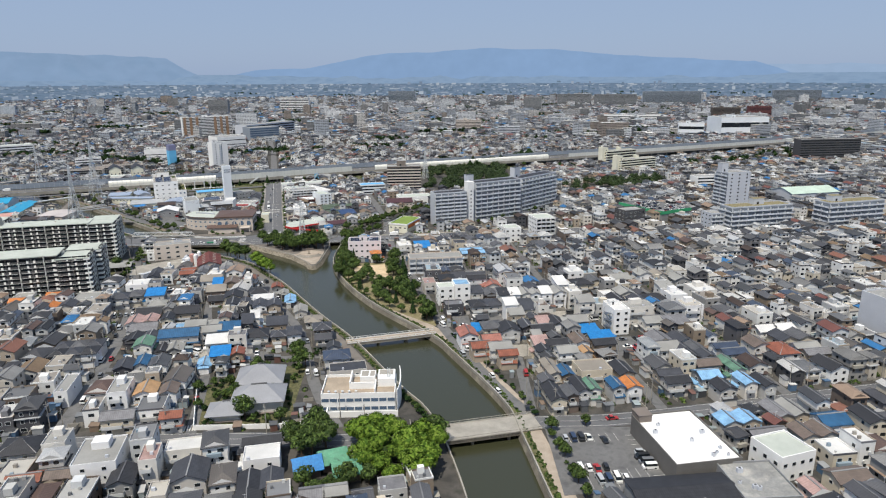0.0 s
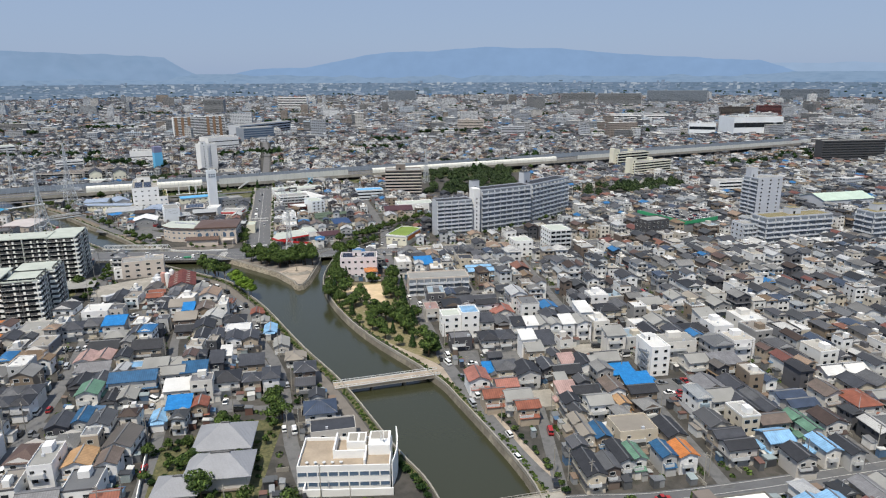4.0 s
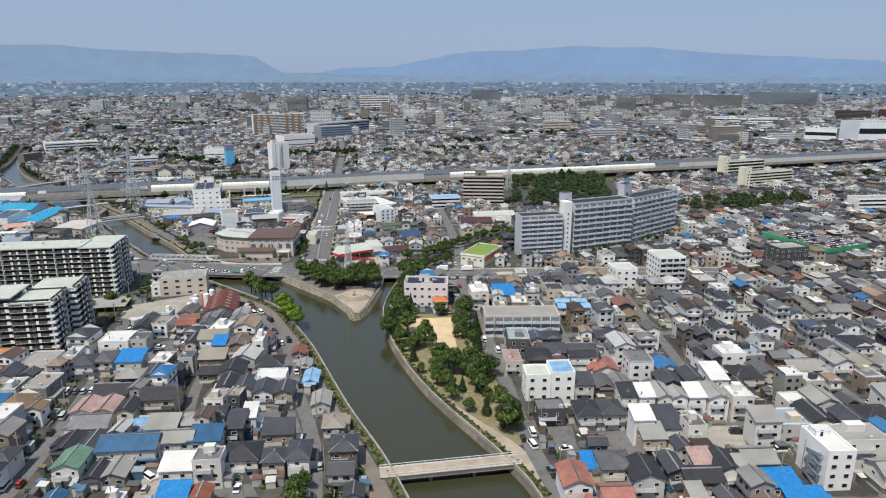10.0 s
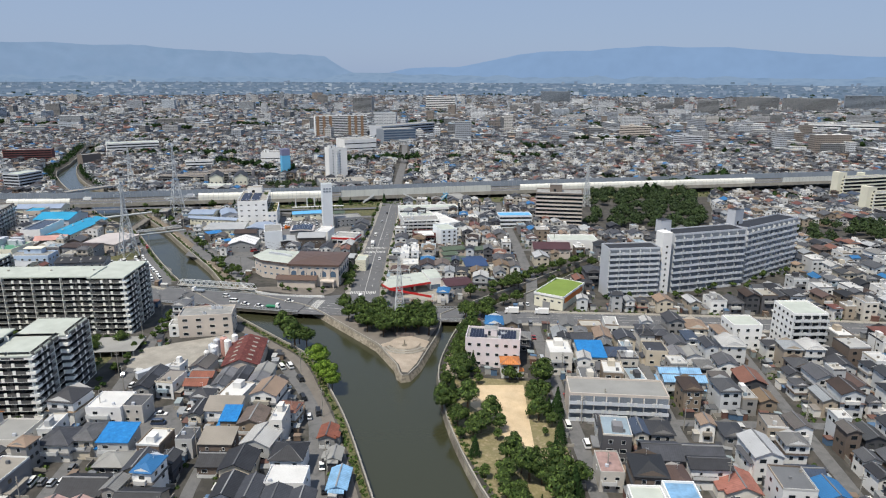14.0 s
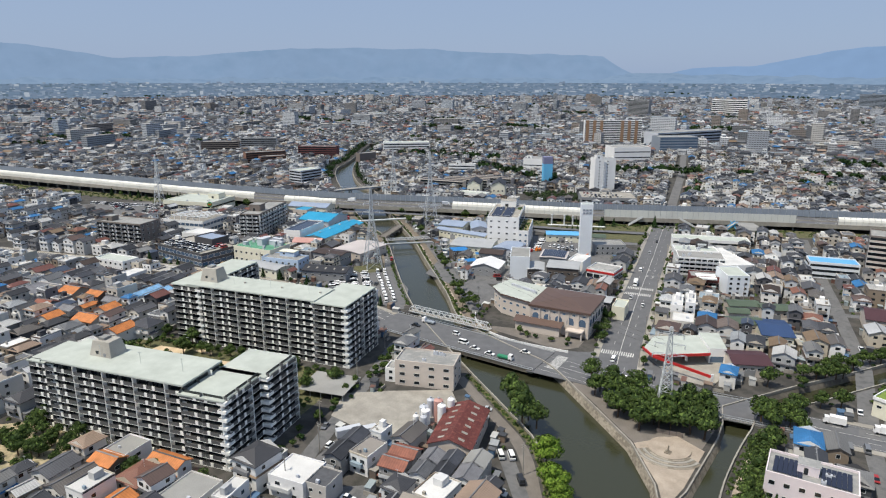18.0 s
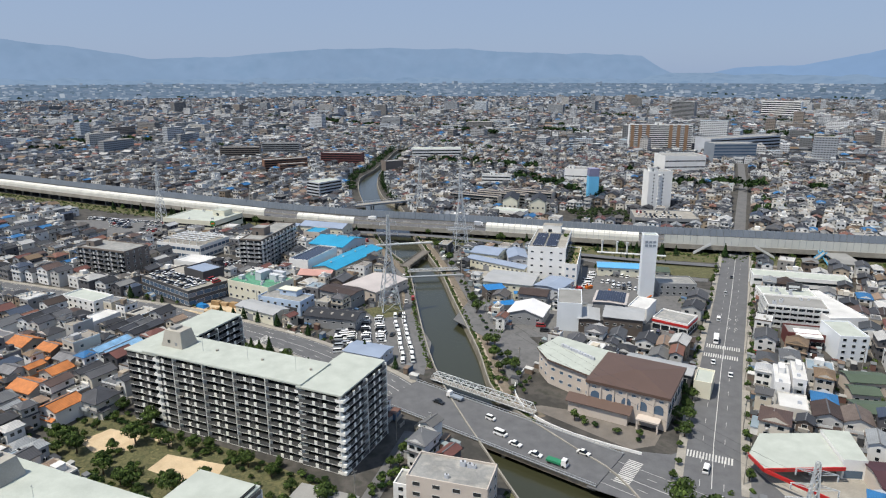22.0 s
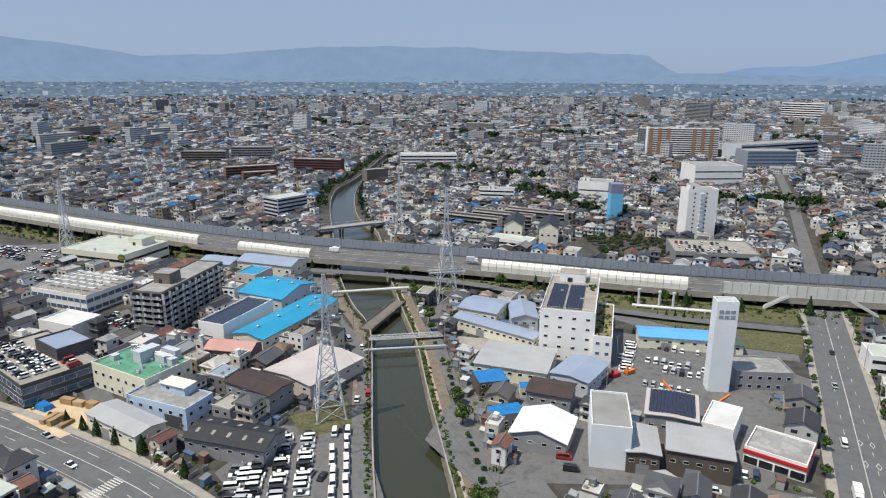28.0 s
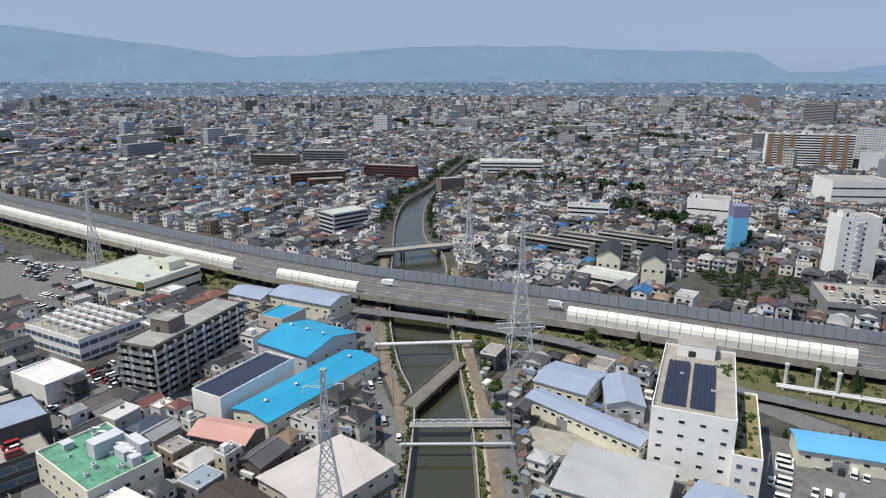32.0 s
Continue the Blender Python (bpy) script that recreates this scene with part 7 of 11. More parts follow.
thing("tarpaulin", Geo().solid([(0, 0, 0), (6, 0, 0), (6, 4, 0), (0, 4, 0)], [(0.6, 0.5, 1.6), (5.2, 0.4, 1.9), (5.4, 3.4, 1.5), (0.5, 3.5, 1.8)]), TARP, at(-374, 452, 12), "pile under a bright blue tarpaulin", "tarpaulin")
# small green-roofed shed beside the blue-roofed store
rshed("green_roof_shed", -213, 643, -205, 647, 10, 4.2, 0.6, CREAM, GREENTILE, "small shed with a green metal roof", "x", windows=4)
g = Geo().prism([(-305, 503), (-291, 497), (-284, 511), (-298, 522)], 0.0, 0.03 + 0.004 * next_layer())
thing("pylon_lawn", g, GRASS, None, "rough grass plot under the pylon", "grass", kind="structure")
take([(-307, 503), (-291, 495), (-282, 511), (-298, 524)])
# blocks along the far canal and beyond the expressway
take([(-236, 524), (-209, 557), (-197, 540), (-224, 513)])
rect("grey_slab", -562, 679, -544, 679, 28, 17, PALEGREY, "pale apartment slab by the far canal", category="apartment building", roof=ROOFPALE, storeys=6, faces="fr", bay=5, style="ribbon", win=(2, 1.4))
rect("red_apartment", -731, 841, -684, 868, 14, 17, REDW, "dark red-brown apartment block with window bands", category="apartment building", roof=ROOFGREY, storeys=6, faces="f", bay=5, style="ribbon", win=(2, 1.4))
rect("brick_apartment", -744, 764, -722, 812, 14, 14, BRICKRED, "faded red-brick apartment block in stepped parts", category="apartment building", roof=ROOFGREY, storeys=5, faces="f", bay=5, style="ribbon", win=(2, 1.4))
rect("brick_apartment", -722, 770, -708, 800, 12, 10, BRICKRED, "lower wing of the brick apartment block", category="apartment building", roof=ROOFGREY, storeys=3, faces="f", bay=5, style="ribbon", win=(2, 1.4))
rect("white_town_hall", -679, 959, -629, 1005, 24, 15, WHITE, "long white public building", category="building", roof=ROOFPALE, storeys=4, faces="fr", bay=5, style="ribbon", win=(2, 1.6), units=4)
rect("brown_bank_block", -620, 846, -612, 868, 12, 14, BROWNW, "plain brown brick block by the far canal", roof=ROOFGREY, storeys=4, faces="r", bay=6)
rect("grey_apartment", -890, 797, -850, 833, 14, 17, BROWNW, "grey-brown flats with balcony bands", category="apartment building", roof=ROOFGREY, storeys=6, faces="f", style="ribbon", win=(2, 1.4))
rect("grey_apartment", -881, 860, -842, 896, 14, 18, MIDGREY, "grey flats with balcony bands", category="apartment building", roof=ROOFGREY, storeys=6, faces="f", style="ribbon", win=(2, 1.4))
rect("white_flat_block", -472, 835, -446, 850, 12, 13, WHITE, "white flats with a stair tower", category="apartment building", roof=ROOFGREY, storeys=4, faces="f", style="ribbon", win=(2, 1.3), hut=(8, 3, 5, 6, 4))
rect("white_flat_block", -414, 904, -387, 914, 22, 17, WHITE, "plain white block with a stair hut", category="building", roof=ROOFGREY, storeys=2, faces="f", style="ribbon", win=(2, 1.0), hut=(3, 8, 6, 6, 3))
rect("pale_factory", -359, 1044, -323, 1077, 34, 21, WHITE, "broad white factory with a grey roof", category="factory", roof=ROOFGREY, storeys=3, faces="f", style="ribbon", win=(2, 1.2))
rect("glass_factory", -349, 1192, -306, 1231, 30, 24, GREYP, "grey-blue glazed factory with a flat roof", category="factory", roof=ROOFGREY, storeys=6, faces="f", style="ribbon", win=(2, 2.2), glass=GLASSB)
rect("glass_factory", -374, 1258, -311, 1385, 30, 24, PALEGREY, "long pale factory with deep bands", category="factory", roof=ROOFGREY, storeys=5, faces="f", style="ribbon", win=(2, 2.2))
# slim white tower with small stair windows
ob = rect("white_tower", -290, 822, -275, 836, 13, 34, WHITE, "tall white apartment tower with small stair windows", category="apartment building", roof=ROOFGREY, hut=(2, 3, 6, 6, 3))
for s_ in range(11):
    for xx in (4.5, 12.5):
        part("window", window_mesh(1.2, 1.2, GLASS, FRAMEW), None, ob, m=SIDES["f"](20.5, 13, xx, 2 + 2.9 * s_))
    part("landing", Geo().box(8.2, -0.9, 1.6 + 2.9 * s_, 10.6, 0, 2.8 + 2.9 * s_), FRAMEW, ob)
# tall slabs far off on the plain
# the dark and brown slabs wear cool greys: haze put into colour
for name, x0, y0, x1, y1, deep, h, st, wall, label in (
        ("grey_estate_slab", 435, 2515, 560, 2500, 14, 46, 14, MIDGREY, "long grey estate slab far off"), ("grey_estate_slab", 570, 2499, 724, 2480, 14, 45, 14, MIDGREY, "long grey estate slab far off"),
        ("grey_estate_slab", 782, 2600, 1000, 2570, 14, 50, 14, GREYP, "long grey estate slab far off"), ("dark_estate_slab", 1300, 2620, 1480, 2600, 14, 46, 14, GREYP, "long dark estate slab far off"),
        ("dark_estate_slab", -230, 2840, -115, 2830, 16, 48, 12, GREYP, "broad dark apartment slab far off"), ("brown_tower_block", 270, 2206, 329, 2200, 16, 44, 14, MIDGREY, "dark grey tower block far off"),
        ("brown_tower_block", -711, 2015, -650, 2009, 16, 46, 14, MIDGREY, "brown-grey tower block far off"), ("blue_white_factory", 520, 1228, 615, 1242, 50, 37, 2, PALEBLUE, "large blue-white works block far off"),
        ("blue_white_factory", 458, 1276, 502, 1262, 30, 24, 2, PALEBLUE, "smaller blue-white works block far off"), ("maroon_block", 842, 1819, 901, 1814, 18, 30, 9, REDW, "dark maroon apartment block far off"),
        ("maroon_block", 735, 1804, 809, 1797, 18, 28, 9, DEEPBROWN, "dark brown apartment block far off"), ("white_roof_depot", 411, 1673, 564, 1660, 60, 16, 3, WHITE, "broad white-roofed depot far off"),
        ("beige_slab", 28, 1391, 81, 1387, 14, 24, 8, BEIGE, "beige apartment slab far off"), ("pale_slab", 106, 1257, 148, 1254, 14, 20, 7, PALEGREY, "pale grey apartment slab far off")):
    rect(name, x0, y0, x1, y1, deep, h, wall, label, category="building", roof=ROOFGREY, storeys=st, faces="f", style="ribbon", win=(2, h / st * 0.45), z=gz(x0, y0), mark=False, hut=((x1 - x0) * 0.3, deep * 0.3, 8, deep * 0.4, 4))
# curved stone steps at the tip of the spit, a small monument and a brown fence
thing("spit_terrace", Geo().prism([(-89.5 + 6.4 * math.cos(radians(a)), 419 + 6.4 * math.sin(radians(a))) for a in range(0, 360, 20)], 0.12, 0.62), PAVING, None, "trodden sandy terrace above the curved steps", "terrace", kind="structure")
steps = thing("curved_steps", Geo().box(-0.05, -0.05, 0.1, 0.05, 0.05, 0.12), STONE, at(-89.5, 419), "curved pale stone steps down to the tip of the spit", "steps")
for k in range(5):
    g, r0, r1, zt = Geo(), 6.5 + 0.9 * k, 7.36 + 0.9 * k, 0.58 - 0.1 * k
    for a in range(215, 345, 10):
        c0, s0, c1, s1 = math.cos(radians(a)), math.sin(radians(a)), math.cos(radians(a + 10)), math.sin(radians(a + 10))
        q = [(r0 * c0, r0 * s0), (r1 * c0, r1 * s0), (r1 * c1, r1 * s1), (r0 * c1, r0 * s1)]
        g.face([(x, y, zt) for x, y in q])
        g.face([(*q[1], 0.0), (*q[2], 0.0), (*q[2], zt), (*q[1], zt)])
    part("step", g, CONCRETE if k % 2 else STONE, steps)
ob = thing("monument", Geo().box(-0.9, -0.9, 0.62, 0.9, 0.9, 0.9).box(-0.5, -0.5, 0.9, 0.5, 0.5, 1.2), STONE, at(-89, 416), "small pale stone monument on the spit", "monument")
part("column", Geo().tube((0, 0, 1.2), (0, 0, 3.0), 0.3, n=8, r2=0.2), STONE, ob)
ob = thing("brown_fence", Geo().box(0, 0, 0, 8, 0.15, 1.5), BROWNW, at(-96, 426.5, 12), "low brown fence below the trees", "fence")
for k in range(5):
    part("post", Geo().box(2 * k - 0.08, -0.1, 0, 2 * k + 0.08, 0.0, 1.65), DARKW, ob)
# the open junction where avenue, bridge and main road meet
g = Geo().prism([(-152, 441), (-118, 445), (-90, 447), (-90, 466), (-104, 469), (-117, 480), (-135, 482), (-139, 472), (-152, 465)], 0.0, 0.19)
thing("junction", g, ROADTOP, None, "open asphalt junction between the bridge and the avenue", "road", kind="structure")
g = Geo().prism([(-133, 442), (-122, 434.2), (-100, 416.6), (-87, 400), (-82, 394), (-81, 440), (-92, 447), (-132, 446)], 0.0, 0.02)
thing("spit_ground", g, BRICKPATH, None, "dry trodden ground under the trees of the spit", "ground", kind="structure")
g = Geo().prism([(-190, 470), (-150, 467), (-145, 474), (-146, 482), (-172, 479), (-186, 474)], 0.0, 0.025)
thing("hall_forecourt", g, BRICKPATH, None, "grey paved forecourt before the hall", "paving", kind="structure")
g = Geo().prism([(-274, 301), (-262, 315.5), (-236.5, 321), (-229, 306), (-236.5, 293), (-250, 291)], 0.0, 0.03)
thing("garden_ground", g, GARDENSAND, None, "pale sandy ground of the planted garden", "ground", kind="structure")
g = Geo().prism([(-316, 431), (-313, 441), (-300, 440), (-263, 444), (-258, 441), (-259, 429), (-285, 425)], 0.0, 0.03)
thing("courtyard_ground", g, ASPHALT, None, "paved courtyard with hedges behind the apartment slab", "ground", kind="structure")


# ---- the town: rows of houses on every free plot ----
rng = np.random.default_rng(11)
PATH = [(-0.7, 11), (-2.7, 70), (-5, 108), (-14, 158), (-27, 207), (-51, 248), (-93, 306), (-115, 338), (-147, 387), (-191, 447)]


def free(x, y, w, d, rot):
    c, s = math.cos(rot), math.sin(rot)
    for a in (-0.5, 0, 0.5):
        for b in (-0.5, 0, 0.5):
            px, py = x + a * w * c - b * d * s, y + a * w * s + b * d * c
            i, j = int((px - GX0) / 2), int((py - GY0) / 2)
            if 0 <= i < GN and 0 <= j < GM and taken[j, i]:
                return False
    return True


ROOFM = dict(charcoal=RTILE[0], slate=RTILE[1], grey=RTILE[2], brown=RTILE[3], ash=RTILE[4], taupe=RTILE[5], pinkred=PINKRED, redbrown=RODD[0], orange=RODD[1], blue=RODD[2], paleblue=RODD[3],
             green=RODD[4], navy=RODD[5], pinkgrey=RODD[6], white=RFLAT[0], lightgrey=RFLAT[1], warm=RFLAT[2], cream=RFLAT[3], tan=RODD[7], tarp=TARP)
# small car parks and open plots between the houses
LOTS = {"white_house_lot": [(4, 301.0), (12.4, 301.3), (13.3, 286.5), (6, 286.0)], "row_house_lot": [(18.5, 297.8), (30, 301.5), (30.8, 288.5), (20, 288.5)],
        "sand_lot": [(53.5, 306.5), (65, 308.2), (64, 294.5), (51, 291.5)], "walkup_lot": [(76, 273.0), (97.5, 275.5), (88.5, 253.2), (73, 253.0)],
        "yard_lot": [(30.4, 264.5), (38.2, 266.0), (37.8, 250), (30.6, 254)], "peninsula_lot": [(-160.5, 343.0), (-151.5, 351.0), (-137.5, 337), (-136, 329), (-148, 326)],
        "lane_lot": [(-90.9, 296.8), (-79.0, 299.6), (-71.6, 286.4), (-85.6, 284.8)], "forecourt": [(-87.5, 258.6), (-76.6, 259.2), (-71.6, 252.2), (-84.6, 250.1)],
        "apartment_lot": [(-438, 496.5), (-444, 517), (-426, 513.4), (-418, 498.0)], "flats_forecourt": [(-400.1, 511.1), (-401.4, 525.5), (-391.4, 524), (-388.7, 510.3)],
        "works_deck": [(-306, 590), (-276, 603), (-272, 601), (-293, 578.7)], "bank_yard": [(-418, 607), (-405.5, 607), (-387, 594), (-396.5, 590)],
        "house_drive": [(-108.6, 260.4), (-103.0, 262.0), (-99.4, 249.0), (-105.4, 248.4)]}
_h = random.Random(3)
HWALLS = [HWALL[k] for k in (0, 0, 0, 1, 1, 9, 9, 3, 3, 2, 4, 5, 6, 7, 8)]


def claim(x, y, rot, w, d):
    m = at(x, y, rot)
    take([tuple((m @ Vector((a * w / 2, b * d / 2, 0)))[:2]) for a, b in ((-1, -1), (1, -1), (1, 1), (-1, 1))])


def plot(x, y, rot, w, d, st, roof, colour, sure=False):
    """A house that stands at a known place."""
    if not sure and taken[int((y - GY0) / 2), int((x - GX0) / 2)] and not free(x, y, w * 0.5, d * 0.5, radians(rot)):
        return
    long = max(w, d)
    if long > 11.5 and roof in ("gable", "hip") and colour not in ("blue", "orange"):
        # a terrace: two or three dwellings under neighbouring roofs
        n = 2 if long < 18 else 3
        others = {"charcoal": "slate", "slate": "grey", "grey": "ash", "ash": "lightgrey", "brown": "taupe"}
        for i in range(n):
            off = (i + 0.5) / n - 0.5
            m = at(x, y, rot) @ Vector((off * w, 0, 0) if w >= d else (0, off * d, 0))
            plot(m.x, m.y, rot, round(w / n - 0.2, 1) if w >= d else w, d if w >= d else round(d / n - 0.2, 1), st, roof, others.get(colour, colour) if i == 1 else colour, sure)
        return
    if colour == "tarp" and roof == "flat":
        roof = "mono"
    form = ("own", w, d, min(st, 3), roof)
    wall = _h.choice(HWALL[:2] if colour == "white" or st == 3 else HWALLS)
    house(x, y, rot, form, ROOFM[colour], wall)
    claim(x, y, rot, w + 0.6, d + 0.6)


# the peninsula and the blocks across the water
for ring_ in LOTS.values():
    take(ring_)
plot(-165.8, 316.6, 12, 9.0, 9.5, 2, "hip", "slate", True)
plot(-159.5, 320.7, 12, 6.5, 9.5, 2, "hip", "grey", True)
plot(-149.6, 320.8, 12, 9.0, 8.0, 2, "flat", "tarp", True)
plot(-166.6, 338.5, 12, 11.5, 11.0, 2, "flat", "white", True)
plot(-157.9, 340.2, 12, 6.5, 8.0, 2, "flat", "grey", True)
plot(-145.8, 313.6, 12, 8.0, 7.5, 1, "hip", "lightgrey", True)
plot(-134.3, 310.3, 12, 6.0, 9.0, 2, "gable", "slate", True)
plot(-144.4, 301.3, 12, 11.5, 9.5, 1, "gable", "charcoal", True)
plot(-123.5, 295.5, 12, 11.0, 9.5, 2, "gable", "charcoal", True)
plot(-129.1, 286.4, 12, 5.0, 8.0, 2, "gable", "charcoal", True)
plot(-143.0, 290.0, 12, 13.5, 9.5, 1, "gable", "pinkgrey", True)
plot(-137.7, 280.6, 12, 11.0, 9.5, 1, "gable", "ash", True)
plot(-133.4, 268.6, 12, 13.0, 9.5, 1, "gable", "charcoal", True)
plot(-115.9, 266.6, 12, 16.0, 9.5, 2, "gable", "blue", True)
plot(-122.0, 281.8, 12, 10.0, 6.5, 1, "flat", "paleblue", True)
plot(-114.8, 281.6, 12, 9.0, 6.5, 1, "mono", "lightgrey", True)
plot(-127.0, 256.1, 12, 7.0, 9.0, 2, "gable", "green", True)
plot(-119.5, 255.9, 12, 5.0, 8.5, 1, "gable", "charcoal", True)
plot(-114.7, 257.8, 12, 6.5, 9.0, 1, "gable", "lightgrey", True)
plot(-103.9, 271.3, 12, 9.0, 7.5, 2, "gable", "lightgrey", True)
plot(-95.9, 272.3, 12, 9.0, 6.5, 2, "mono", "blue", True)
plot(-88.0, 258.7, 12, 7.5, 6.5, 3, "flat", "ash", True)
plot(-96.5, 257.6, 12, 8.5, 6.5, 2, "mono", "white", True)
plot(-90.9, 244.8, 12, 7.5, 6.5, 2, "flat", "tarp", True)
plot(-84.4, 246.1, 12, 5.0, 6.0, 2, "gable", "redbrown", True)
plot(-96.5, 241.8, 12, 5.0, 7.5, 1, "gable", "paleblue", True)
plot(-81.8, 266.0, 12, 9.5, 9.5, 2, "hip", "charcoal", True)
plot(-72.2, 265.3, 12, 6.0, 7.0, 2, "hip", "slate", True)
plot(-66.2, 268.8, 12, 6.0, 9.5, 2, "hip", "slate", True)
plot(-76.0, 278.5, 12, 9.0, 6.5, 2, "mono", "slate", True)
plot(-90.4, 281.2, 12, 5.0, 8.5, 2, "mono", "slate", True)
plot(-99.3, 286.8, 12, 5.0, 6.0, 2, "hip", "slate", True)
plot(-88.5, 287.0, 12, 4.0, 6.5, 2, "mono", "white", True)
plot(-106.8, 286.6, 12, 7.5, 6.5, 1, "hip", "lightgrey", True)
plot(-90.8, 304.0, 12, 6.5, 8.5, 2, "gable", "slate", True)
plot(-83.8, 304.4, 12, 6.0, 8.5, 2, "gable", "slate", True)
plot(-92.0, 313.7, 12, 10.5, 8.0, 2, "flat", "white", True)
plot(-96.7, 324.8, 12, 9.0, 9.0, 2, "hip", "charcoal", True)
plot(-117.4, 320.2, 12, 8.5, 7.5, 1, "gable", "charcoal", True)
plot(-108.0, 317.2, 12, 8.5, 9.5, 2, "gable", "charcoal", True)
plot(-104.8, 305.8, 12, 6.0, 9.5, 2, "gable", "charcoal", True)
plot(-98.6, 306.2, 12, 5.5, 9.5, 2, "gable", "slate", True)
plot(-119.9, 326.1, 12, 9.5, 6.5, 2, "mono", "warm", True)
plot(-128.6, 343.8, 12, 11.0, 6.5, 2, "mono", "warm", True)
plot(-123.2, 338.8, 12, 5.0, 6.5, 2, "flat", "tarp", True)
plot(-116.0, 340.2, 12, 7.5, 9.5, 2, "gable", "taupe", True)
plot(-106.6, 338.9, 12, 4.0, 10.0, 3, "flat", "white", True)
plot(-129.9, 325.8, 12, 5.0, 7.0, 2, "flat", "grey", True)
plot(-135.8, 340.9, 12, 4.0, 9.0, 2, "gable", "charcoal", True)
plot(-91.8, 341.4, 12, 5.0, 7.0, 1, "gable", "redbrown", True)
plot(-85.3, 330.4, 12, 4.0, 6.0, 1, "gable", "lightgrey", True)
plot(-79.5, 319.4, 12, 5.0, 9.5, 1, "gable", "paleblue", True)
plot(-70.8, 303.7, 12, 6.0, 9.0, 1, "gable", "lightgrey", True)
plot(-62.5, 290.4, 12, 6.5, 8.5, 1, "hip", "warm", True)
plot(-54.6, 273.9, 12, 7.5, 9.0, 2, "hip", "slate", True)
plot(5.1, 303.6, 10, 9.0, 7.0, 2, "flat", "ash", True)
plot(20.6, 304.1, 10, 15.0, 9.5, 2, "hip", "charcoal", True)
plot(30.0, 310.2, 10, 5.0, 6.5, 3, "mono", "charcoal", True)
plot(35.7, 310.6, 10, 5.0, 6.5, 3, "mono", "white", True)
plot(41.3, 312.7, 10, 5.0, 9.5, 3, "gable", "lightgrey", True)
plot(46.1, 311.6, 10, 5.0, 6.5, 3, "gable", "lightgrey", True)
plot(51.7, 312.6, 10, 5.5, 7.0, 3, "mono", "white", True)
plot(58.2, 314.2, 10, 6.5, 9.5, 3, "gable", "lightgrey", True)
plot(66.2, 314.8, 10, 7.0, 8.0, 3, "flat", "white", True)
plot(32.3, 295.5, 10, 6.0, 6.5, 3, "mono", "white", True)
plot(40.2, 299.1, 10, 8.0, 11.5, 2, "mono", "slate", True)
plot(34.5, 290.1, 10, 7.0, 6.5, 2, "mono", "lightgrey", True)
plot(47.1, 293.6, 10, 5.5, 6.5, 3, "flat", "taupe", True)
plot(69.0, 299.2, 10, 8.0, 6.5, 3, "mono", "lightgrey", True)
plot(92.2, 292.6, 10, 14.0, 9.0, 3, "flat", "lightgrey", True)
plot(84.6, 318.0, 10, 7.0, 7.5, 2, "flat", "white", True)
plot(87.2, 308.9, 10, 7.5, 11.5, 2, "gable", "charcoal", True)
plot(94.1, 320.5, 10, 8.5, 9.5, 2, "gable", "lightgrey", True)
plot(97.5, 307.8, 10, 8.0, 9.5, 2, "gable", "slate", True)
plot(106.9, 311.7, 10, 11.0, 9.5, 2, "hip", "charcoal", True)
plot(114.9, 319.0, 10, 8.0, 9.0, 3, "mono", "lightgrey", True)
plot(116.4, 310.4, 10, 9.0, 11.0, 3, "flat", "white", True)
plot(132.6, 318.1, 10, 11.0, 13.0, 3, "flat", "white", True)
plot(118.3, 294.3, 10, 9.5, 9.5, 3, "flat", "cream", True)
plot(106.2, 277.6, 10, 11.0, 7.0, 2, "mono", "ash", True)
plot(95.8, 280.2, 10, 9.0, 8.5, 2, "gable", "lightgrey", True)
plot(65.4, 274.8, 10, 9.0, 6.0, 1, "flat", "tarp", True)
plot(69.4, 266.9, 10, 10.5, 6.0, 1, "flat", "tarp", True)
plot(61.2, 282.0, 10, 9.0, 8.5, 2, "gable", "lightgrey", True)
plot(51.2, 277.4, 10, 8.0, 9.5, 2, "gable", "charcoal", True)
plot(56.5, 275.7, 10, 4.5, 6.5, 2, "mono", "lightgrey", True)
plot(43.7, 270.6, 10, 10.0, 7.5, 2, "gable", "charcoal", True)
plot(45.5, 277.8, 10, 5.5, 6.5, 2, "mono", "pinkgrey", True)
plot(29.0, 271.0, 10, 8.5, 9.5, 2, "gable", "charcoal", True)
plot(37.2, 275.1, 10, 5.0, 9.0, 2, "gable", "slate", True)
plot(21.8, 274.7, 10, 8.5, 8.5, 2, "hip", "grey", True)
plot(15.9, 276.7, 10, 5.0, 6.0, 1, "flat", "tarp", True)
plot(10.4, 266.1, 10, 7.5, 9.5, 2, "gable", "pinkred", True)
plot(20.3, 259.9, 10, 7.5, 7.0, 2, "gable", "pinkred", True)
plot(15.3, 252.1, 10, 7.5, 7.0, 2, "gable", "redbrown", True)
plot(23.3, 250.7, 10, 9.0, 8.5, 2, "gable", "lightgrey", True)
plot(25.9, 244.2, 10, 7.5, 6.0, 2, "gable", "redbrown", True)
plot(40.5, 260.9, 10, 4.0, 6.5, 2, "mono", "lightgrey", True)
plot(40.9, 254.2, 10, 6.5, 6.5, 2, "mono", "pinkgrey", True)
plot(47.5, 254.5, 10, 9.0, 6.0, 2, "gable", "charcoal", True)
plot(41.2, 247.3, 10, 5.5, 6.0, 2, "gable", "charcoal", True)
plot(50.4, 247.1, 10, 8.0, 7.5, 2, "gable", "lightgrey", True)
plot(57.8, 257.7, 10, 6.5, 9.5, 2, "gable", "taupe", True)
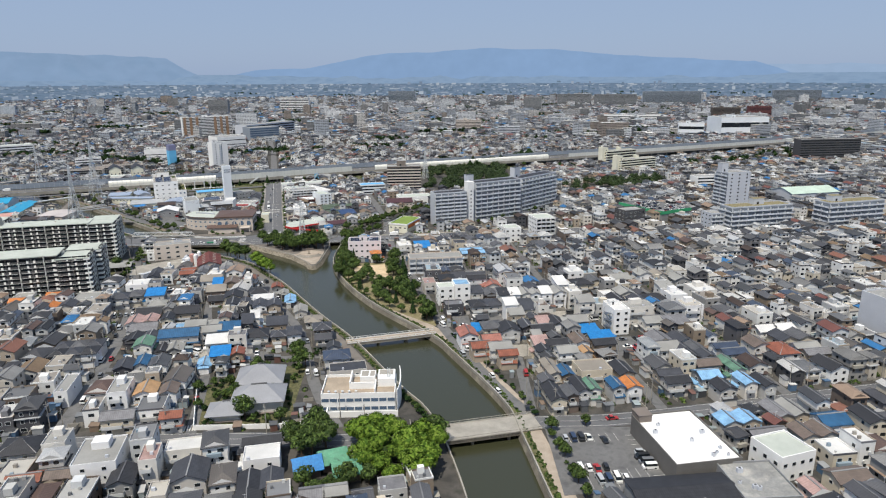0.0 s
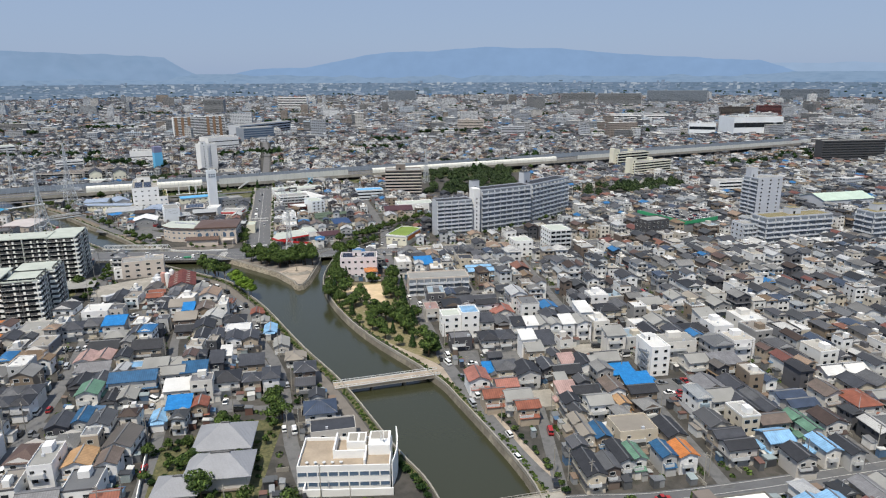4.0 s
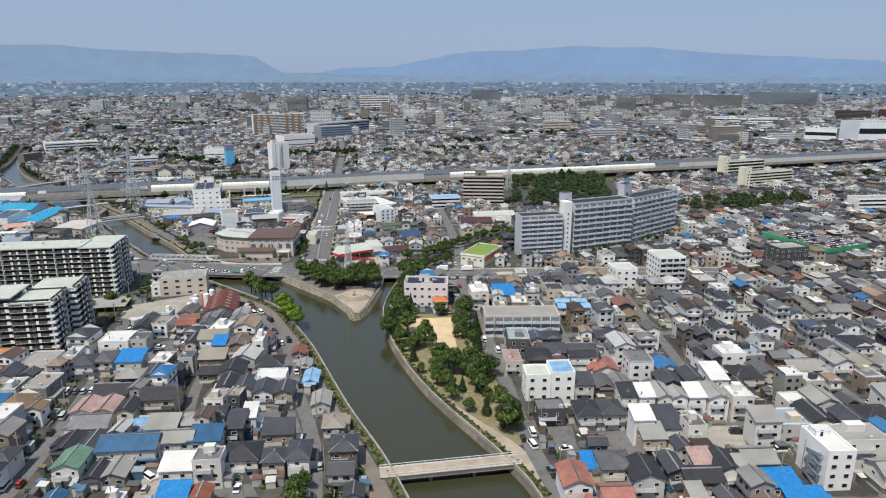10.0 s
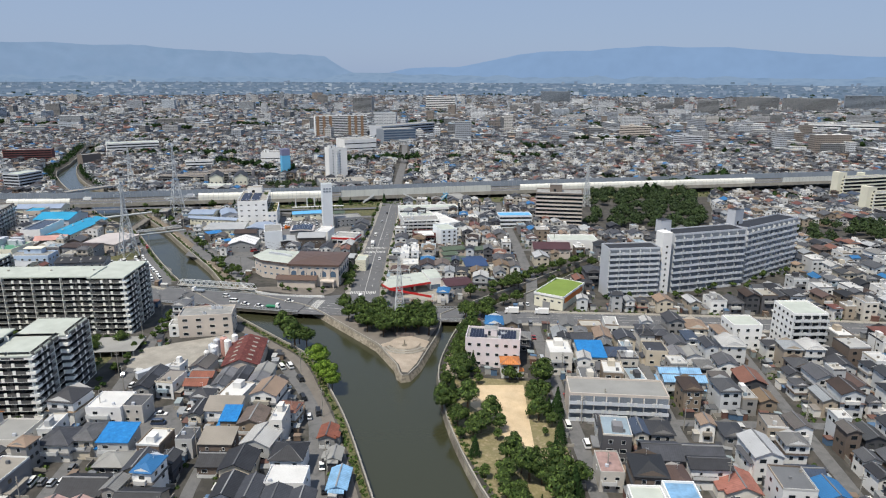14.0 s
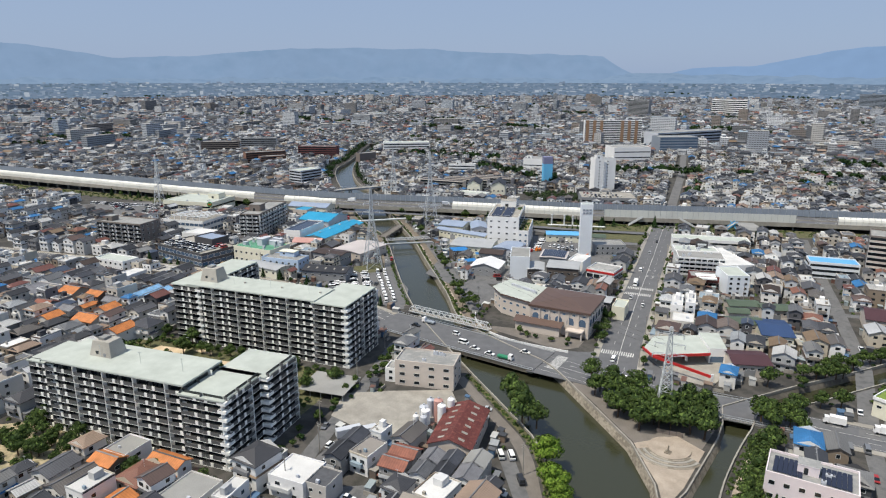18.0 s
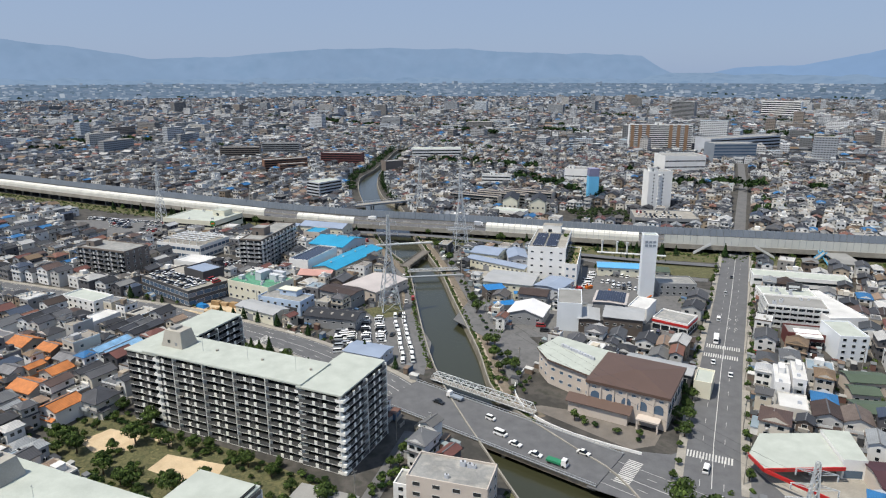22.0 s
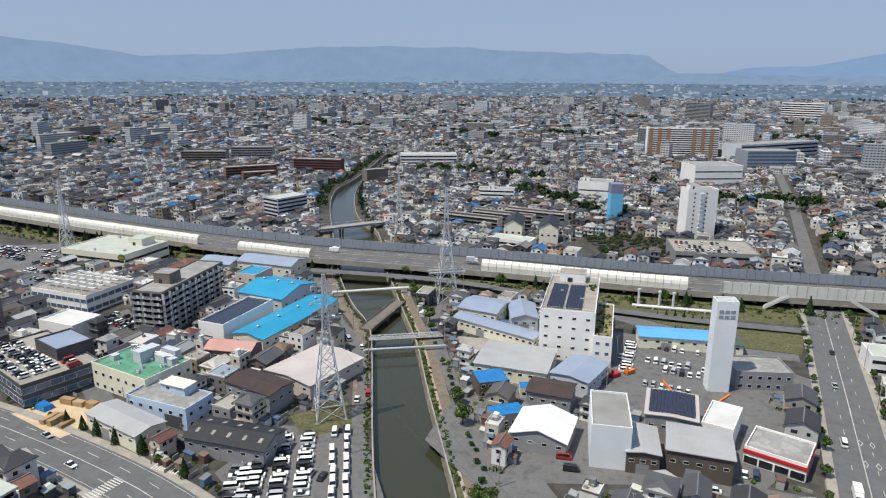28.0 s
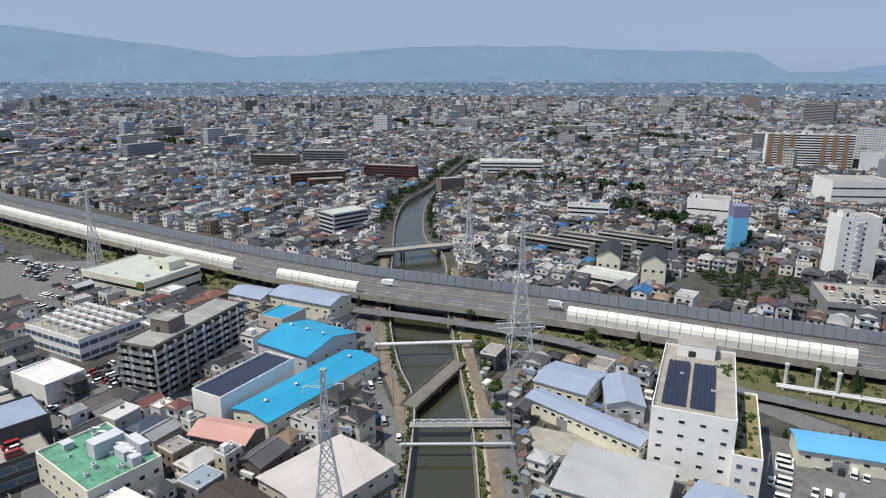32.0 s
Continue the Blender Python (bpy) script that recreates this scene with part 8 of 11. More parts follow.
plot(58.3, 246.4, 10, 4.0, 5.5, 2, "gable", "tan", True)
plot(67.3, 254.7, 10, 9.5, 6.0, 2, "gable", "charcoal", True)
plot(92.4, 258.6, 10, 8.5, 9.5, 2, "gable", "ash", True)
plot(92.0, 250.4, 10, 10.0, 9.5, 2, "gable", "lightgrey", True)
plot(101.4, 258.6, 10, 7.0, 9.5, 2, "gable", "slate", True)
plot(17.0, 322.3, 10, 6.5, 6.5, 2, "mono", "slate", True)
plot(27.7, 329.1, 10, 12.5, 9.5, 1, "gable", "grey", True)
plot(-7.8, 339.8, 10, 6.5, 10.5, 2, "flat", "pinkgrey", True)
plot(6.7, 349.3, 10, 10.5, 9.5, 2, "gable", "slate", True)
plot(18.6, 349.1, 10, 11.0, 12.5, 2, "gable", "charcoal", True)
plot(26.5, 342.5, 10, 9.0, 9.5, 1, "gable", "pinkred", True)
plot(44.9, 351.0, 10, 10.0, 8.5, 1, "gable", "navy", True)
plot(46.8, 328.1, 10, 7.5, 9.5, 2, "gable", "slate", True)
plot(55.8, 331.7, 10, 7.5, 9.5, 2, "gable", "slate", True)
plot(62.0, 328.3, 10, 6.0, 10.5, 3, "mono", "white", True)
plot(73.2, 349.4, 10, 9.0, 8.5, 3, "flat", "white", True)
plot(75.3, 337.4, 10, 10.5, 9.5, 2, "hip", "charcoal", True)
plot(82.4, 340.4, 10, 7.5, 9.5, 2, "gable", "grey", True)
plot(97.1, 345.6, 10, 11.5, 9.5, 2, "gable", "lightgrey", True)
plot(113.8, 353.4, 10, 8.5, 9.5, 2, "gable", "lightgrey", True)
plot(121.7, 351.0, 10, 8.5, 9.5, 2, "gable", "warm", True)
plot(130.6, 344.3, 10, 8.5, 9.5, 2, "gable", "lightgrey", True)
# further houses at known places
plot(-193.5, 301.5, 12, 6.5, 8.0, 2, "gable", "orange")
plot(-186.0, 304.0, 12, 7.0, 9.0, 2, "gable", "slate")
plot(-154.2, 287.2, 12, 11.0, 13.5, 2, "gable", "ash")
plot(-119.5, 237.6, 12, 4.5, 9.0, 2, "gable", "blue")
plot(-124.7, 233.7, 12, 6.5, 8.5, 2, "gable", "slate")
plot(-152.4, 250.8, 12, 18.0, 15.5, 2, "hip", "charcoal")
plot(-80.3, 233.8, 12, 4.5, 16.0, 3, "flat", "pinkgrey")
plot(-92.1, 230.9, 12, 6.0, 9.0, 2, "gable", "green")
plot(-86.1, 220.1, 12, 8.0, 6.5, 2, "gable", "blue")
plot(-114.8, 210.3, 12, 6.5, 12.0, 3, "flat", "lightgrey")
plot(-107.2, 213.1, 12, 7.5, 8.5, 2, "gable", "tan")
plot(-99.0, 213.5, 12, 5.5, 7.5, 2, "gable", "taupe")
plot(-108.5, 195.2, 12, 10.0, 6.5, 2, "gable", "ash")
plot(-94.2, 194.7, 12, 13.5, 5.5, 2, "gable", "redbrown")
plot(-140.0, 229.4, 12, 8.5, 10.0, 2, "flat", "warm")
plot(-138.4, 217.9, 12, 4.5, 15.0, 2, "flat", "lightgrey")
plot(-130.3, 217.0, 12, 5.5, 13.0, 3, "flat", "white")
plot(-43.2, 242.9, 12, 10.0, 9.0, 2, "hip", "navy")
plot(-37.0, 231.0, 12, 14.0, 8.0, 2, "flat", "slate")
plot(-129.3, 176.7, 12, 11.0, 10.5, 2, "hip", "charcoal")
plot(-117.6, 176.3, 12, 6.5, 8.5, 3, "flat", "lightgrey")
plot(-100.9, 168.8, 12, 12.0, 14.5, 3, "flat", "lightgrey")
plot(-90.7, 160.7, 12, 6.5, 9.0, 2, "gable", "charcoal")
plot(-118.0, 159.9, 12, 8.5, 5.0, 2, "gable", "redbrown")
plot(-109.2, 162.0, 12, 6.5, 5.0, 2, "gable", "taupe")
plot(-85.7, 167.7, 12, 5.0, 9.0, 3, "flat", "pinkgrey")
plot(-79.4, 176.5, 12, 10.5, 7.0, 2, "flat", "white")
plot(-72.5, 162.7, 12, 9.5, 10.0, 2, "gable", "slate")
plot(-54.4, 171.9, 12, 10.5, 8.0, 2, "flat", "white")
plot(-56.4, 179.5, 12, 11.0, 5.0, 2, "gable", "charcoal")
plot(-51.2, 158.1, 12, 12.0, 8.5, 2, "gable", "charcoal")
plot(-77.9, 154.1, 12, 5.0, 7.0, 2, "flat", "cream")
plot(-32.7, 153.3, 12, 12.5, 5.0, 2, "gable", "ash")
plot(-14.3, 156.3, 12, 7.5, 6.5, 2, "flat", "ash")
plot(25.4, 233.6, 10, 6.0, 5.0, 2, "gable", "pinkgrey")
plot(41.5, 230.5, 10, 4.5, 13.0, 2, "gable", "warm")
plot(46.3, 227.1, 10, 4.5, 8.0, 2, "gable", "blue")
plot(57.6, 231.2, 10, 12.5, 10.0, 2, "flat", "warm")
plot(68.5, 228.8, 10, 6.0, 10.5, 2, "gable", "charcoal")
plot(62.8, 216.5, 10, 4.5, 7.5, 2, "gable", "blue")
plot(68.4, 216.5, 10, 5.5, 7.5, 2, "gable", "orange")
plot(75.6, 219.9, 10, 5.5, 12.5, 3, "flat", "brown")
plot(39.3, 209.4, 10, 5.5, 11.5, 2, "gable", "charcoal")
plot(44.9, 210.4, 10, 4.5, 7.5, 2, "gable", "grey")
plot(49.6, 215.6, 10, 4.5, 10.5, 2, "gable", "charcoal")
plot(53.5, 215.3, 10, 4.5, 8.0, 2, "gable", "green")
plot(85.4, 222.3, 10, 9.0, 12.0, 2, "gable", "charcoal")
plot(84.7, 209.6, 10, 8.5, 8.0, 2, "gable", "tan")
plot(102.7, 234.2, 10, 9.5, 6.5, 2, "gable", "taupe")
plot(99.1, 223.8, 10, 8.0, 7.5, 2, "gable", "paleblue")
plot(112.1, 232.7, 10, 5.0, 12.5, 2, "gable", "green")
plot(121.3, 234.6, 10, 7.5, 8.5, 2, "gable", "brown")
plot(101.4, 214.4, 10, 6.5, 7.5, 2, "gable", "charcoal")
plot(111.6, 219.6, 10, 5.0, 8.5, 2, "gable", "paleblue")
plot(117.8, 218.2, 10, 4.5, 9.0, 2, "gable", "charcoal")
plot(120.5, 212.5, 10, 4.5, 9.5, 2, "flat", "cream")
plot(131.9, 253.7, 10, 8.0, 9.0, 2, "gable", "taupe")
plot(139.0, 247.7, 10, 9.0, 11.5, 2, "hip", "redbrown")
plot(117.2, 247.5, 10, 10.0, 12.0, 2, "gable", "navy")
plot(101.9, 245.0, 10, 12.5, 15.0, 2, "gable", "charcoal")
plot(146.6, 270.0, 10, 17.5, 8.0, 2, "gable", "white")
plot(149.7, 260.1, 10, 16.5, 9.0, 2, "gable", "slate")
plot(150.7, 247.2, 10, 10.5, 12.5, 2, "gable", "ash")
plot(126.4, 190.5, 10, 9.5, 8.0, 2, "gable", "blue")
plot(114.7, 197.1, 10, 12.0, 10.0, 2, "gable", "ash")
plot(116.8, 183.5, 10, 12.5, 7.5, 2, "gable", "taupe")
plot(96.1, 191.1, 10, 13.0, 6.5, 2, "gable", "paleblue")
plot(101.7, 182.7, 10, 11.5, 5.0, 2, "gable", "ash")
plot(100.9, 154.6, 10, 4.5, 6.0, 2, "gable", "pinkgrey")
plot(113.6, 159.7, 10, 10.5, 6.5, 2, "gable", "taupe")
plot(-29.2, 215.5, 12, 11.0, 5.0, 2, "flat", "slate")
plot(-174.3, 354.9, 12, 7.5, 10.0, 1, "flat", "white")
plot(-164.9, 356.3, 12, 5.5, 16.0, 2, "gable", "charcoal")
plot(-147.6, 360.1, 12, 7.5, 12.0, 2, "gable", "redbrown")
plot(-139.7, 362.3, 12, 5.0, 13.0, 2, "gable", "grey")
plot(-134.6, 365.5, 12, 4.5, 12.0, 2, "gable", "charcoal")
plot(-128.3, 368.2, 12, 6.0, 14.5, 2, "gable", "ash")
plot(-182.5, 315.7, 12, 11.0, 12.5, 2, "flat", "lightgrey")
plot(-25.5, 410.2, 12, 8.5, 12.0, 3, "flat", "white")
plot(-13.6, 416.4, 12, 10.0, 12.0, 2, "flat", "tarp")
plot(-3.4, 418.2, 12, 8.5, 8.5, 2, "hip", "navy")
plot(11.1, 426.2, 10, 8.5, 10.0, 2, "flat", "slate")
plot(22.0, 423.6, 10, 12.0, 8.0, 2, "gable", "ash")
plot(18.4, 402.7, 10, 14.5, 12.0, 2, "gable", "paleblue")
plot(-29.0, 424.3, 12, 5.0, 5.0, 2, "gable", "orange")
plot(-17.6, 430.6, 12, 8.0, 6.5, 2, "gable", "slate")
plot(-13.9, 445.6, 12, 9.5, 7.0, 2, "flat", "cream")
plot(-0.1, 435.1, 12, 7.5, 8.0, 2, "gable", "slate")
plot(11.6, 445.1, 10, 12.0, 12.0, 2, "hip", "charcoal")
plot(-8.0, 380.1, 12, 5.5, 8.5, 2, "gable", "taupe")
plot(-1.6, 379.4, 12, 4.5, 7.0, 2, "gable", "orange")
plot(-43.1, 400.4, 12, 6.5, 6.5, 2, "hip", "orange")
plot(-50.5, 396.7, 12, 6.0, 5.0, 2, "gable", "blue")
plot(-58.0, 396.1, 12, 5.5, 9.5, 2, "gable", "lightgrey")
plot(-33.1, 440.8, 12, 11.5, 14.5, 2, "flat", "grey")
plot(-122.6, 533.4, 15, 5.0, 16.0, 3, "flat", "white")
plot(-118.4, 540.1, 15, 4.5, 16.0, 3, "flat", "white")
plot(-115.8, 519.8, 15, 9.0, 11.5, 2, "flat", "white")
plot(-101.5, 520.9, 15, 17.0, 10.0, 2, "gable", "brown")
plot(-97.7, 561.8, 15, 12.5, 10.5, 2, "gable", "green")
plot(-95.3, 548.5, 15, 13.0, 7.5, 2, "gable", "green")
plot(-91.3, 535.5, 15, 13.0, 11.5, 2, "gable", "green")
plot(-105.5, 544.8, 15, 6.5, 11.5, 2, "hip", "navy")
plot(-376.8, 376.8, 15, 10.0, 9.5, 2, "gable", "orange")
plot(-361.6, 381.4, 15, 8.5, 7.5, 2, "gable", "orange")
plot(-347.8, 353.0, 15, 8.0, 8.0, 2, "gable", "orange")
plot(-351.0, 363.2, 15, 7.5, 6.5, 2, "gable", "ash")
plot(-330.6, 362.4, 15, 11.5, 9.0, 2, "gable", "orange")
plot(-307.9, 364.0, 15, 8.0, 10.5, 2, "gable", "orange")
plot(-348.5, 369.6, 15, 4.5, 6.5, 2, "gable", "orange")
plot(-337.9, 373.9, 15, 8.0, 8.5, 2, "gable", "orange")
plot(-345.6, 381.4, 15, 9.0, 6.5, 2, "gable", "ash")
plot(-367.9, 359.9, 15, 9.0, 7.0, 2, "gable", "redbrown")
plot(-342.3, 398.3, 15, 13.5, 16.0, 2, "gable", "paleblue")
plot(-358.7, 414.1, 15, 18.0, 16.0, 2, "gable", "charcoal")
plot(-381.9, 408.9, 15, 9.0, 16.0, 2, "flat", "white")
plot(-411.2, 417.6, 15, 19.0, 16.0, 3, "flat", "white")
plot(-394.2, 391.2, 15, 14.0, 16.0, 3, "gable", "charcoal")
plot(-304.5, 374.2, 15, 10.5, 9.5, 2, "hip", "slate")
plot(-394.7, 367.3, 15, 15.5, 16.0, 2, "flat", "ash")
plot(-214.1, 310.3, 12, 8.0, 6.0, 2, "gable", "orange")
plot(-199.7, 320.5, 12, 11.0, 5.0, 2, "gable", "orange")
plot(-216.0, 317.1, 12, 8.5, 9.5, 2, "flat", "lightgrey")

plots = []


def district(ring, rot, rows=(10.0, 1.0), street=4.2, cross=58, w=(5.0, 8.8), fill=0.95):
    """Rows of plots back to back between narrow streets, inside a ring."""
    a = radians(rot)
    c, s = math.cos(a), math.sin(a)
    px, py = [p[0] for p in ring], [p[1] for p in ring]
    u = [x * c + y * s for x, y in ring]
    v = [-x * s + y * c for x, y in ring]
    vv, flip = min(v), False
    while vv < max(v):
        deep = rows[0] * rng.uniform(0.9, 1.1)
        uu, run = min(u) + rng.uniform(0, 6), 0.0
        while uu < max(u):
            ww = rng.uniform(*w)
            if run > cross:
                uu, run = uu + street, 0.0
            cu, cv = uu + ww / 2, vv + deep / 2
            x, y = cu * c - cv * s, cu * s + cv * c
            if rng.random() < fill and inside(ring, np.array([x]), np.array([y]))[0]:
                plots.append((x, y, rot + (180 if flip else 0), ww - 0.8, deep - 1.0))
            uu += ww
            run += ww
        vv += deep + (rows[1] if not flip else street)
        flip = not flip


district([(-700, -60), (60, -60), (30, 190), (0, 190), (-140, 420), (-330, 440), (-700, 340)], 12)
district([(30, -60), (700, -60), (700, 330), (560, 470), (-60, 455), (-75, 400), (0, 280)], 10)
district([(-1000, 330), (-330, 440), (-210, 455), (-430, 640), (-1000, 470)], 17)
district([(-240, 470), (-60, 470), (60, 480), (700, 520), (700, 1100), (140, 850), (-340, 640)], 14)
district([(-1000, 540), (-450, 660), (-330, 700), (140, 910), (560, 1130), (560, 1200), (-1000, 1200)], 16)
rest = []


def keep(x, y, rot, w, d):
    dist = min(math.hypot(x - a, y - b) for a, b in PATH)
    rest.append((dist, x, y, rot, w, d))
    claim(x, y, rot, w + 0.4, d + 0.4)


for x, y, rot, w, d in plots:
    if free(x, y, w + 0.4, d + 0.4, radians(rot)):
        keep(x, y, rot, w, d)
# then the gaps, with smaller houses
for w, d in ((8.5, 10.5), (7.0, 9.0), (6.0, 7.0), (4.6, 5.4)):
    for yy in np.arange(60, 900, 2.0):
        lo, hi = (-520, 420) if yy < 560 else (-560, 260)
        for xx in np.arange(lo, hi, 2.0):
            i, j = int((xx - GX0) / 2), int((yy - GY0) / 2)
            if taken[j, i]:
                continue
            rot = 12 + 4 * math.sin(xx * 0.011) + 3 * math.sin(yy * 0.013)
            k = 0.88 + 0.24 * rng.random()
            if free(xx, yy, w * k + 1.0, d / k + 1.0, radians(rot)):
                keep(xx, yy, rot + (180 if rng.random() < 0.5 else 0), w * k, d / k)
rest.sort()


def joined_houses(name, items, label, detail, seed, zf=None):
    """Many houses as one mesh: walls, with their roofs and windows as parts."""
    r = np.random.default_rng(seed)
    W, R, F, N, E = Geo(), Geo(), Geo(), Geo(), Geo()
    for number, (x, y, rot, w, d) in enumerate(items):
        close = detail and number < 700
        st = 2 if r.random() < 0.66 else 3
        kind = r.random() * 1.05
        rot = rot + r.uniform(-4, 4)
        h = 2.85 * st + 0.2 + r.uniform(-0.3, 0.3)
        z0 = zf(x, y) if zf else 0.0
        a = radians(rot)
        c, s = math.cos(a), math.sin(a)

        def T(px, py, pz):
            px, py = px - w / 2, py - d / 2
            return (x + px * c - py * s, y + px * s + py * c, z0 + pz)

        def add(g, fn):
            t = Geo()
            fn(t)
            k = len(g.v)
            g.v += [T(*p) for p in t.v]
            g.f += [tuple(i + k for i in f) for f in t.f]
            g.m += t.m

        along = "x" if w > d else "y"
        if kind < 0.8:
            rise = min(w, d) * 0.21
            # walls as one closed shell with its gables, so that a house keeps one colour
            k = len(W.v)
            if along == "y":
                P = [(0, 0, -0.5), (w, 0, -0.5), (w, d, -0.5), (0, d, -0.5), (0, 0, h), (w, 0, h), (w, d, h), (0, d, h), (w / 2, 0, h + rise), (w / 2, d, h + rise)]
                Q = [(0, 1, 5, 8, 4), (1, 2, 6, 5), (2, 3, 7, 9, 6), (3, 0, 4, 7)]
            else:
                P = [(0, 0, -0.5), (w, 0, -0.5), (w, d, -0.5), (0, d, -0.5), (0, 0, h), (w, 0, h), (w, d, h), (0, d, h), (0, d / 2, h + rise), (w, d / 2, h + rise)]
                Q = [(0, 1, 5, 4), (1, 2, 6, 9, 5), (2, 3, 7, 6), (3, 0, 4, 8, 7)]
            W.v += [T(*p) for p in P]
            W.f += [tuple(i + k for i in q) for q in Q]
            W.m += [0] * 4
            if kind < 0.45:
                add(R, lambda t: gable(t, w, d, h, rise, 0.45, along, thick=0.2))
            else:
                add(R, lambda t: hip(t, w, d, h, rise, 0.5))
        else:
            h += 0.4
            add(W, lambda t: t.box(0, 0, -0.5, w, d, h))
            add(F, lambda t: t.box(0.25, 0.25, h - 0.3, w - 0.25, d - 0.25, h + 0.06))
            if kind > 0.91:
                add(W, lambda t: t.box(w * 0.3, d * 0.55, h, w * 0.65, d * 0.85, h + 2.1))
        if detail:
            for q in range(st):
                z = q * 2.85 + 1.0
                for px in ((w * 0.28, w * 0.72) if w > 5.5 else (w * 0.5,)):
                    ww = r.choice([0.5, 0.75, 0.9])
                    for py, o in ((-0.03, -1), (d + 0.03, 1)):
                        if o * c > 0.3:
                            continue
                        if close:
                            e = py - o * 0.015
                            E.face([T(*p) for p in ((px - ww - 0.12, e, z - 0.12), (px + ww + 0.12, e, z - 0.12), (px + ww + 0.12, e, z + 1.27), (px - ww - 0.12, e, z + 1.27))])
                        N.face([T(*p) for p in ((px - ww, py, z), (px + ww, py, z), (px + ww, py, z + 1.15), (px - ww, py, z + 1.15))])
                for py in (d * 0.3, d * 0.7):
                    if r.random() < 0.65:
                        for px in (-0.03, w + 0.03):
                            N.face([T(*p) for p in ((px, py - 0.6, z), (px, py + 0.6, z), (px, py + 0.6, z + 1.1), (px, py - 0.6, z + 1.1))])
                if close and r.random() < 0.5:
                    ax = r.uniform(0.3, w - 1.1)
                    add(E, lambda t: t.box(ax, -0.42, z - 0.9, ax + 0.8, -0.05, z - 0.3))
                if close and q == st - 1 and kind < 0.8 and r.random() < 0.5:
                    ax, ay = r.uniform(w * 0.3, w * 0.7), r.uniform(d * 0.3, d * 0.7)
                    add(E, lambda t: t.tube((ax, ay, h), (ax, ay, h + rise + 2.2), 0.035).tube((ax - 0.6, ay, h + rise + 2.0), (ax + 0.6, ay, h + rise + 2.0), 0.03))
                if q == 0 and r.random() < 0.4:
                    side = r.choice([-1, 1])
                    lw, ld = r.uniform(1.6, 2.6), d * r.uniform(0.35, 0.8)
                    x0 = -lw if side < 0 else w
                    add(W, lambda t: t.box(x0, 0.4, -0.3, x0 + lw, 0.4 + ld, 2.6))
                    add(F, lambda t: t.solid([(x0 - 0.15, 0.2, 2.6), (x0 + lw + 0.15, 0.2, 2.6), (x0 + lw + 0.15, 0.6 + ld, 2.6), (x0 - 0.15, 0.6 + ld, 2.6)], [(x0 - 0.15, 0.2, 2.75), (x0 + lw + 0.15, 0.2, 2.75), (x0 + lw + 0.15, 0.6 + ld, 3.0), (x0 - 0.15, 0.6 + ld, 3.0)]))
                if q == st - 1 and kind < 0.8 and r.random() < 0.4:
                    zz = 2.85 * (st - 1) - 0.1
                    add(R, lambda t: t.solid([(-0.55, -0.55, zz), (w + 0.55, -0.55, zz), (w + 0.55, d + 0.55, zz), (-0.55, d + 0.55, zz)], [(0, 0, zz + 0.3), (w, 0, zz + 0.3), (w, d, zz + 0.3), (0, d, zz + 0.3)]))
                if q == st - 1 and kind < 0.45:
                    # ridge cap in its own shade
                    if along == "y":
                        add(R, lambda t: t.box(w / 2 - 0.18, -0.45, h + rise + 0.1, w / 2 + 0.18, d + 0.45, h + rise + 0.36, 1))
                    else:
                        add(R, lambda t: t.box(-0.45, d / 2 - 0.18, h + rise + 0.1, w + 0.45, d / 2 + 0.18, h + rise + 0.36, 1))
                if q == st - 1 and kind >= 0.8:
                    for _ in range(2):
                        ux, uy, us = r.uniform(0.6, w - 1.8), r.uniform(0.6, d - 1.6), r.uniform(0.5, 1.1)
                        add(F, lambda t: t.box(ux, uy, h, ux + us, uy + us * 0.7, h + 0.3 + us * 0.8))
                    for a_ in ((-0.05, -0.05, w + 0.05, 0.15), (-0.05, d - 0.15, w + 0.05, d + 0.05), (-0.05, 0.15, 0.15, d - 0.15), (w - 0.15, 0.15, w + 0.05, d - 0.15)):
                        add(W, lambda t: t.box(a_[0], a_[1], h - 0.1, a_[2], a_[3], h + 0.45))
                if q == st - 1 and r.random() < 0.6:
                    add(F, lambda t: t.box(w * 0.15, -1.05, z - 1.1, w * 0.75, -0.0, z + 0.1))
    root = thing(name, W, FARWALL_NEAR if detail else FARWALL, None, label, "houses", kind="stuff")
    part("roofs", R, [ROOFMIX, RIDGETILE], root)
    part("flat_roofs", F, FLATMIX, root)
    if detail:
        part("windows", N, GLASS, root)
        tagged(part("window_frames", E, FRAMEW, root), "white window frames, air units and aerials", kind="stuff")
    return root


WALLS_ = ["d8d8d6", "e4e4e2", "dcdad6", "cccccb", "e8e8e6", "d6d6d4", "c2c5c7", "a9abad", "cfcac0", "c2b9a8", "b3b3b1", "a79b8b", "8d8c8a", "6a5f57", "d5d5d2", "857869", "bdb7ad", "e0e0de", "56565a", "77777a", "45464a"]
FARWALL_NEAR = mat("house walls", WALLS_, 0.8, pick="island", grain=0.06, stain=0.15)
# cool bluish greys: distance haze put into the far walls' colour
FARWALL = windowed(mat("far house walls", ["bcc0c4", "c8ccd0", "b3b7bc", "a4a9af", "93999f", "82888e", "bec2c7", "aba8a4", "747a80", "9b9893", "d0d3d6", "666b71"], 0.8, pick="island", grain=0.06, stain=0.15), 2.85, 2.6)
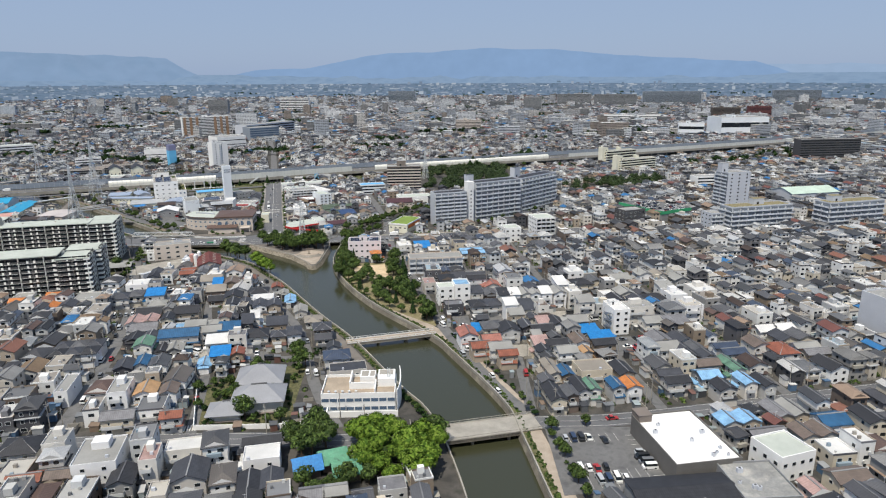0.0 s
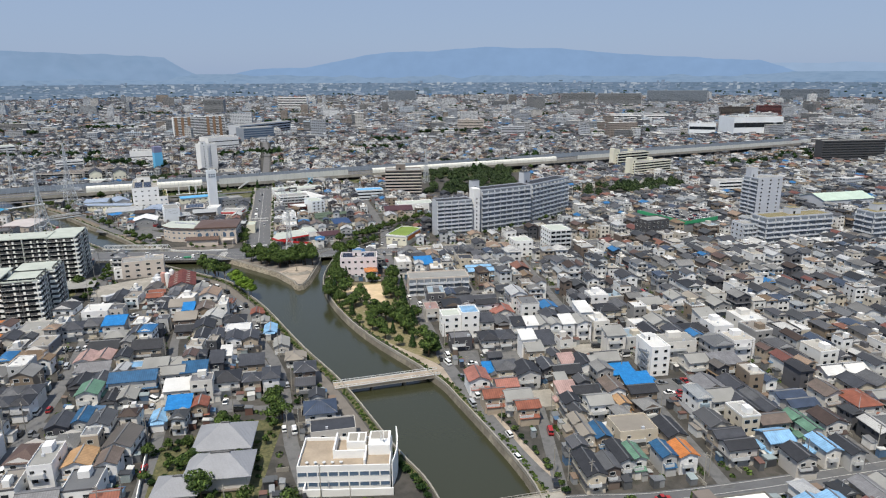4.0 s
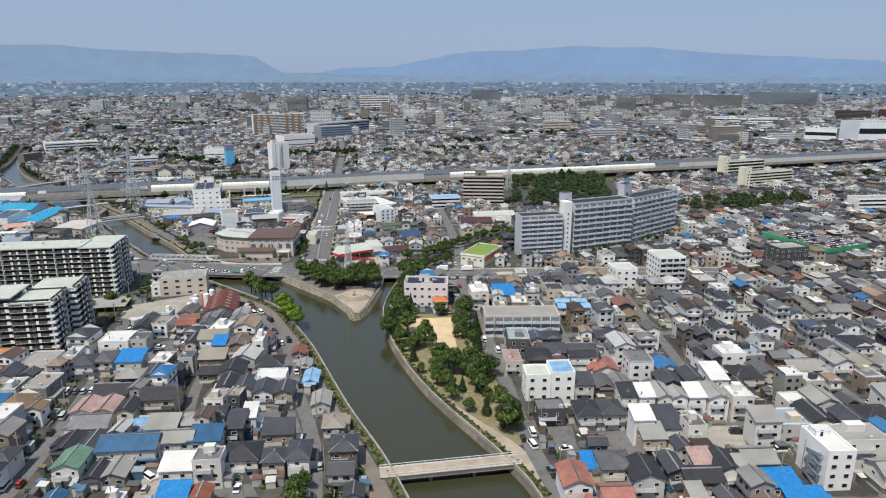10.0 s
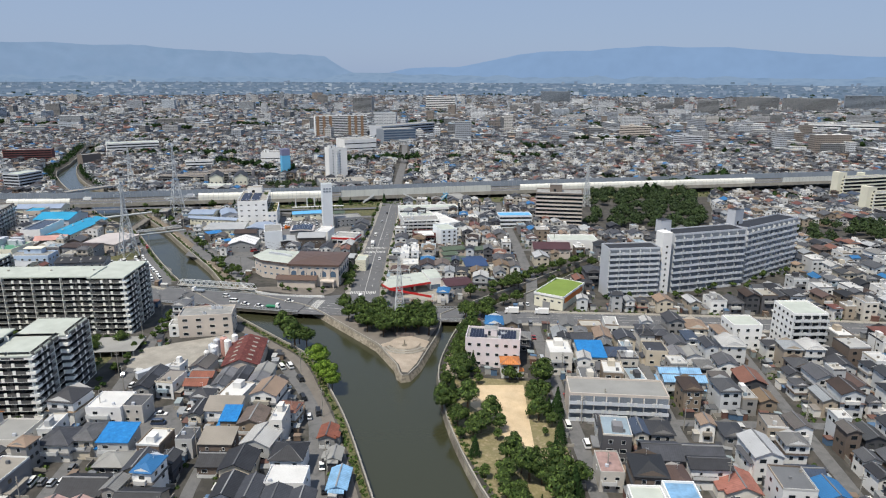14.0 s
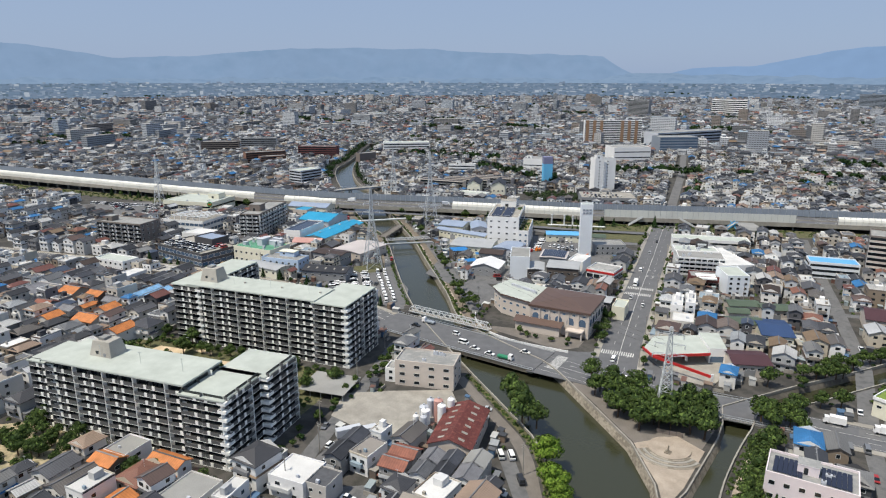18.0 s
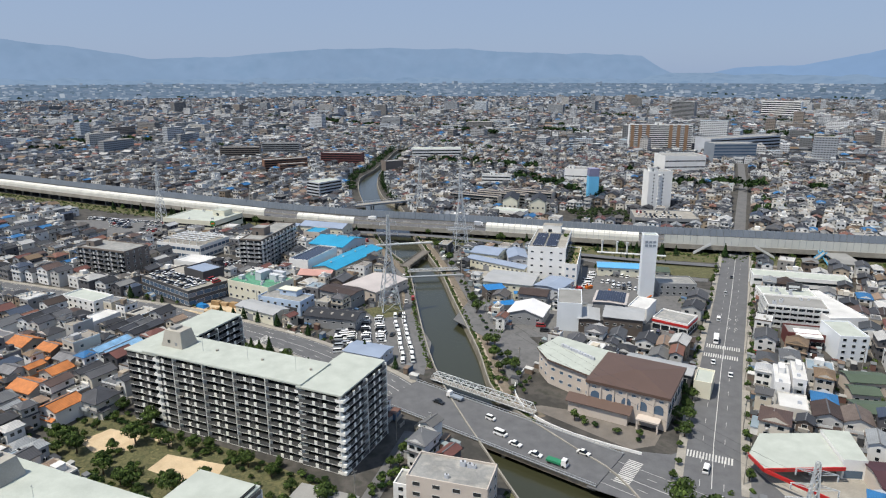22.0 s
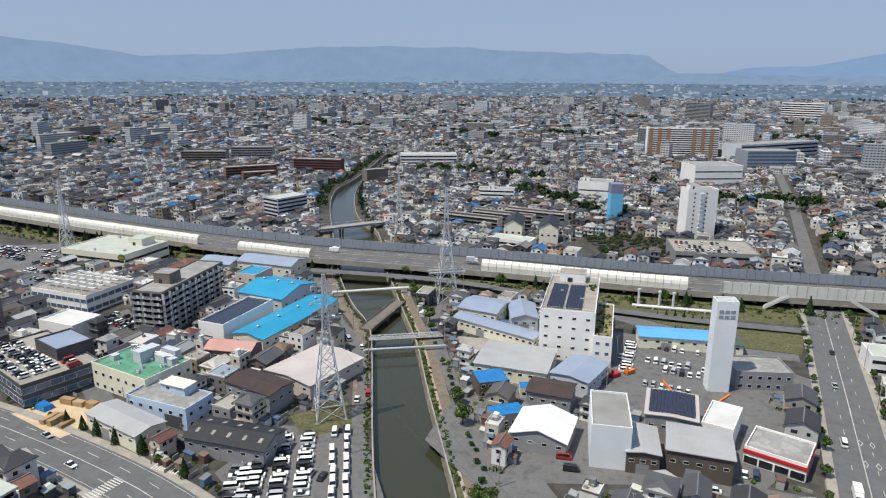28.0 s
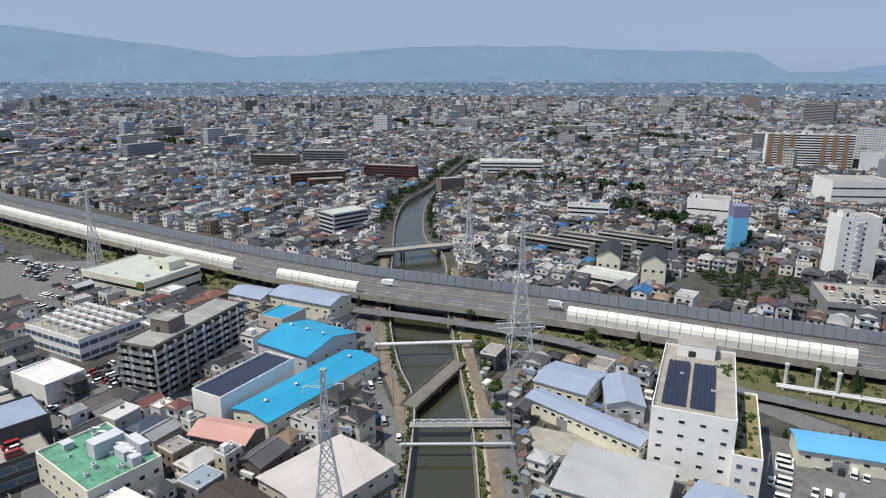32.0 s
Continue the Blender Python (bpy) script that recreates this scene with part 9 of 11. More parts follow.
ROOFMIX = mat("mixed roof tiles", ["303135", "3d3f44", "55565a", "40352f", "6c6c6b", "333438", "5c5855", "47484d", "7a5548", "7c7c7b", "2c2e32", "8d7a6a", "6b4640", "3a3c40", "4e4f52", "3f4a5c", "75634f", "636568", "8d9194", "4a4b4e", "4c4e52", "2f6a9c", "434548", "3a3b3e", "525357", "5a4a45", "3f4044", "a9abad", "b0b0ae", "3c3d41", "8a8e91"], 0.65, pick="island", grain=0.18, stain=0.22)
seamed(ROOFMIX, 0.7, 0.22, 0.2)
FLATMIX = mat("mixed flat roofs", ["bcbcba", "a0a09e", "908b83", "a8a59e", "75777a", "cacac8", "8797a2", "9c988e", "65676a", "85807a"], 0.85, pick="island", grain=0.1, stain=0.2)
SHEDMIX = mat("shed sheeting", ["8d9092", "6f7275", "a9a9a6", "5a5c5e", "7a6a5c", "c4c4c0", "4f6a86", "6b5048", "8f9a9c", "404246"], 0.65, pick="island", grain=0.12, stain=0.2)


NEARMAX = max(0, 250 - house_count)
for k, (dist, x, y, rot, w, d) in enumerate(rest[:NEARMAX]):
    form = min(FORMS, key=lambda f: abs(f[1] - w) + abs(f[2] - d) + _h.uniform(0, 3.5))
    flat = form[4] == "flat"
    roof_m = _h.choice(RFLAT) if flat else (_h.choice(RODD) if _h.random() < 0.15 else _h.choice(RTILE + [RTILE[0], RTILE[4], ROOFMETAL, ROOFMETAL]))
    house(x, y, rot % 180 if rot >= 0 else rot, form, roof_m, _h.choice(HWALLS if not flat else HWALL[:4]))
mid = [(x, y, rot, w, d) for dist, x, y, rot, w, d in rest[NEARMAX:]]
joined_houses("town_houses", mid, "dense rows of tiled and flat-roofed town houses", True, 21)
# sheds, shrubs, air units and low walls in the gaps between the houses
sheds_, greens, walls_ = Geo(), Geo(), Geo()
q_ = random.Random(41)
for yy in np.arange(90, 640, 2.0):
    for xx in np.arange(-420, 260, 2.0):
        i, j = int((xx - GX0) / 2), int((yy - GY0) / 2)
        if taken[j, i] or min(math.hypot(xx - a, yy - b) for a, b in PATH) > 330:
            continue
        p = q_.random()
        px, py, turn = xx + 1 + q_.uniform(-0.5, 0.5), yy + 1 + q_.uniform(-0.5, 0.5), 12 + q_.choice([0, 90]) + q_.uniform(-4, 4)
        m_ = at(px, py, turn)
        if p < 0.16:
            w, d, h = q_.uniform(1.2, 2.6), q_.uniform(1.2, 3.4), q_.uniform(1.9, 2.7)
            t = Geo().box(-w / 2, -d / 2, 0, w / 2, d / 2, h)
            t.solid([(-w / 2 - 0.15, -d / 2 - 0.15, h), (w / 2 + 0.15, -d / 2 - 0.15, h), (w / 2 + 0.15, d / 2 + 0.15, h), (-w / 2 - 0.15, d / 2 + 0.15, h)],
                    [(-w / 2 - 0.15, -d / 2 - 0.15, h + 0.1), (w / 2 + 0.15, -d / 2 - 0.15, h + 0.1), (w / 2 + 0.15, d / 2 + 0.15, h + 0.4), (-w / 2 - 0.15, d / 2 + 0.15, h + 0.4)])
            g = sheds_
        elif p < 0.27:
            r_ = q_.uniform(0.6, 1.5)
            t = crown_bits(q_, r_, 22)
            g = greens
        elif p < 0.36:
            L = q_.uniform(2, 5)
            t = Geo().box(-L / 2, -0.08, 0, L / 2, 0.08, q_.uniform(0.9, 1.7))
            g = walls_
        else:
            continue
        n = len(g.v)
        g.v += [tuple(m_ @ Vector(v)) for v in t.v]
        g.f += [tuple(v + n for v in f) for f in t.f]
        g.m += t.m
thing("yard_sheds", sheds_, SHEDMIX, None, "small sheds and lean-to roofs squeezed between the houses", "sheds", kind="stuff")
thing("garden_greenery", greens, LEAF, None, "small garden bushes between the houses", "bushes", kind="stuff")
scrub = Geo()
for k, p in enumerate(EXP):
    if not -900 < p[0] < 160 or -440 < p[0] < -380:
        continue
    a, b = Vector(EXP[k]), Vector(EXP[k + 1])
    d_ = (b - a).normalized()
    for i in range(int((b - a).length * 1.1)):
        c = a.lerp(b, q_.random()) - Vector((-d_.y, d_.x)) * q_.choice([q_.uniform(2, 8), q_.uniform(2, 20)])
        t = crown_bits(q_, q_.choice([0.5, 0.7, 0.9, 1.6]), 16)
        n = len(scrub.v)
        scrub.v += [(v[0] + c.x, v[1] + c.y, v[2]) for v in t.v]
        scrub.f += [tuple(v + n for v in f) for f in t.f]
        scrub.m += t.m
thing("bank_scrub", scrub, LEAF, None, "rough scrub on the bank below the expressway", "scrub", kind="stuff")
thing("garden_walls", walls_, CONCRETE, None, "low block walls between the houses", "walls", kind="stuff")
# far town, ring by ring, on its own street pattern
def far_rows(r0, r1, size, gap, seed, zf):
    r = np.random.default_rng(seed)
    out = []
    a0, a1 = radians(-50), radians(95)
    cell = size + gap
    for gx in np.arange(-3500, 2800, cell):
        for gy in np.arange(-200, 3900, cell * 1.18):
            # districts turned a little against each other
            dx, dy = math.floor(gx / 420), math.floor(gy / 420)
            turn = radians(14 + 16 * math.sin(dx * 12.9 + dy * 78.2))
            ox, oy = (dx + 0.5) * 420, (dy + 0.5) * 420
            x = ox + (gx - ox) * math.cos(turn) - (gy - oy) * math.sin(turn) + r.uniform(-1.2, 1.2)
            y = oy + (gx - ox) * math.sin(turn) + (gy - oy) * math.cos(turn) + r.uniform(-1.2, 1.2)
            rad, az = math.hypot(x + 150, y - 400), math.atan2(-(x + 80), y - 200)
            if not (r0 <= rad < r1 and a0 < az < a1) or (GX0 < x < 560 and y < 1190 and x > -1000):
                continue
            if r.random() < 0.1:
                continue
            out.append((x, y, math.degrees(turn) + r.choice([0, 90]), size * r.uniform(0.75, 1.1), size * r.uniform(0.85, 1.25)))
    return out


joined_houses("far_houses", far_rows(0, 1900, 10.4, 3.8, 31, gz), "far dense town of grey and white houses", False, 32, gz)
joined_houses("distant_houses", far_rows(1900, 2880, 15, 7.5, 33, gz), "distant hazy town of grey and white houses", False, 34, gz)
# apartment blocks scattered over the far town
# mostly cool greys, few browns: haze mixed into the palette
blocks_wall = windowed(mat("haze-tinted far block walls", ["bdbfc1", "cccecf", "a3a5a7", "807f7e", "9fa4aa", "8c837b", "bab8b4", "737577", "d6d8da", "b0b5bb", "b3bbc3", "90959a", "c4c7ca"], 0.8, pick="island", grain=0.05, stain=0.1), 3.0, 3.4, wide=0.66, high=0.4)
W, F = Geo(), Geo()
r = np.random.default_rng(77)
for k in range(1500):
    az = radians(r.uniform(-48, 92))
    rad = 520 + 2350 * r.random() ** 0.75
    x, y = -80 - math.sin(az) * rad, 200 + math.cos(az) * rad
    if -1000 < x < 560 and y < 1190:
        i, j = int((x - GX0) / 2), int((y - GY0) / 2)
        if y < 720 - 0.2 * x or taken[j, i] or not free(x, y, 50, 50, 0.0):
            continue
    w, d, h = r.uniform(16, 55), r.uniform(10, 16), r.choice([9, 12, 12, 15, 18, 21, 24, 30, 36], p=[.2, .2, .15, .14, .1, .08, .06, .05, .02])
    m = at(x, y, 14 + r.choice([0, 90]) + r.uniform(-12, 12), gz(x, y))
    for g, a in ((W, (0, 0, -1, w, d, h)), (F, (0.3, 0.3, h - 0.5, w - 0.3, d - 0.3, h + 0.05)), (W, (w * 0.4, d * 0.3, h, w * 0.4 + 5, d * 0.3 + 5, h + 3.5))):
        t = Geo().box(*a)
        q = len(g.v)
        g.v += [tuple(m @ Vector(p)) for p in t.v]
        g.f += [tuple(i + q for i in f) for f in t.f]
        g.m += t.m
root = thing("far_blocks", W, blocks_wall, None, "scattered pale and brown apartment blocks over the far town", "apartment buildings", kind="stuff")
part("flat_roofs", F, FLATMIX, root)


# ---- trees ----
def crown_geo(r, rx, rz, n, leaf, base, cone=False):
    """Leaf clumps round several lobes, with gaps between them."""
    g = Geo()
    lobes = []
    for i in range(7):
        a = 2 * math.pi * i / 6 + r.uniform(-0.4, 0.4)
        k = 0.0 if i == 6 else r.uniform(0.35, 0.6)
        lobes.append(((math.cos(a) * rx * k, math.sin(a) * rx * k, base + rz * (r.uniform(0.6, 1.1) if i < 6 else 1.45)), rx * r.uniform(0.42, 0.6)))
    for i in range(n):
        if cone:
            t = r.random() ** 0.7
            a = r.uniform(0, 2 * math.pi)
            q = rx * t * r.uniform(0.7, 1.05)
            c = Vector((math.cos(a) * q, math.sin(a) * q, base + rz * 2 * (1 - t)))
            out = Vector((math.cos(a), math.sin(a), 0.5)).normalized()
        else:
            o, s = r.choice(lobes)
            out = Vector((r.gauss(0, 1), r.gauss(0, 1), r.gauss(0.25, 1))).normalized()
            c = Vector(o) + Vector((out.x, out.y, out.z * rz / rx)) * s * r.uniform(0.75, 1.1)
        u = out.cross((r.uniform(-1, 1), r.uniform(-1, 1), r.uniform(-1, 1)))
        u.normalize()
        v = out.cross(u)
        tilt = Vector((r.uniform(-0.5, 0.5), r.uniform(-0.5, 0.5), r.uniform(-0.5, 0.5)))
        k = leaf * r.uniform(0.6, 1.25)
        p = [c + (u * math.cos(w) + (v + tilt).normalized() * math.sin(w)) * k * r.uniform(0.65, 1.25) for w in (0.4, 2.4, 4.5)]
        g.face([tuple(q) for q in p])
    return g


def tree_proto(seed, high, rx, leafm, label, cone=False, n=520, leaf=0.5, name="broadleaf_tree"):
    r = random.Random(seed)
    g = Geo()
    th = high * (0.32 if not cone else 0.15)
    g.tube((0, 0, -0.3), (0.1, 0.05, th), high * 0.035, n=7, r2=high * 0.024)
    if not cone:
        for i in range(5):
            a = 2 * math.pi * i / 5 + r.uniform(-0.3, 0.3)
            g.tube((0.1, 0.05, th * 0.9), (math.cos(a) * rx * 0.55, math.sin(a) * rx * 0.55, high * r.uniform(0.55, 0.75)), high * 0.018, n=5, r2=high * 0.006)
    else:
        g.tube((0, 0, th), (0, 0, high * 0.9), high * 0.02, n=5, r2=0.03)
    if name == "shrub":
        # stems and leaves of a shrub are one thing
        c = crown_geo(r, rx, high * 0.36, n, leaf, high * 0.3)
        k = len(g.v)
        g.v += c.v
        g.f += [tuple(i + k for i in f) for f in c.f]
        g.m += [1] * len(c.f)
        root = thing(name, g, [BARK, leafm], None, label, "shrub", "shrubs")
        root.matrix_world = at(-90, -150 - seed * 20)
        return root
    root = thing(name, g, BARK, None, label, "tree", "trees")
    part("crown", crown_geo(r, rx, high * (0.36 if not cone else 0.46), n, leaf, high * (0.3 if not cone else 0.1), cone), leafm, root)
    root.matrix_world = at(-90, -150 - seed * 20)
    return root


TREES = {"broad": [tree_proto(k, 7.5 + k * 0.7, 3.2 + 0.3 * k, LEAF, "broadleaf tree with a dense uneven green crown", n=900, leaf=0.48) for k in range(3)],
         "light": [tree_proto(10 + k, 9 + k, 4.6 + 0.4 * k, LEAFL, "large tree with a bright yellow-green crown", n=2200, leaf=0.46, name="tall_tree") for k in range(2)],
         "dark": [tree_proto(20 + k, 8 + k, 2.4, LEAFD, "dark green conical conifer tree", True, 760, 0.4, name="conifer") for k in range(2)],
         "small": [tree_proto(30 + k, 3.8 + 0.5 * k, 1.5, LEAF, "small clipped street tree", n=420, leaf=0.33, name="street_tree") for k in range(2)],
         "bush": [tree_proto(40 + k, 2.2, 1.5, LEAF if k else LEAFD, "round dense green garden shrub", n=280, leaf=0.3, name="shrub") for k in range(2)]}
_t = random.Random(9)


used_proto = set()


def plant(kind, x, y, s=1.0, z=0.0):
    src = _t.choice(TREES[kind])
    m = at(x, y, _t.uniform(0, 360), z)
    if src.name not in used_proto:
        used_proto.add(src.name)
        src.matrix_world = m
        return
    copy_thing(src, m @ Matrix.Scale(s * _t.uniform(0.68, 1.25), 4))


def grove(ring, n, kinds, s=1.0, apart=3.2, holes=()):
    xs, ys = [p[0] for p in ring], [p[1] for p in ring]
    put, tries = [], 0
    while len(put) < n and tries < n * 40:
        tries += 1
        x, y = _t.uniform(min(xs), max(xs)), _t.uniform(min(ys), max(ys))
        if not inside(ring, np.array([x]), np.array([y]))[0] or any(inside(h, np.array([x]), np.array([y]))[0] for h in holes) or any(math.hypot(x - a, y - b) < apart for a, b in put):
            continue
        put.append((x, y))
        plant(_t.choice(kinds), x, y, s)


def along(line, off, gap, kinds, s=1.0, jitter=1.0):
    l, _ = strip(line, 0.0, off)
    rest_ = 0.0
    for a, b in zip(l, l[1:]):
        a, b = Vector(a), Vector(b)
        L = (b - a).length
        while rest_ < L:
            p = a.lerp(b, rest_ / L)
            plant(_t.choice(kinds), p.x + _t.uniform(-jitter, jitter), p.y + _t.uniform(-jitter, jitter), s)
            rest_ += gap * _t.uniform(0.7, 1.3)
        rest_ -= L


SANDY = [(-56, 388), (-37, 393), (-33, 371), (-28, 346), (-32, 344), (-44, 365), (-53, 373)]
thing("playground", Geo().prism(SANDY, 0, 0.034), SAND, None, "pale sandy playground in the riverside park", "playground", kind="structure")
thing("park_ground", Geo().prism([(-66, 394), (-62, 370), (-50, 345), (-28, 312), (-4, 288), (2, 296), (-14, 332), (-30, 397)], 0, 0.022), SOIL, None, "dry park ground under the trees", "park", kind="structure")
grove([(-66, 396), (-62, 368), (-50, 345), (-28, 313), (-6, 292), (0, 297), (-14, 332), (-30, 397), (-36, 402), (-60, 402)], 78, ["broad", "broad", "broad", "small", "dark"], 1.0, 3.0, (SANDY,))
grove([(-69, 432), (-66, 396), (-60, 398), (-62, 440)], 14, ["broad"], 0.9, 3)
grove([(-134, 446), (-120, 436), (-104, 422), (-92, 427), (-82, 430), (-82, 445), (-100, 447), (-132, 448)], 36, ["broad"], 1.15, 3.0)
grove([(-70, 448), (-58, 452), (-62, 470), (-72, 452)], 7, ["broad"], 1.1, 3)
grove([(-146, 418), (-136, 408), (-130, 402), (-128, 407), (-140, 418)], 7, ["broad"], 1.15, 3)
for x, y, s in ((-116, 389, 0.9), (-112, 383, 0.8), (-108, 378, 0.85), (-104, 374, 0.7)):
    plant("light", x, y, s)
grove([(-80, 460), (-62, 490), (-40, 525), (-14, 575), (-18, 580), (-50, 524), (-72, 490)], 34, ["broad", "bush"], 0.75, 2.6)
grove([(-70, 460), (-54, 482), (-34, 514), (-6, 568), (0, 562), (-24, 512), (-42, 482)], 28, ["broad", "bush"], 0.8, 2.6)
grove([(-93, 222), (-83, 198), (-54, 198), (-56, 245), (-72, 244)], 34, ["bush", "small", "broad"], 0.9, 2.6, ([(-78, 217), (-60, 219), (-62, 235), (-80, 233)], [(-80, 202), (-56, 204), (-58, 216), (-82, 214)]))
grove([(-271, 303), (-262, 314), (-238, 319), (-231, 307), (-238, 295), (-250, 293)], 34, ["bush", "small", "broad"], 0.8, 2.2)
grove([(-312, 433), (-306, 438), (-264, 441), (-260, 438), (-262, 430), (-286, 428)], 26, ["small", "bush", "broad"], 0.85, 2.4)
for x, y in ((-307, 438.5), (-302, 439), (-295, 439), (-285, 439), (-272, 440.5)):
    plant("dark", x, y, 0.8)
grove([(-62, 250), (-52, 252), (-54, 262), (-66, 258)], 8, ["broad", "bush"], 0.8, 2.5)
grove([(-48, 180), (-38, 179), (-37, 190), (-50, 190)], 9, ["broad"], 1.1, 3)
grove([(-28, 160), (-2, 164), (-2, 188), (-28, 188)], 22, ["light", "light", "broad"], 1.05, 3.6)
grove([(-48, 155), (-28, 155), (-28, 163), (-48, 163)], 6, ["broad"], 0.8, 3)
grove([(-92, 224), (-83, 198), (-55, 198), (-57, 244), (-72, 243)], 38, ["bush"], 0.75, 1.8, ([(-78, 217), (-60, 219), (-62, 235), (-80, 233)], [(-80, 202), (-56, 204), (-58, 216), (-82, 214)]))
along([p for p in EB if 130 < p[1] < 196], 9.5, 3.2, ["bush", "broad"], 0.6, 0.5)
# bushes and trees on the slopes of the expressway
for x, y, k in ((-339, 665.7, 0.7), (-334, 667, 0.5), (-320, 670.8, 0.8), (-314.5, 670, 0.7), (-327.5, 667, 0.45), (-228, 697, 0.9), (-248, 693, 0.6), (-242, 695, 0.5),
                (-580.7, 566, 0.9), (-585, 559, 0.9), (-574, 566, 0.7), (-524, 593, 0.8), (-530, 586, 0.7), (-516, 595, 0.7), (-568, 583, 0.6), (-508, 597, 0.6), (-427, 614, 0.7), (-446, 612, 0.7)):
    plant("dark", x, y, k)
for k in range(9):
    plant("dark", -248 + 3.6 * k, 668 + 1.3 * k, 0.4)
plant("broad", 36, 194, 0.9)
plant("small", 48, 197, 1.1)
plant("small", 66, 199, 1.1)
along([p for p in WB if 200 < p[1] < 240], 3.0, 2.8, ["bush"], 0.9, 0.6)
along([p for p in EB if 200 < p[1] < 275], 7.5, 4.0, ["bush"], 0.8, 0.5)
along(AVENUE[:5], 10.0, 11, ["small"], 0.9, 0.8)
along(AVENUE[:5], -10.0, 11, ["small"], 0.9, 0.8)
along([p for p in NB if 485 < p[1] < 560], 8.6, 5.0, ["small", "broad", "bush", "bush"], 0.75, 1.0)
along([p for p in NB if 560 < p[1] < 640], 8.6, 11.0, ["broad", "bush"], 0.75, 1.2)
grove([(-205, 470), (-190, 470), (-184, 474), (-202, 490), (-232, 512), (-236, 508)], 22, ["broad", "small", "bush"], 0.7, 2.4)
GARDEN = [(-296, 350), (-304, 370), (-292, 380), (-272, 382), (-243, 390), (-217, 394), (-203, 393), (-196, 364), (-252, 346), (-270, 352)]
PLOTS = [[(-289, 361), (-289, 371), (-277, 375), (-271, 369), (-279, 361)], [(-257, 367), (-260, 375), (-241, 383), (-237, 377), (-244, 370)], [(-273, 376), (-270, 382), (-263, 378)], [(-236, 356), (-218, 362), (-221, 371), (-240, 366)]]
thing("apartment_garden", Geo().prism(GARDEN, 0, 0.03), GRASS, None, "planted garden ground between the apartment slabs", "garden", kind="structure")
g = Geo()
for plot in PLOTS:
    g.prism(plot, 0.03, 0.06)
thing("garden_plots", g, SAND, None, "bare sandy plots and paths in the apartment garden", "sand", kind="structure")
grove(GARDEN, 112, ["bush", "bush", "small", "broad"], 0.8, 2.2, PLOTS)
grove([(-262, 296), (-178, 322), (-178, 327), (-262, 303)], 30, ["bush", "broad"], 0.75, 2.4)
grove([(-184, 336), (-179, 338), (-200, 428), (-206, 426)], 30, ["bush", "small"], 0.9, 2.2)
grove([(-296, 374), (-210, 397), (-210, 394), (-296, 370)], 26, ["bush"], 0.9, 2.0)
grove([(-305, 375), (-296, 378), (-306, 412), (-314, 410)], 12, ["broad", "bush"], 0.7, 2.4)
grove([(-8, 488), (58, 520), (100, 568), (96, 572), (56, 532), (-8, 498)], 30, ["small", "bush"], 1.0, 2.6)
along([p for p in MAIN if -420 < p[0] < -240], 10.6, 9, ["dark", "small"], 0.7, 0.6)
along([p for p in EXP if -335 < p[0] < -120], -9.0, 11, ["dark", "broad", "bush"], 0.85, 3.0)
along([p for p in EXP if -700 < p[0] < -455], -8.0, 10, ["dark", "broad", "bush"], 0.85, 2.5)
along([p for p in EXP if -100 < p[0] < 140], -9.0, 12, ["broad", "bush"], 0.8, 3.0)
# woods that nobody could count
def woods(name, ring, n, label, s=1.0):
    g, r = Geo(), random.Random(len(name))
    xs, ys = [p[0] for p in ring], [p[1] for p in ring]
    k = 0
    while k < n:
        x, y = r.uniform(min(xs), max(xs)), r.uniform(min(ys), max(ys))
        if not inside(ring, np.array([x]), np.array([y]))[0]:
            continue
        k += 1
        t = crown_geo(r, 4.2 * s, 3.4 * s, 280, 0.85 * s, 2.0 * s)
        q = len(g.v)
        g.v += [(a + x, b + y, c + gz(x, y)) for a, b, c in t.v]
        g.f += [tuple(i + q for i in f) for f in t.f]
        g.m += t.m
    return thing(name, g, WOODLEAF, None, label, "woods", kind="stuff")


woods("woods", [(-18, 660), (-16, 815), (55, 862), (84, 862), (76, 740), (62, 655), (40, 648)], 230, "dense dark green woods behind the apartment slab")
woods("wooded_strip", [(120, 642), (132, 693), (244, 737), (250, 706), (180, 650)], 65, "strip of green trees by the school")
woods("overgrown_field", [(-345, 783), (-306, 813), (-281, 773), (-302, 736)], 90, "overgrown green field", 0.45)
g = Geo()
r = random.Random(4)
for k in range(420):
    a, rad = radians(r.uniform(-45, 90)), 560 + 2900 * r.random() ** 0.8
    x0, y0 = -80 - math.sin(a) * rad, 200 + math.cos(a) * rad
    if -1000 < x0 < 560 and y0 < 690 - 0.3 * x0:
        continue
    for i in range(r.randint(1, 5)):
        x, y = x0 + r.uniform(-18, 18), y0 + r.uniform(-8, 8)
        t = crown_geo(r, r.uniform(4, 7), r.uniform(3, 4.5), 40, 2.6, 2.5)
        q = len(g.v)
        g.v += [(p[0] + x, p[1] + y, p[2] + gz(x, y)) for p in t.v]
        g.f += [tuple(i_ + q for i_ in f) for f in t.f]
        g.m += t.m
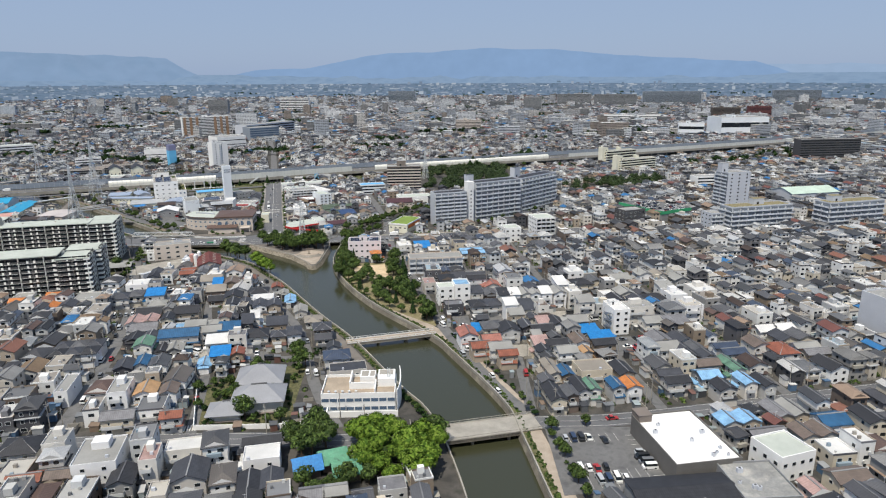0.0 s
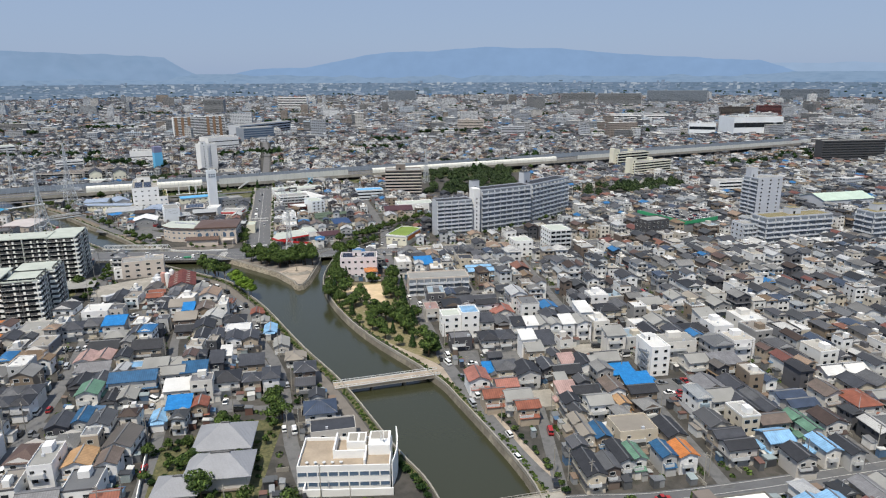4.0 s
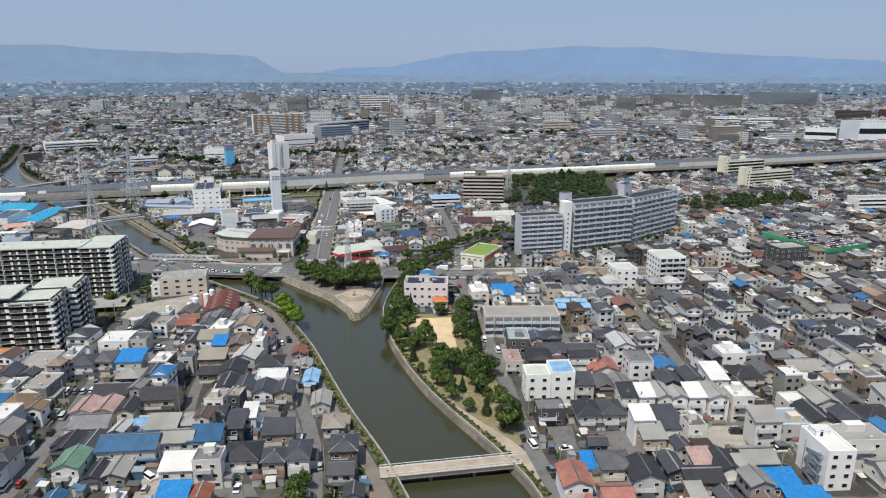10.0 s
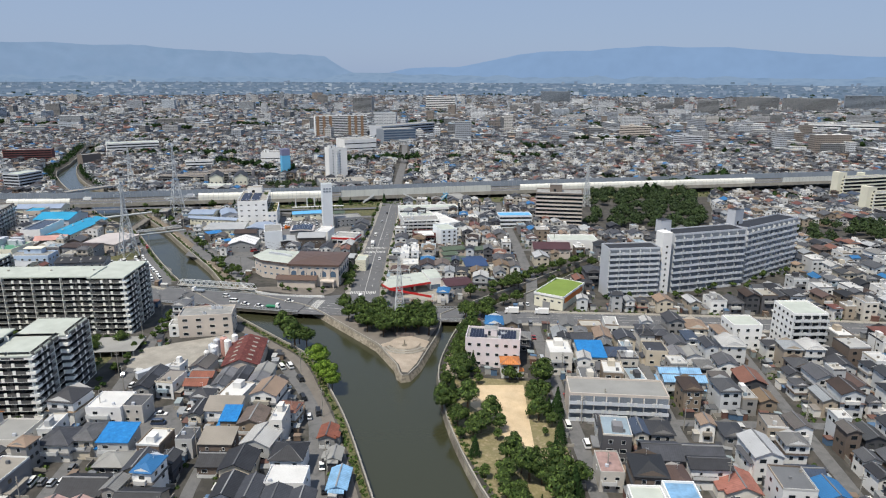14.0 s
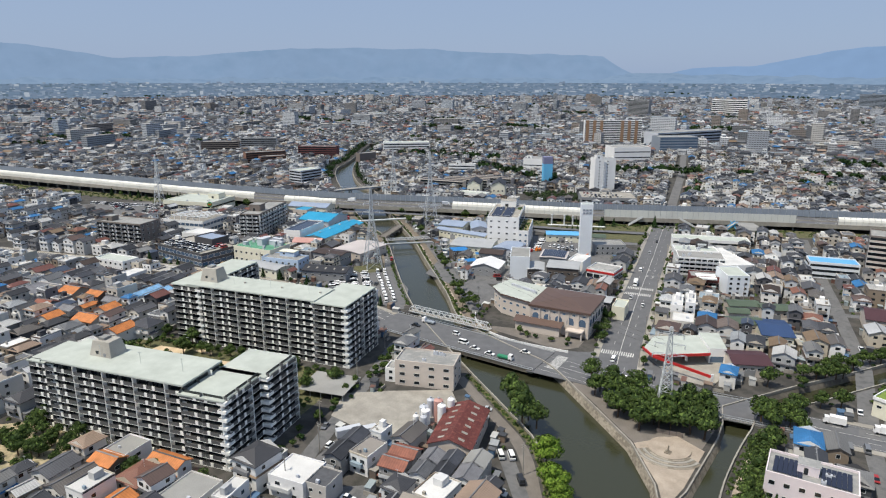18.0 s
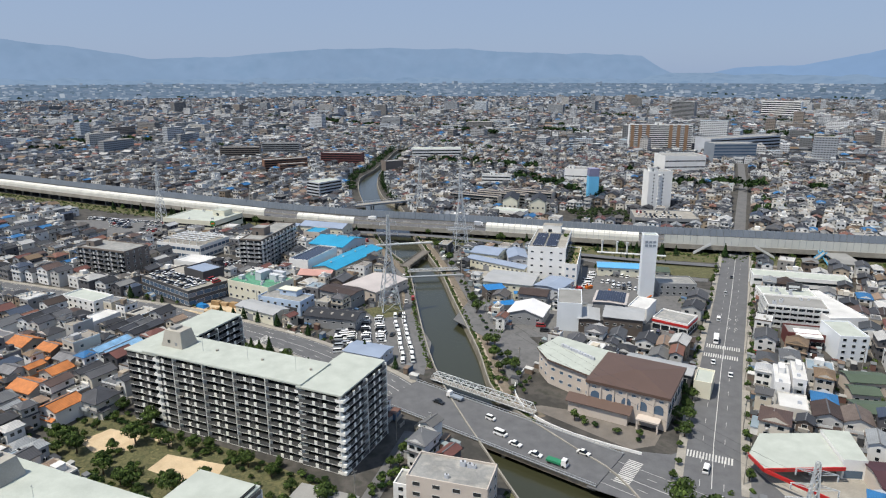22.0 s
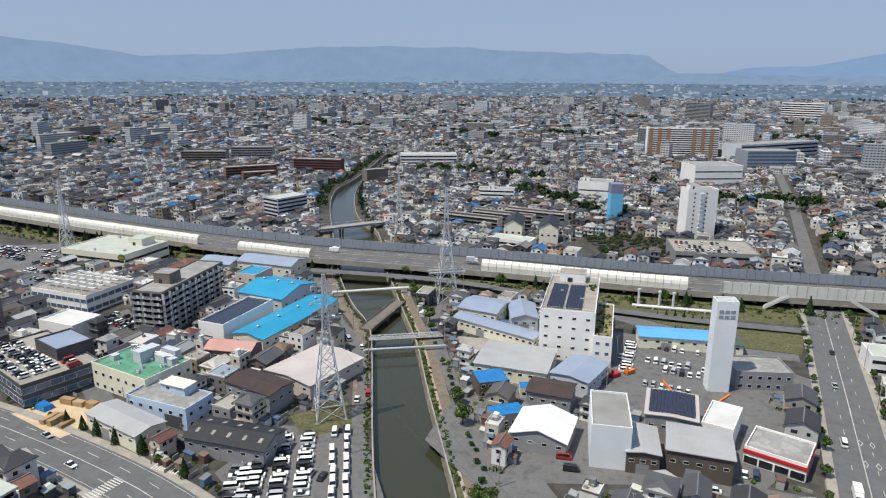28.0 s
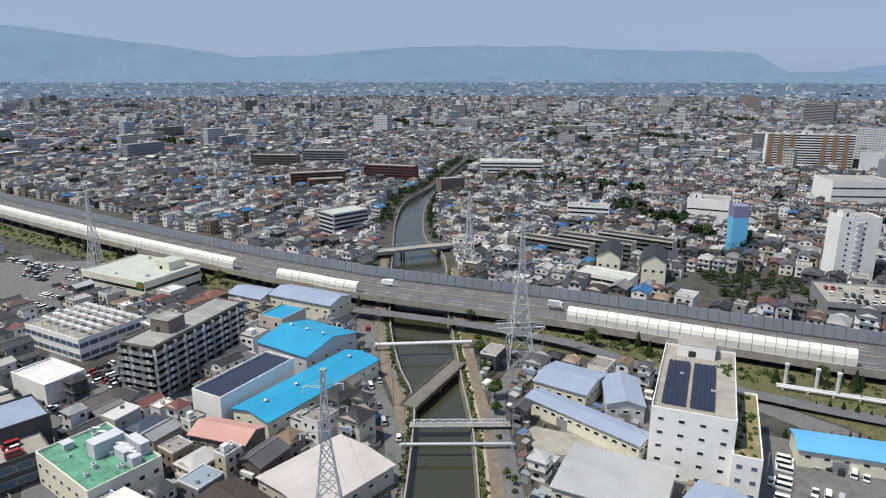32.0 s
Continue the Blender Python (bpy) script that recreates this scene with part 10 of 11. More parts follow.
for k in range(75):
    # belts of trees along far canals and round far shrines
    a, rad = radians(r.uniform(-42, 88)), 620 + 1900 * r.random()
    x0, y0 = -80 - math.sin(a) * rad, 200 + math.cos(a) * rad
    if -1000 < x0 < 560 and y0 < 720 - 0.3 * x0:
        continue
    L, turn = r.uniform(25, 85), radians(r.uniform(-40, 60))
    for i in range(int(L / 3.2)):
        u, v = r.uniform(-L, L), r.gauss(0, 7)
        x, y = x0 + u * math.cos(turn) - v * math.sin(turn), y0 + u * math.sin(turn) + v * math.cos(turn)
        t = crown_geo(r, r.uniform(4, 6.5), r.uniform(3, 4.5), 40, 2.4, 4.5)
        q = len(g.v)
        g.v += [(p[0] + x, p[1] + y, p[2] + gz(x, y)) for p in t.v]
        g.f += [tuple(i_ + q for i_ in f) for f in t.f]
        g.m += t.m
for line, off in ((WB, 5), (NB, 5), (WB, 10), (NB, 9)):
    run = [p for p in line if p[1] > 715]
    for a, b in zip(strip(run, 0.0, off)[0], strip(run, 0.0, off)[0][1:]):
        a, b = Vector(a), Vector(b)
        for i in range(int((b - a).length / 6)):
            if r.random() < 0.85:
                c = a.lerp(b, r.random())
                s_ = r.uniform(2.0, 4.6)
                t = crown_geo(r, s_, s_ * 0.8, 40, 0.9, 1.0)
                q = len(g.v)
                g.v += [(p[0] + c.x, p[1] + c.y, p[2]) for p in t.v]
                g.f += [tuple(i_ + q for i_ in f) for f in t.f]
                g.m += t.m
thing("town_trees", g, LEAFD, None, "scattered dark trees over the far town", "trees", kind="stuff")


# ---- vehicles ----
def far_car(name, L, W, H, hood, label, boxy):
    """A car seen from far off: skirt, body, glazed cabin and roof in one closed shell."""
    b = 0.45 * H if not boxy else 0.55 * H
    c0, c1 = -L / 2 + (0.15 if boxy else 0.7), L / 2 - hood
    t0, t1 = c0 + (0.1 if boxy else 0.55), c1 - (0.45 if boxy else 0.8)
    e, k = W / 2 - 0.06, W / 2 - 0.18
    g = Geo()
    for x0, x1, y, z in ((-L / 2 + 0.3, L / 2 - 0.3, W / 2 - 0.1, 0), (-L / 2 + 0.1, L / 2 - 0.1, W / 2 - 0.03, 0.3), (-L / 2, L / 2, W / 2, b * 0.8), (-L / 2 + 0.08, L / 2 - 0.08, W / 2 - 0.02, b), (c0, c1, e, b + 0.02), (t0, t1, k, H - 0.06), (t0 + 0.1, t1 - 0.1, k - 0.08, H)):
        g.v += [(x0, -y, z), (x1, -y, z), (x1, y, z), (x0, y, z)]
    for r_, m in enumerate((1, 0, 0, 0, 2, 0)):
        for i in range(4):
            j = (i + 1) % 4
            g.f.append((4 * r_ + i, 4 * r_ + j, 4 * r_ + 4 + j, 4 * r_ + 4 + i))
            g.m.append(m)
    g.f.append((24, 25, 26, 27))
    g.m.append(0)
    return tagged(new(name, g.mesh(name, [CARS[0], TYRE, CARGLASS])), label, "car", "parked cars")


def car_proto(name, L, W, H, hood, label, boxy=False):
    g = Geo()
    b = 0.45 * H if not boxy else 0.55 * H
    ring = [(-L / 2, 0.25), (L / 2, 0.25), (L / 2, b * 0.9), (L / 2 - hood, b), (-L / 2 + 0.1, b), (-L / 2, b * 0.9)]
    g.solid([(x, -W / 2, z) for x, z in ring], [(x, W / 2, z) for x, z in ring])
    cab0, cab1 = -L / 2 + (0.15 if boxy else 0.7), L / 2 - hood
    top0, top1 = cab0 + (0.1 if boxy else 0.55), cab1 - (0.45 if boxy else 0.8)
    k = W / 2 - 0.16
    g.solid([(top0, -k, H - 0.08), (top1, -k, H - 0.08), (top1, k, H - 0.08), (top0, k, H - 0.08)], [(top0 + 0.05, -k + 0.05, H), (top1 - 0.05, -k + 0.05, H), (top1 - 0.05, k - 0.05, H), (top0 + 0.05, k - 0.05, H)])
    root = new(name, g.mesh(name, [CARS[0]]))
    tagged(root, label, "car", "parked cars")
    e = W / 2 - 0.06
    gl = Geo().solid([(cab0, -e, b), (cab1, -e, b), (cab1, e, b), (cab0, e, b)], [(top0, -k, H - 0.07), (top1, -k, H - 0.07), (top1, k, H - 0.07), (top0, k, H - 0.07)])
    part("glazing", gl, CARGLASS, root)
    for x in (-L * 0.31, L * 0.31):
        for y in (-W / 2 + 0.1, W / 2 - 0.1):
            part("wheel", Geo().tube((x, y - 0.11, 0.31), (x, y + 0.11, 0.31), 0.31, n=10), TYRE, root)
    return root


CARP = [car_proto("car", 4.3, 1.7, 1.45, 1.1, "small saloon car parked on asphalt"), car_proto("van", 4.6, 1.75, 1.95, 0.45, "boxy van parked in a row", True), car_proto("car", 3.4, 1.48, 1.7, 0.55, "boxy small car parked on asphalt", True)]
CARP += [far_car("car", 4.3, 1.7, 1.45, 1.1, "small saloon car parked on asphalt", False), far_car("van", 4.6, 1.75, 1.95, 0.45, "boxy van parked in a row", True), far_car("car", 3.4, 1.48, 1.7, 0.55, "boxy small car parked on asphalt", True)]
first_used = [False] * 6


def car(kind, x, y, rot, colour, z=0.05):
    far = not (y < 205 or (-235 < x < -150 and 440 < y < 462))
    slot = kind + (3 if far else 0)
    src = CARP[slot]
    m = at(x, y, rot, z)
    if not first_used[slot]:
        first_used[slot] = True
        src.matrix_world = m
        ob = src
    else:
        ob = copy_thing(src, m)
    paint(ob, CARS[colour])
    names = ("white", "black", "silver", "pearl white", "navy", "red", "grey")
    ob["label"] = f"{names[colour]} {('saloon car', 'boxy van', 'small boxy car')[kind]} standing on its wheels"
    return ob


_c = random.Random(12)


def lot(x, y, rot, n, pitch=2.6, kinds=(0, 1, 2), colours=(0, 0, 0, 1, 2, 2, 3, 6, 4, 5), fill=0.85, turn=90, z=0.05, step=(1, 0)):
    """A row of parked cars, side by side along rot."""
    m = at(x, y, rot)
    for i in range(n):
        if _c.random() < fill:
            p = m @ Vector((i * pitch, _c.uniform(-0.3, 0.3), 0))
            car(_c.choice(kinds), p.x, p.y, rot + turn + _c.uniform(-3, 3) + (180 if _c.random() < 0.3 else 0), _c.choice(colours), z)


def yard(name, ring, material, label):
    thing(name, Geo().prism(ring, 0, 0.02 + 0.004 * next_layer()), material, None, label, "yard", kind="structure")


yard("car_park", [(34, 159), (34, 195), (66, 196), (66, 162)], ASPHALT, "asphalt car park with white bays")
yard("van_yard", [(-296, 470), (-303, 497), (-282, 513), (-252, 492), (-234, 466), (-262, 463)], ASPHALT, "dark asphalt yard full of white vans")
yard("depot_yard", [(-246, 636), (-207, 641), (-192, 600), (-205, 575), (-228, 588)], ASPHALT, "dark depot yard with parked vehicles")
yard("works_lane", [(-262, 520), (-238, 512), (-196, 545), (-176, 556), (-168, 600), (-176, 640), (-206, 646), (-246, 640), (-300, 630), (-296, 590), (-276, 556)], ASPHALT, "worn asphalt lanes and yards between the works")
yard("back_lane", [(-266, 652), (-206, 647), (-186, 655), (-188, 662), (-206, 655), (-238, 660), (-262, 660)], ASPHALT, "grey asphalt lane behind the depot")
thing("verge", Geo().prism([(-268, 661), (-238, 661), (-206, 656), (-187, 663), (-191, 690), (-262, 672)], 0, 0.02 + 0.004 * next_layer()), GRASS, None, "rough grass verge below the expressway", "grass", kind="structure")
yard("works_yard", [(-196, 386), (-184, 397), (-166, 411), (-156, 402), (-158, 379), (-167, 371), (-188, 372)], CONCRETE, "stained concrete works yard")
yard("store_yard", [(-638, 500), (-600, 546), (-545, 545), (-540, 492)], ASPHALT, "asphalt car park of the large store")
yard("junction_yard", [(-204, 486), (-233, 512), (-228, 528), (-206, 514)], ASPHALT, "asphalt yard beside the hall")
bay = Geo()
m = at(38, 190, 6)
for row, x0, n in ((0, 0, 8), (-20, 2, 8), (-24, 2, 8)):
    for i in range(n):
        q = [(x0 + i * 2.6, row - 4.5, 0.17), (x0 + i * 2.6 + 0.12, row - 4.5, 0.17), (x0 + i * 2.6 + 0.12, row,  0.15), (x0 + i * 2.6, row, 0.17)]
        bay.face([m @ Vector(p) for p in q])
for i in range(9):
    q = [(21.5, -2 - i * 2.8, 0.17), (26, -2 - i * 2.8, 0.17), (26, -1.88 - i * 2.8, 0.17), (21.5, -1.88 - i * 2.8, 0.17)]
    bay.face([m @ Vector(p) for p in q])
thing("bay_lines", bay, PAINT, None, "white painted parking bay lines", "road marking", kind="structure")
lot(39.5, 188, 6, 4, fill=1)
lot(52, 187.5, 6, 1, fill=1)
lot(41, 171, 6, 4, fill=0.9)
lot(43, 165.5, 6, 5, fill=0.7)
lot(62, 172, 95, 4, fill=0.9)
car(0, 58, 201, 8, 5)
# two files of white vans nose to tail along the river wall, then rows side by side
for x, y in ((-285.6, 504.6), (-283.0, 507.6)):
    lot(x, y, -43, 11, 5.1, (1, 1, 1), (0, 0, 0, 3), 0.92, turn=0)
for x, y, n in ((-291.5, 499.5, 13), (-296, 494.6, 15), (-298, 488, 13), (-296, 482.5, 10)):
    lot(x, y, -43, n, 2.5, (1, 1, 0), (0, 0, 0, 3, 2, 1), 0.88)
lot(-292, 474.5, -43, 9, 2.7, (0, 2, 1), (5, 1, 2, 0, 6, 0), 0.75)
for x, y, n in ((-236, 632, 8), (-232, 618, 8), (-229, 612, 7), (-225, 598, 6)):
    lot(x, y, 14, n, 2.9, (1, 0, 2), (0, 0, 0, 2, 1), 0.85)
lot(-243, 628, -72, 10, 2.9, (1, 1), (0, 0, 3), 0.9)
for k in range(5):
    lot(-582 + 11 * k, 536 - 8.5 * k, 20, 9, 2.9, (0, 2, 1), fill=0.75)
for k in range(4):
    lot(-615 + 8 * k, 520 - 3 * k, 20, 7, 2.9, (0, 2, 1), fill=0.65)
for k in range(3):
    lot(-440 + 6 * k, 501 + 5.5 * k - 2 * k, 12, 8, 2.8, (0, 2), (1, 1, 0, 6, 2, 5), fill=0.85)
for y in (452.5, 457.8, 462.0):
    lot(-419, y, 1, 14, 2.8, (0, 2), (1, 0, 0, 1, 6, 2), fill=0.88, z=8.1)
lot(-384.5, 468, 1, 3, 2.8, fill=0.9, z=8.1)
lot(-390, 528, 115, 8, 2.8, fill=0.8)
for k in range(3):
    lot(-436 + 1.5 * k, 500 + 5.6 * k, 8, 6, 2.8, (0, 2, 1), (1, 1, 0, 6, 2, 0, 3), fill=0.85)
lot(-399, 513, 15, 4, 2.8, (0, 2), (0, 1, 6), fill=0.8)
lot(-193, 560, 14, 8, 2.9, fill=0.8)
lot(-143, 392, 110, 7, 3.0, fill=0.8)
for name_, ring_ in LOTS.items():
    yard(name_, ring_, CONCRETE if name_ in ("sand_lot", "house_drive", "yard_lot", "works_deck") else ASPHALT, "small car park between the houses" if name_ != "sand_lot" else "pale open gravel plot between the houses")
for x, y, rot, kind, colour in ((80.4, 262.1, 8, 0, 0), (84.4, 262.2, 8, 0, 5), (82.6, 257.8, 8, 0, 5), (83.6, 254.9, 8, 1, 2), (86.2, 270.9, 105, 0, 1), (89.3, 271.6, 105, 0, 5), (80.1, 269.7, 10, 0, 6),
                                (63.2, 303.3, 5, 1, 1), (73.3, 294.4, 12, 1, 0), (19.6, 294.5, 100, 0, 1), (15.5, 296.3, 40, 0, 0), (9.6, 287.5, 20, 0, 0), (-0.3, 287.9, 115, 1, 0),
                                (-152, 343, 15, 0, 0), (-149, 337.6, 15, 1, 4), (-143.4, 346.8, 15, 0, 0), (-141.6, 342.4, 15, 0, 3), (-137.5, 330.4, 100, 0, 0), (-140.5, 330, 100, 2, 0),
                                (-81.5, 296.2, 100, 0, 1), (-79.7, 256.6, 100, 0, 0), (-106, 258.1, 150, 1, 0), (-104, 252.7, 105, 2, 2)):
    car(kind, x, y, rot, colour)
lot(-168, 300, 15, 7, 2.8, fill=0.8)
# cars on the parking decks, round the stores and in the lots between the town blocks
pm = podium.matrix_world
for row, n in ((4, 12), (12, 10), (22, 11)):
    p = pm @ Vector((4, row, 0))
    lot(p.x, p.y, 29.6, n, 3.0, (0, 2), fill=0.75, z=8.05)
pm = deck_shop.matrix_world
for row in (5, 13, 21, 29, 37):
    p = pm @ Vector((3, row, 0))
    lot(p.x, p.y, 29, 10, 2.9, (0, 2), fill=0.8, z=7.05)
for k in range(6):
    lot(-632 + 9 * k, 512 + 4 * k, 20, 6, 2.8, (0, 2, 1), (0, 0, 3, 2, 1, 6), fill=0.8)
for x, y, rot, n in ((-452, 488, 17, 9), (-448, 483, 17, 9), (-436, 497, 107, 6), (-428, 481, 17, 8), (-391, 500, 107, 7), (-384, 497, 107, 6)):
    lot(x, y, rot, n, 2.7, (0, 2), (1, 1, 6, 0, 2, 4), fill=0.85)
# traffic on the roads
for kind, x, y, rot, col in ((1, -186, 448, 2, 0), (0, -179, 446, 2, 0), (0, -171, 445, 4, 0), (2, -194, 454, 2, 0), (0, -215, 452, 2, 1), (0, -160, 455, 2, 3), (1, -128, 470, 100, 0), (0, -120, 458, 10, 0), (1, -60, 463, 8, 0),
                             (0, -150, 548, 105, 0), (0, -141, 540, 105, 0), (1, -163, 598, 105, 0), (0, -172, 640, 105, 2), (0, -178, 672, 105, 1), (0, -330, 446, 8, 0), (0, -352, 448, 8, 2), (0, 20, 470, 8, 0), (2, 60, 481, 8, 6)):
    car(kind, x, y, rot, col, 0.5 if -232 < x < -150 and y < 460 else 0.12)


def truck(x, y, rot, colour, z, label, bed):
    g = Geo().box(-2.9, -1.05, 0.7, 1.9, 1.05, 3.0 if bed == "box" else 1.3)
    root = thing("truck", g, colour, at(x, y, rot, z), label, "truck")
    cab = part("cab", Geo().solid([(2.0, -1.0, 0.5), (3.7, -1.0, 0.5), (3.7, 1.0, 0.5), (2.0, 1.0, 0.5)], [(2.0, -0.95, 2.5), (3.4, -0.95, 2.5), (3.4, 0.95, 2.5), (2.0, 0.95, 2.5)]), CARS[0], root)
    part("windscreen", Geo().solid([(3.56, -0.9, 1.5), (3.62, -0.9, 1.5), (3.62, 0.9, 1.5), (3.56, 0.9, 1.5)], [(3.42, -0.85, 2.35), (3.5, -0.85, 2.35), (3.5, 0.85, 2.35), (3.42, 0.85, 2.35)]), CARGLASS, cab)
    for wx in (-1.9, 2.7):
        for wy in (-0.9, 0.9):
            part("wheel", Geo().tube((wx, wy - 0.14, 0.42), (wx, wy + 0.14, 0.42), 0.42, n=10), TYRE, root)
    return root


truck(-164, 445, 5, mat("green truck paint", "2f7d5a", 0.5), 0.45, "green tipper truck with a blue tank on the bridge", "flat")
truck(-212, 458, 182, GREYP, 0.45, "grey-blue flatbed truck on the bridge", "flat")
truck(-156, 571, 285, WHITE, 0.12, "white box truck on the avenue", "box")
truck(-50, 466, 188, WHITE, 0.12, "white box truck on the main road", "box")
truck(-36, 468, 188, WHITE, 0.12, "white box truck on the main road", "box")
truck(-430, 634, 205, WHITE, 6.1, "white box truck on the expressway", "box")
truck(-355, 668, 25, PALEGREY, 6.3, "grey box truck on the expressway", "box")


# ---- pylons, poles ----
def pylon(x, y, h, rot, base, label, platform=0.0):
    root = new("pylon", None)
    root.matrix_world = at(x, y, rot)
    tagged(root, label, "pylon", "pylons")
    n = 11
    waist = 0.62

    def half(t):
        return base / 2 * (1 - t / waist) + 1.1 * t / waist if t < waist else 1.1 - 0.7 * (t - waist) / (1 - waist)

    corner = [(-1, -1), (1, -1), (1, 1), (-1, 1)]
    lv = [1 - (1 - i / n) ** 1.25 for i in range(n + 1)]
    for cx, cy in corner:
        ts = (0.0, waist * 0.5, waist, 1.0)
        part("leg", Geo().chain([(cx * half(t), cy * half(t), t * h) for t in ts], [0.2 - 0.1 * t for t in ts]), PYLONM, root)
    for k in range(4):
        (ax, ay), (bx, by) = corner[k], corner[(k + 1) % 4]
        g = Geo()
        for a, b in zip(lv, lv[1:]):
            g.tube((ax * half(a), ay * half(a), a * h), (bx * half(b), by * half(b), b * h), 0.12)
            g.tube((bx * half(a), by * half(a), a * h), (ax * half(b), ay * half(b), b * h), 0.12)
            g.tube((ax * half(b), ay * half(b), b * h), (bx * half(b), by * half(b), b * h), 0.1)
        part("bracing", g, PYLONM, root)
    for t, L in ((0.7, 5.2), (0.81, 4.6), (0.92, 4.0)):
        g = Geo()
        for s in (-1, 1):
            for cy in (-1, 1):
                g.tube((s * half(t), cy * half(t), t * h), (s * L, 0, t * h + 0.4), 0.08)
            g.tube((s * half(t + 0.03), 0, (t + 0.03) * h), (s * L, 0, t * h + 0.4), 0.07)
        arm = part("cross_arm", g, PYLONM, root)
        for s in (-1, 1):
            g = Geo()
            for i in range(4):
                g.tube((s * L, 0, t * h + 0.3 - i * 0.4), (s * L, 0, t * h - i * 0.4), 0.22, n=8, r2=0.12)
            part("insulator", g, FRAMEW, arm, "white ribbed insulator")
    if platform:
        g = Geo()
        z, w = platform, 9.0
        for s in (-1, 1):
            g.box(-w, s * 2.4 - 0.3, z, w, s * 2.4 + 0.3, z + 0.4)
            g.box(-w, s * 2.4 - 0.05, z + 1.3, w, s * 2.4 + 0.05, z + 1.4)
            for i in range(13):
                q = -w + w * i / 6
                g.tube((q, s * 2.4, z), (q, s * 2.4, z + 1.4), 0.06)
                g.tube((q, -2.4, z + 0.2), (q, 2.4, z + 0.2), 0.1)
                g.tube((q, s * 2.4, z), (q, s * 2.4, z - 0.9 - 0.0), 0.12)
            g.tube((-w, s * 2.4, z), (-half(0.18), s * half(0.18), z - 2.6), 0.1)
            g.tube((w, s * 2.4, z), (half(0.18), s * half(0.18), z - 2.6), 0.1)
        part("platform", g, FRAMEW, root)
    for cx, cy in corner:
        part("footing", Geo().box(cx * base / 2 - 0.5, cy * base / 2 - 0.5, -0.2, cx * base / 2 + 0.5, cy * base / 2 + 0.5, 0.4), CONCRETE, root)
    return root


pylon(-97, 436, 33, 20, 5.5, "grey lattice power pylon among the trees of the spit")
pylon(-295.5, 511.5, 48, 58, 9.4, "grey lattice power pylon beside the van yard")
pylon(-337, 623, 56, 53, 10.0, "tall pale lattice pylon with a wide cable platform", 15)
pylon(-576, 543, 45, 20, 6.5, "grey lattice power pylon beside the expressway")
pylon(-434, 694, 45, 25, 6.5, "grey lattice power pylon beyond the expressway")
pylon(-20, 745, 36, 25, 6.0, "grey lattice power pylon at the woods' edge")
for k, (a, b) in enumerate((((-295.5, 510.5, 38), (-337, 624, 46)), ((-337, 624, 46), (-434, 694, 36)), ((-295.5, 510.5, 38), (-97, 436, 26)))):
    for s in (-4.5, 0.0, 4.5):
        g = Geo()
        prev = None
        for i in range(15):
            t = i / 14
            p = Vector(a).lerp(Vector(b), t) + Vector((s * 0.6, s * 0.6, -5 * 4 * t * (1 - t)))
            ring = [(p.x - 0.03, p.y + 0.03, p.z), (p.x + 0.03, p.y - 0.03, p.z), (p.x, p.y, p.z + 0.05)]
            q = len(g.v)
            g.v += ring
            if prev is not None:
                for j in range(3):
                    g.f.append((q - 3 + j, q - 3 + (j + 1) % 3, q + (j + 1) % 3, q + j))
                    g.m.append(0)
            prev = p
        thing("power_cable", g, DARKW, None, "thin sagging power cable between two pylons", "cable", "power cables")

# utility poles
g = Geo().tube((0, 0, 0), (0, 0, 10.5), 0.17, n=7, r2=0.11).box(-0.9, -0.05, 9.6, 0.9, 0.05, 9.75).box(-0.7, -0.05, 8.9, 0.7, 0.05, 9.03)
POLE = thing("utility_pole", g, CONCRETE, at(-52, 233), "grey concrete utility pole with cross arms", "pole", "utility poles")
_p = random.Random(8)
for name, line, w, lined in ROADS:
    if name in ("road_main", "street_yards", "street_shops", "street_pale"):
        continue
    l, _ = strip(line, 0.0, (w / 2 + 0.6) * _p.choice([-1, 1]))
    carry = 6.0
    for a, b in zip(l, l[1:]):
        a, b = Vector(a), Vector(b)
        L = (b - a).length
        while carry < L:
            p = a.lerp(b, carry / L)
            carry += 33
            if -480 < p.x < 220 and 120 < p.y < 720 and not inside(BANKS, np.array([p.x]), np.array([p.y]))[0]:
                copy_thing(POLE, at(p.x, p.y, _p.uniform(0, 180)))
        carry -= L
# yellow-orange lifting machines in the depot
for x, y, rot in ((-211, 592, 147), (-199.5, 592, 70)):
    g = Geo().box(-2.6, -1.1, 0.7, 2.6, 1.1, 1.6)
    ob = thing("mobile_crane", g, ORANGEP, at(x, y, rot), "orange mobile crane with its jib lowered in the yard", "crane")
    part("cab", Geo().box(0.8, -1.0, 1.6, 2.5, 0.2, 2.9), ORANGEP, ob)
    part("jib", Geo().tube((-1.8, 0.4, 2.0), (8.5, 0.4, 4.6), 0.45), ORANGEP, ob)
    for wx in (-1.8, 0, 1.8):
        for wy in (-0.95, 0.95):
            part("wheel", Geo().tube((wx, wy - 0.2, 0.55), (wx, wy + 0.2, 0.55), 0.55, n=10), TYRE, ob)
# round store sign
ob = thing("round_sign", Geo().tube((0, 0.15, 2), (0, -0.15, 2), 2.0, 0, n=24), mat("green sign paint", "3f8f4a", 0.5), at(-499, 541, 40, 8), "round green and orange store sign without lettering", "sign")
part("sign_stripe", Geo().box(-1.2, -0.22, 1.4, 1.2, -0.14, 2.6), ORANGEP, ob)

# garden strip and white kerb wall before the hall
grove([(-178, 470), (-150, 472), (-146, 476), (-176, 474)], 7, ["small", "bush"], 0.9, 2.6)
grove([(-143, 484), (-138, 484), (-146, 512), (-150, 512)], 12, ["small", "bush", "broad"], 0.7, 2.4)
g = Geo()
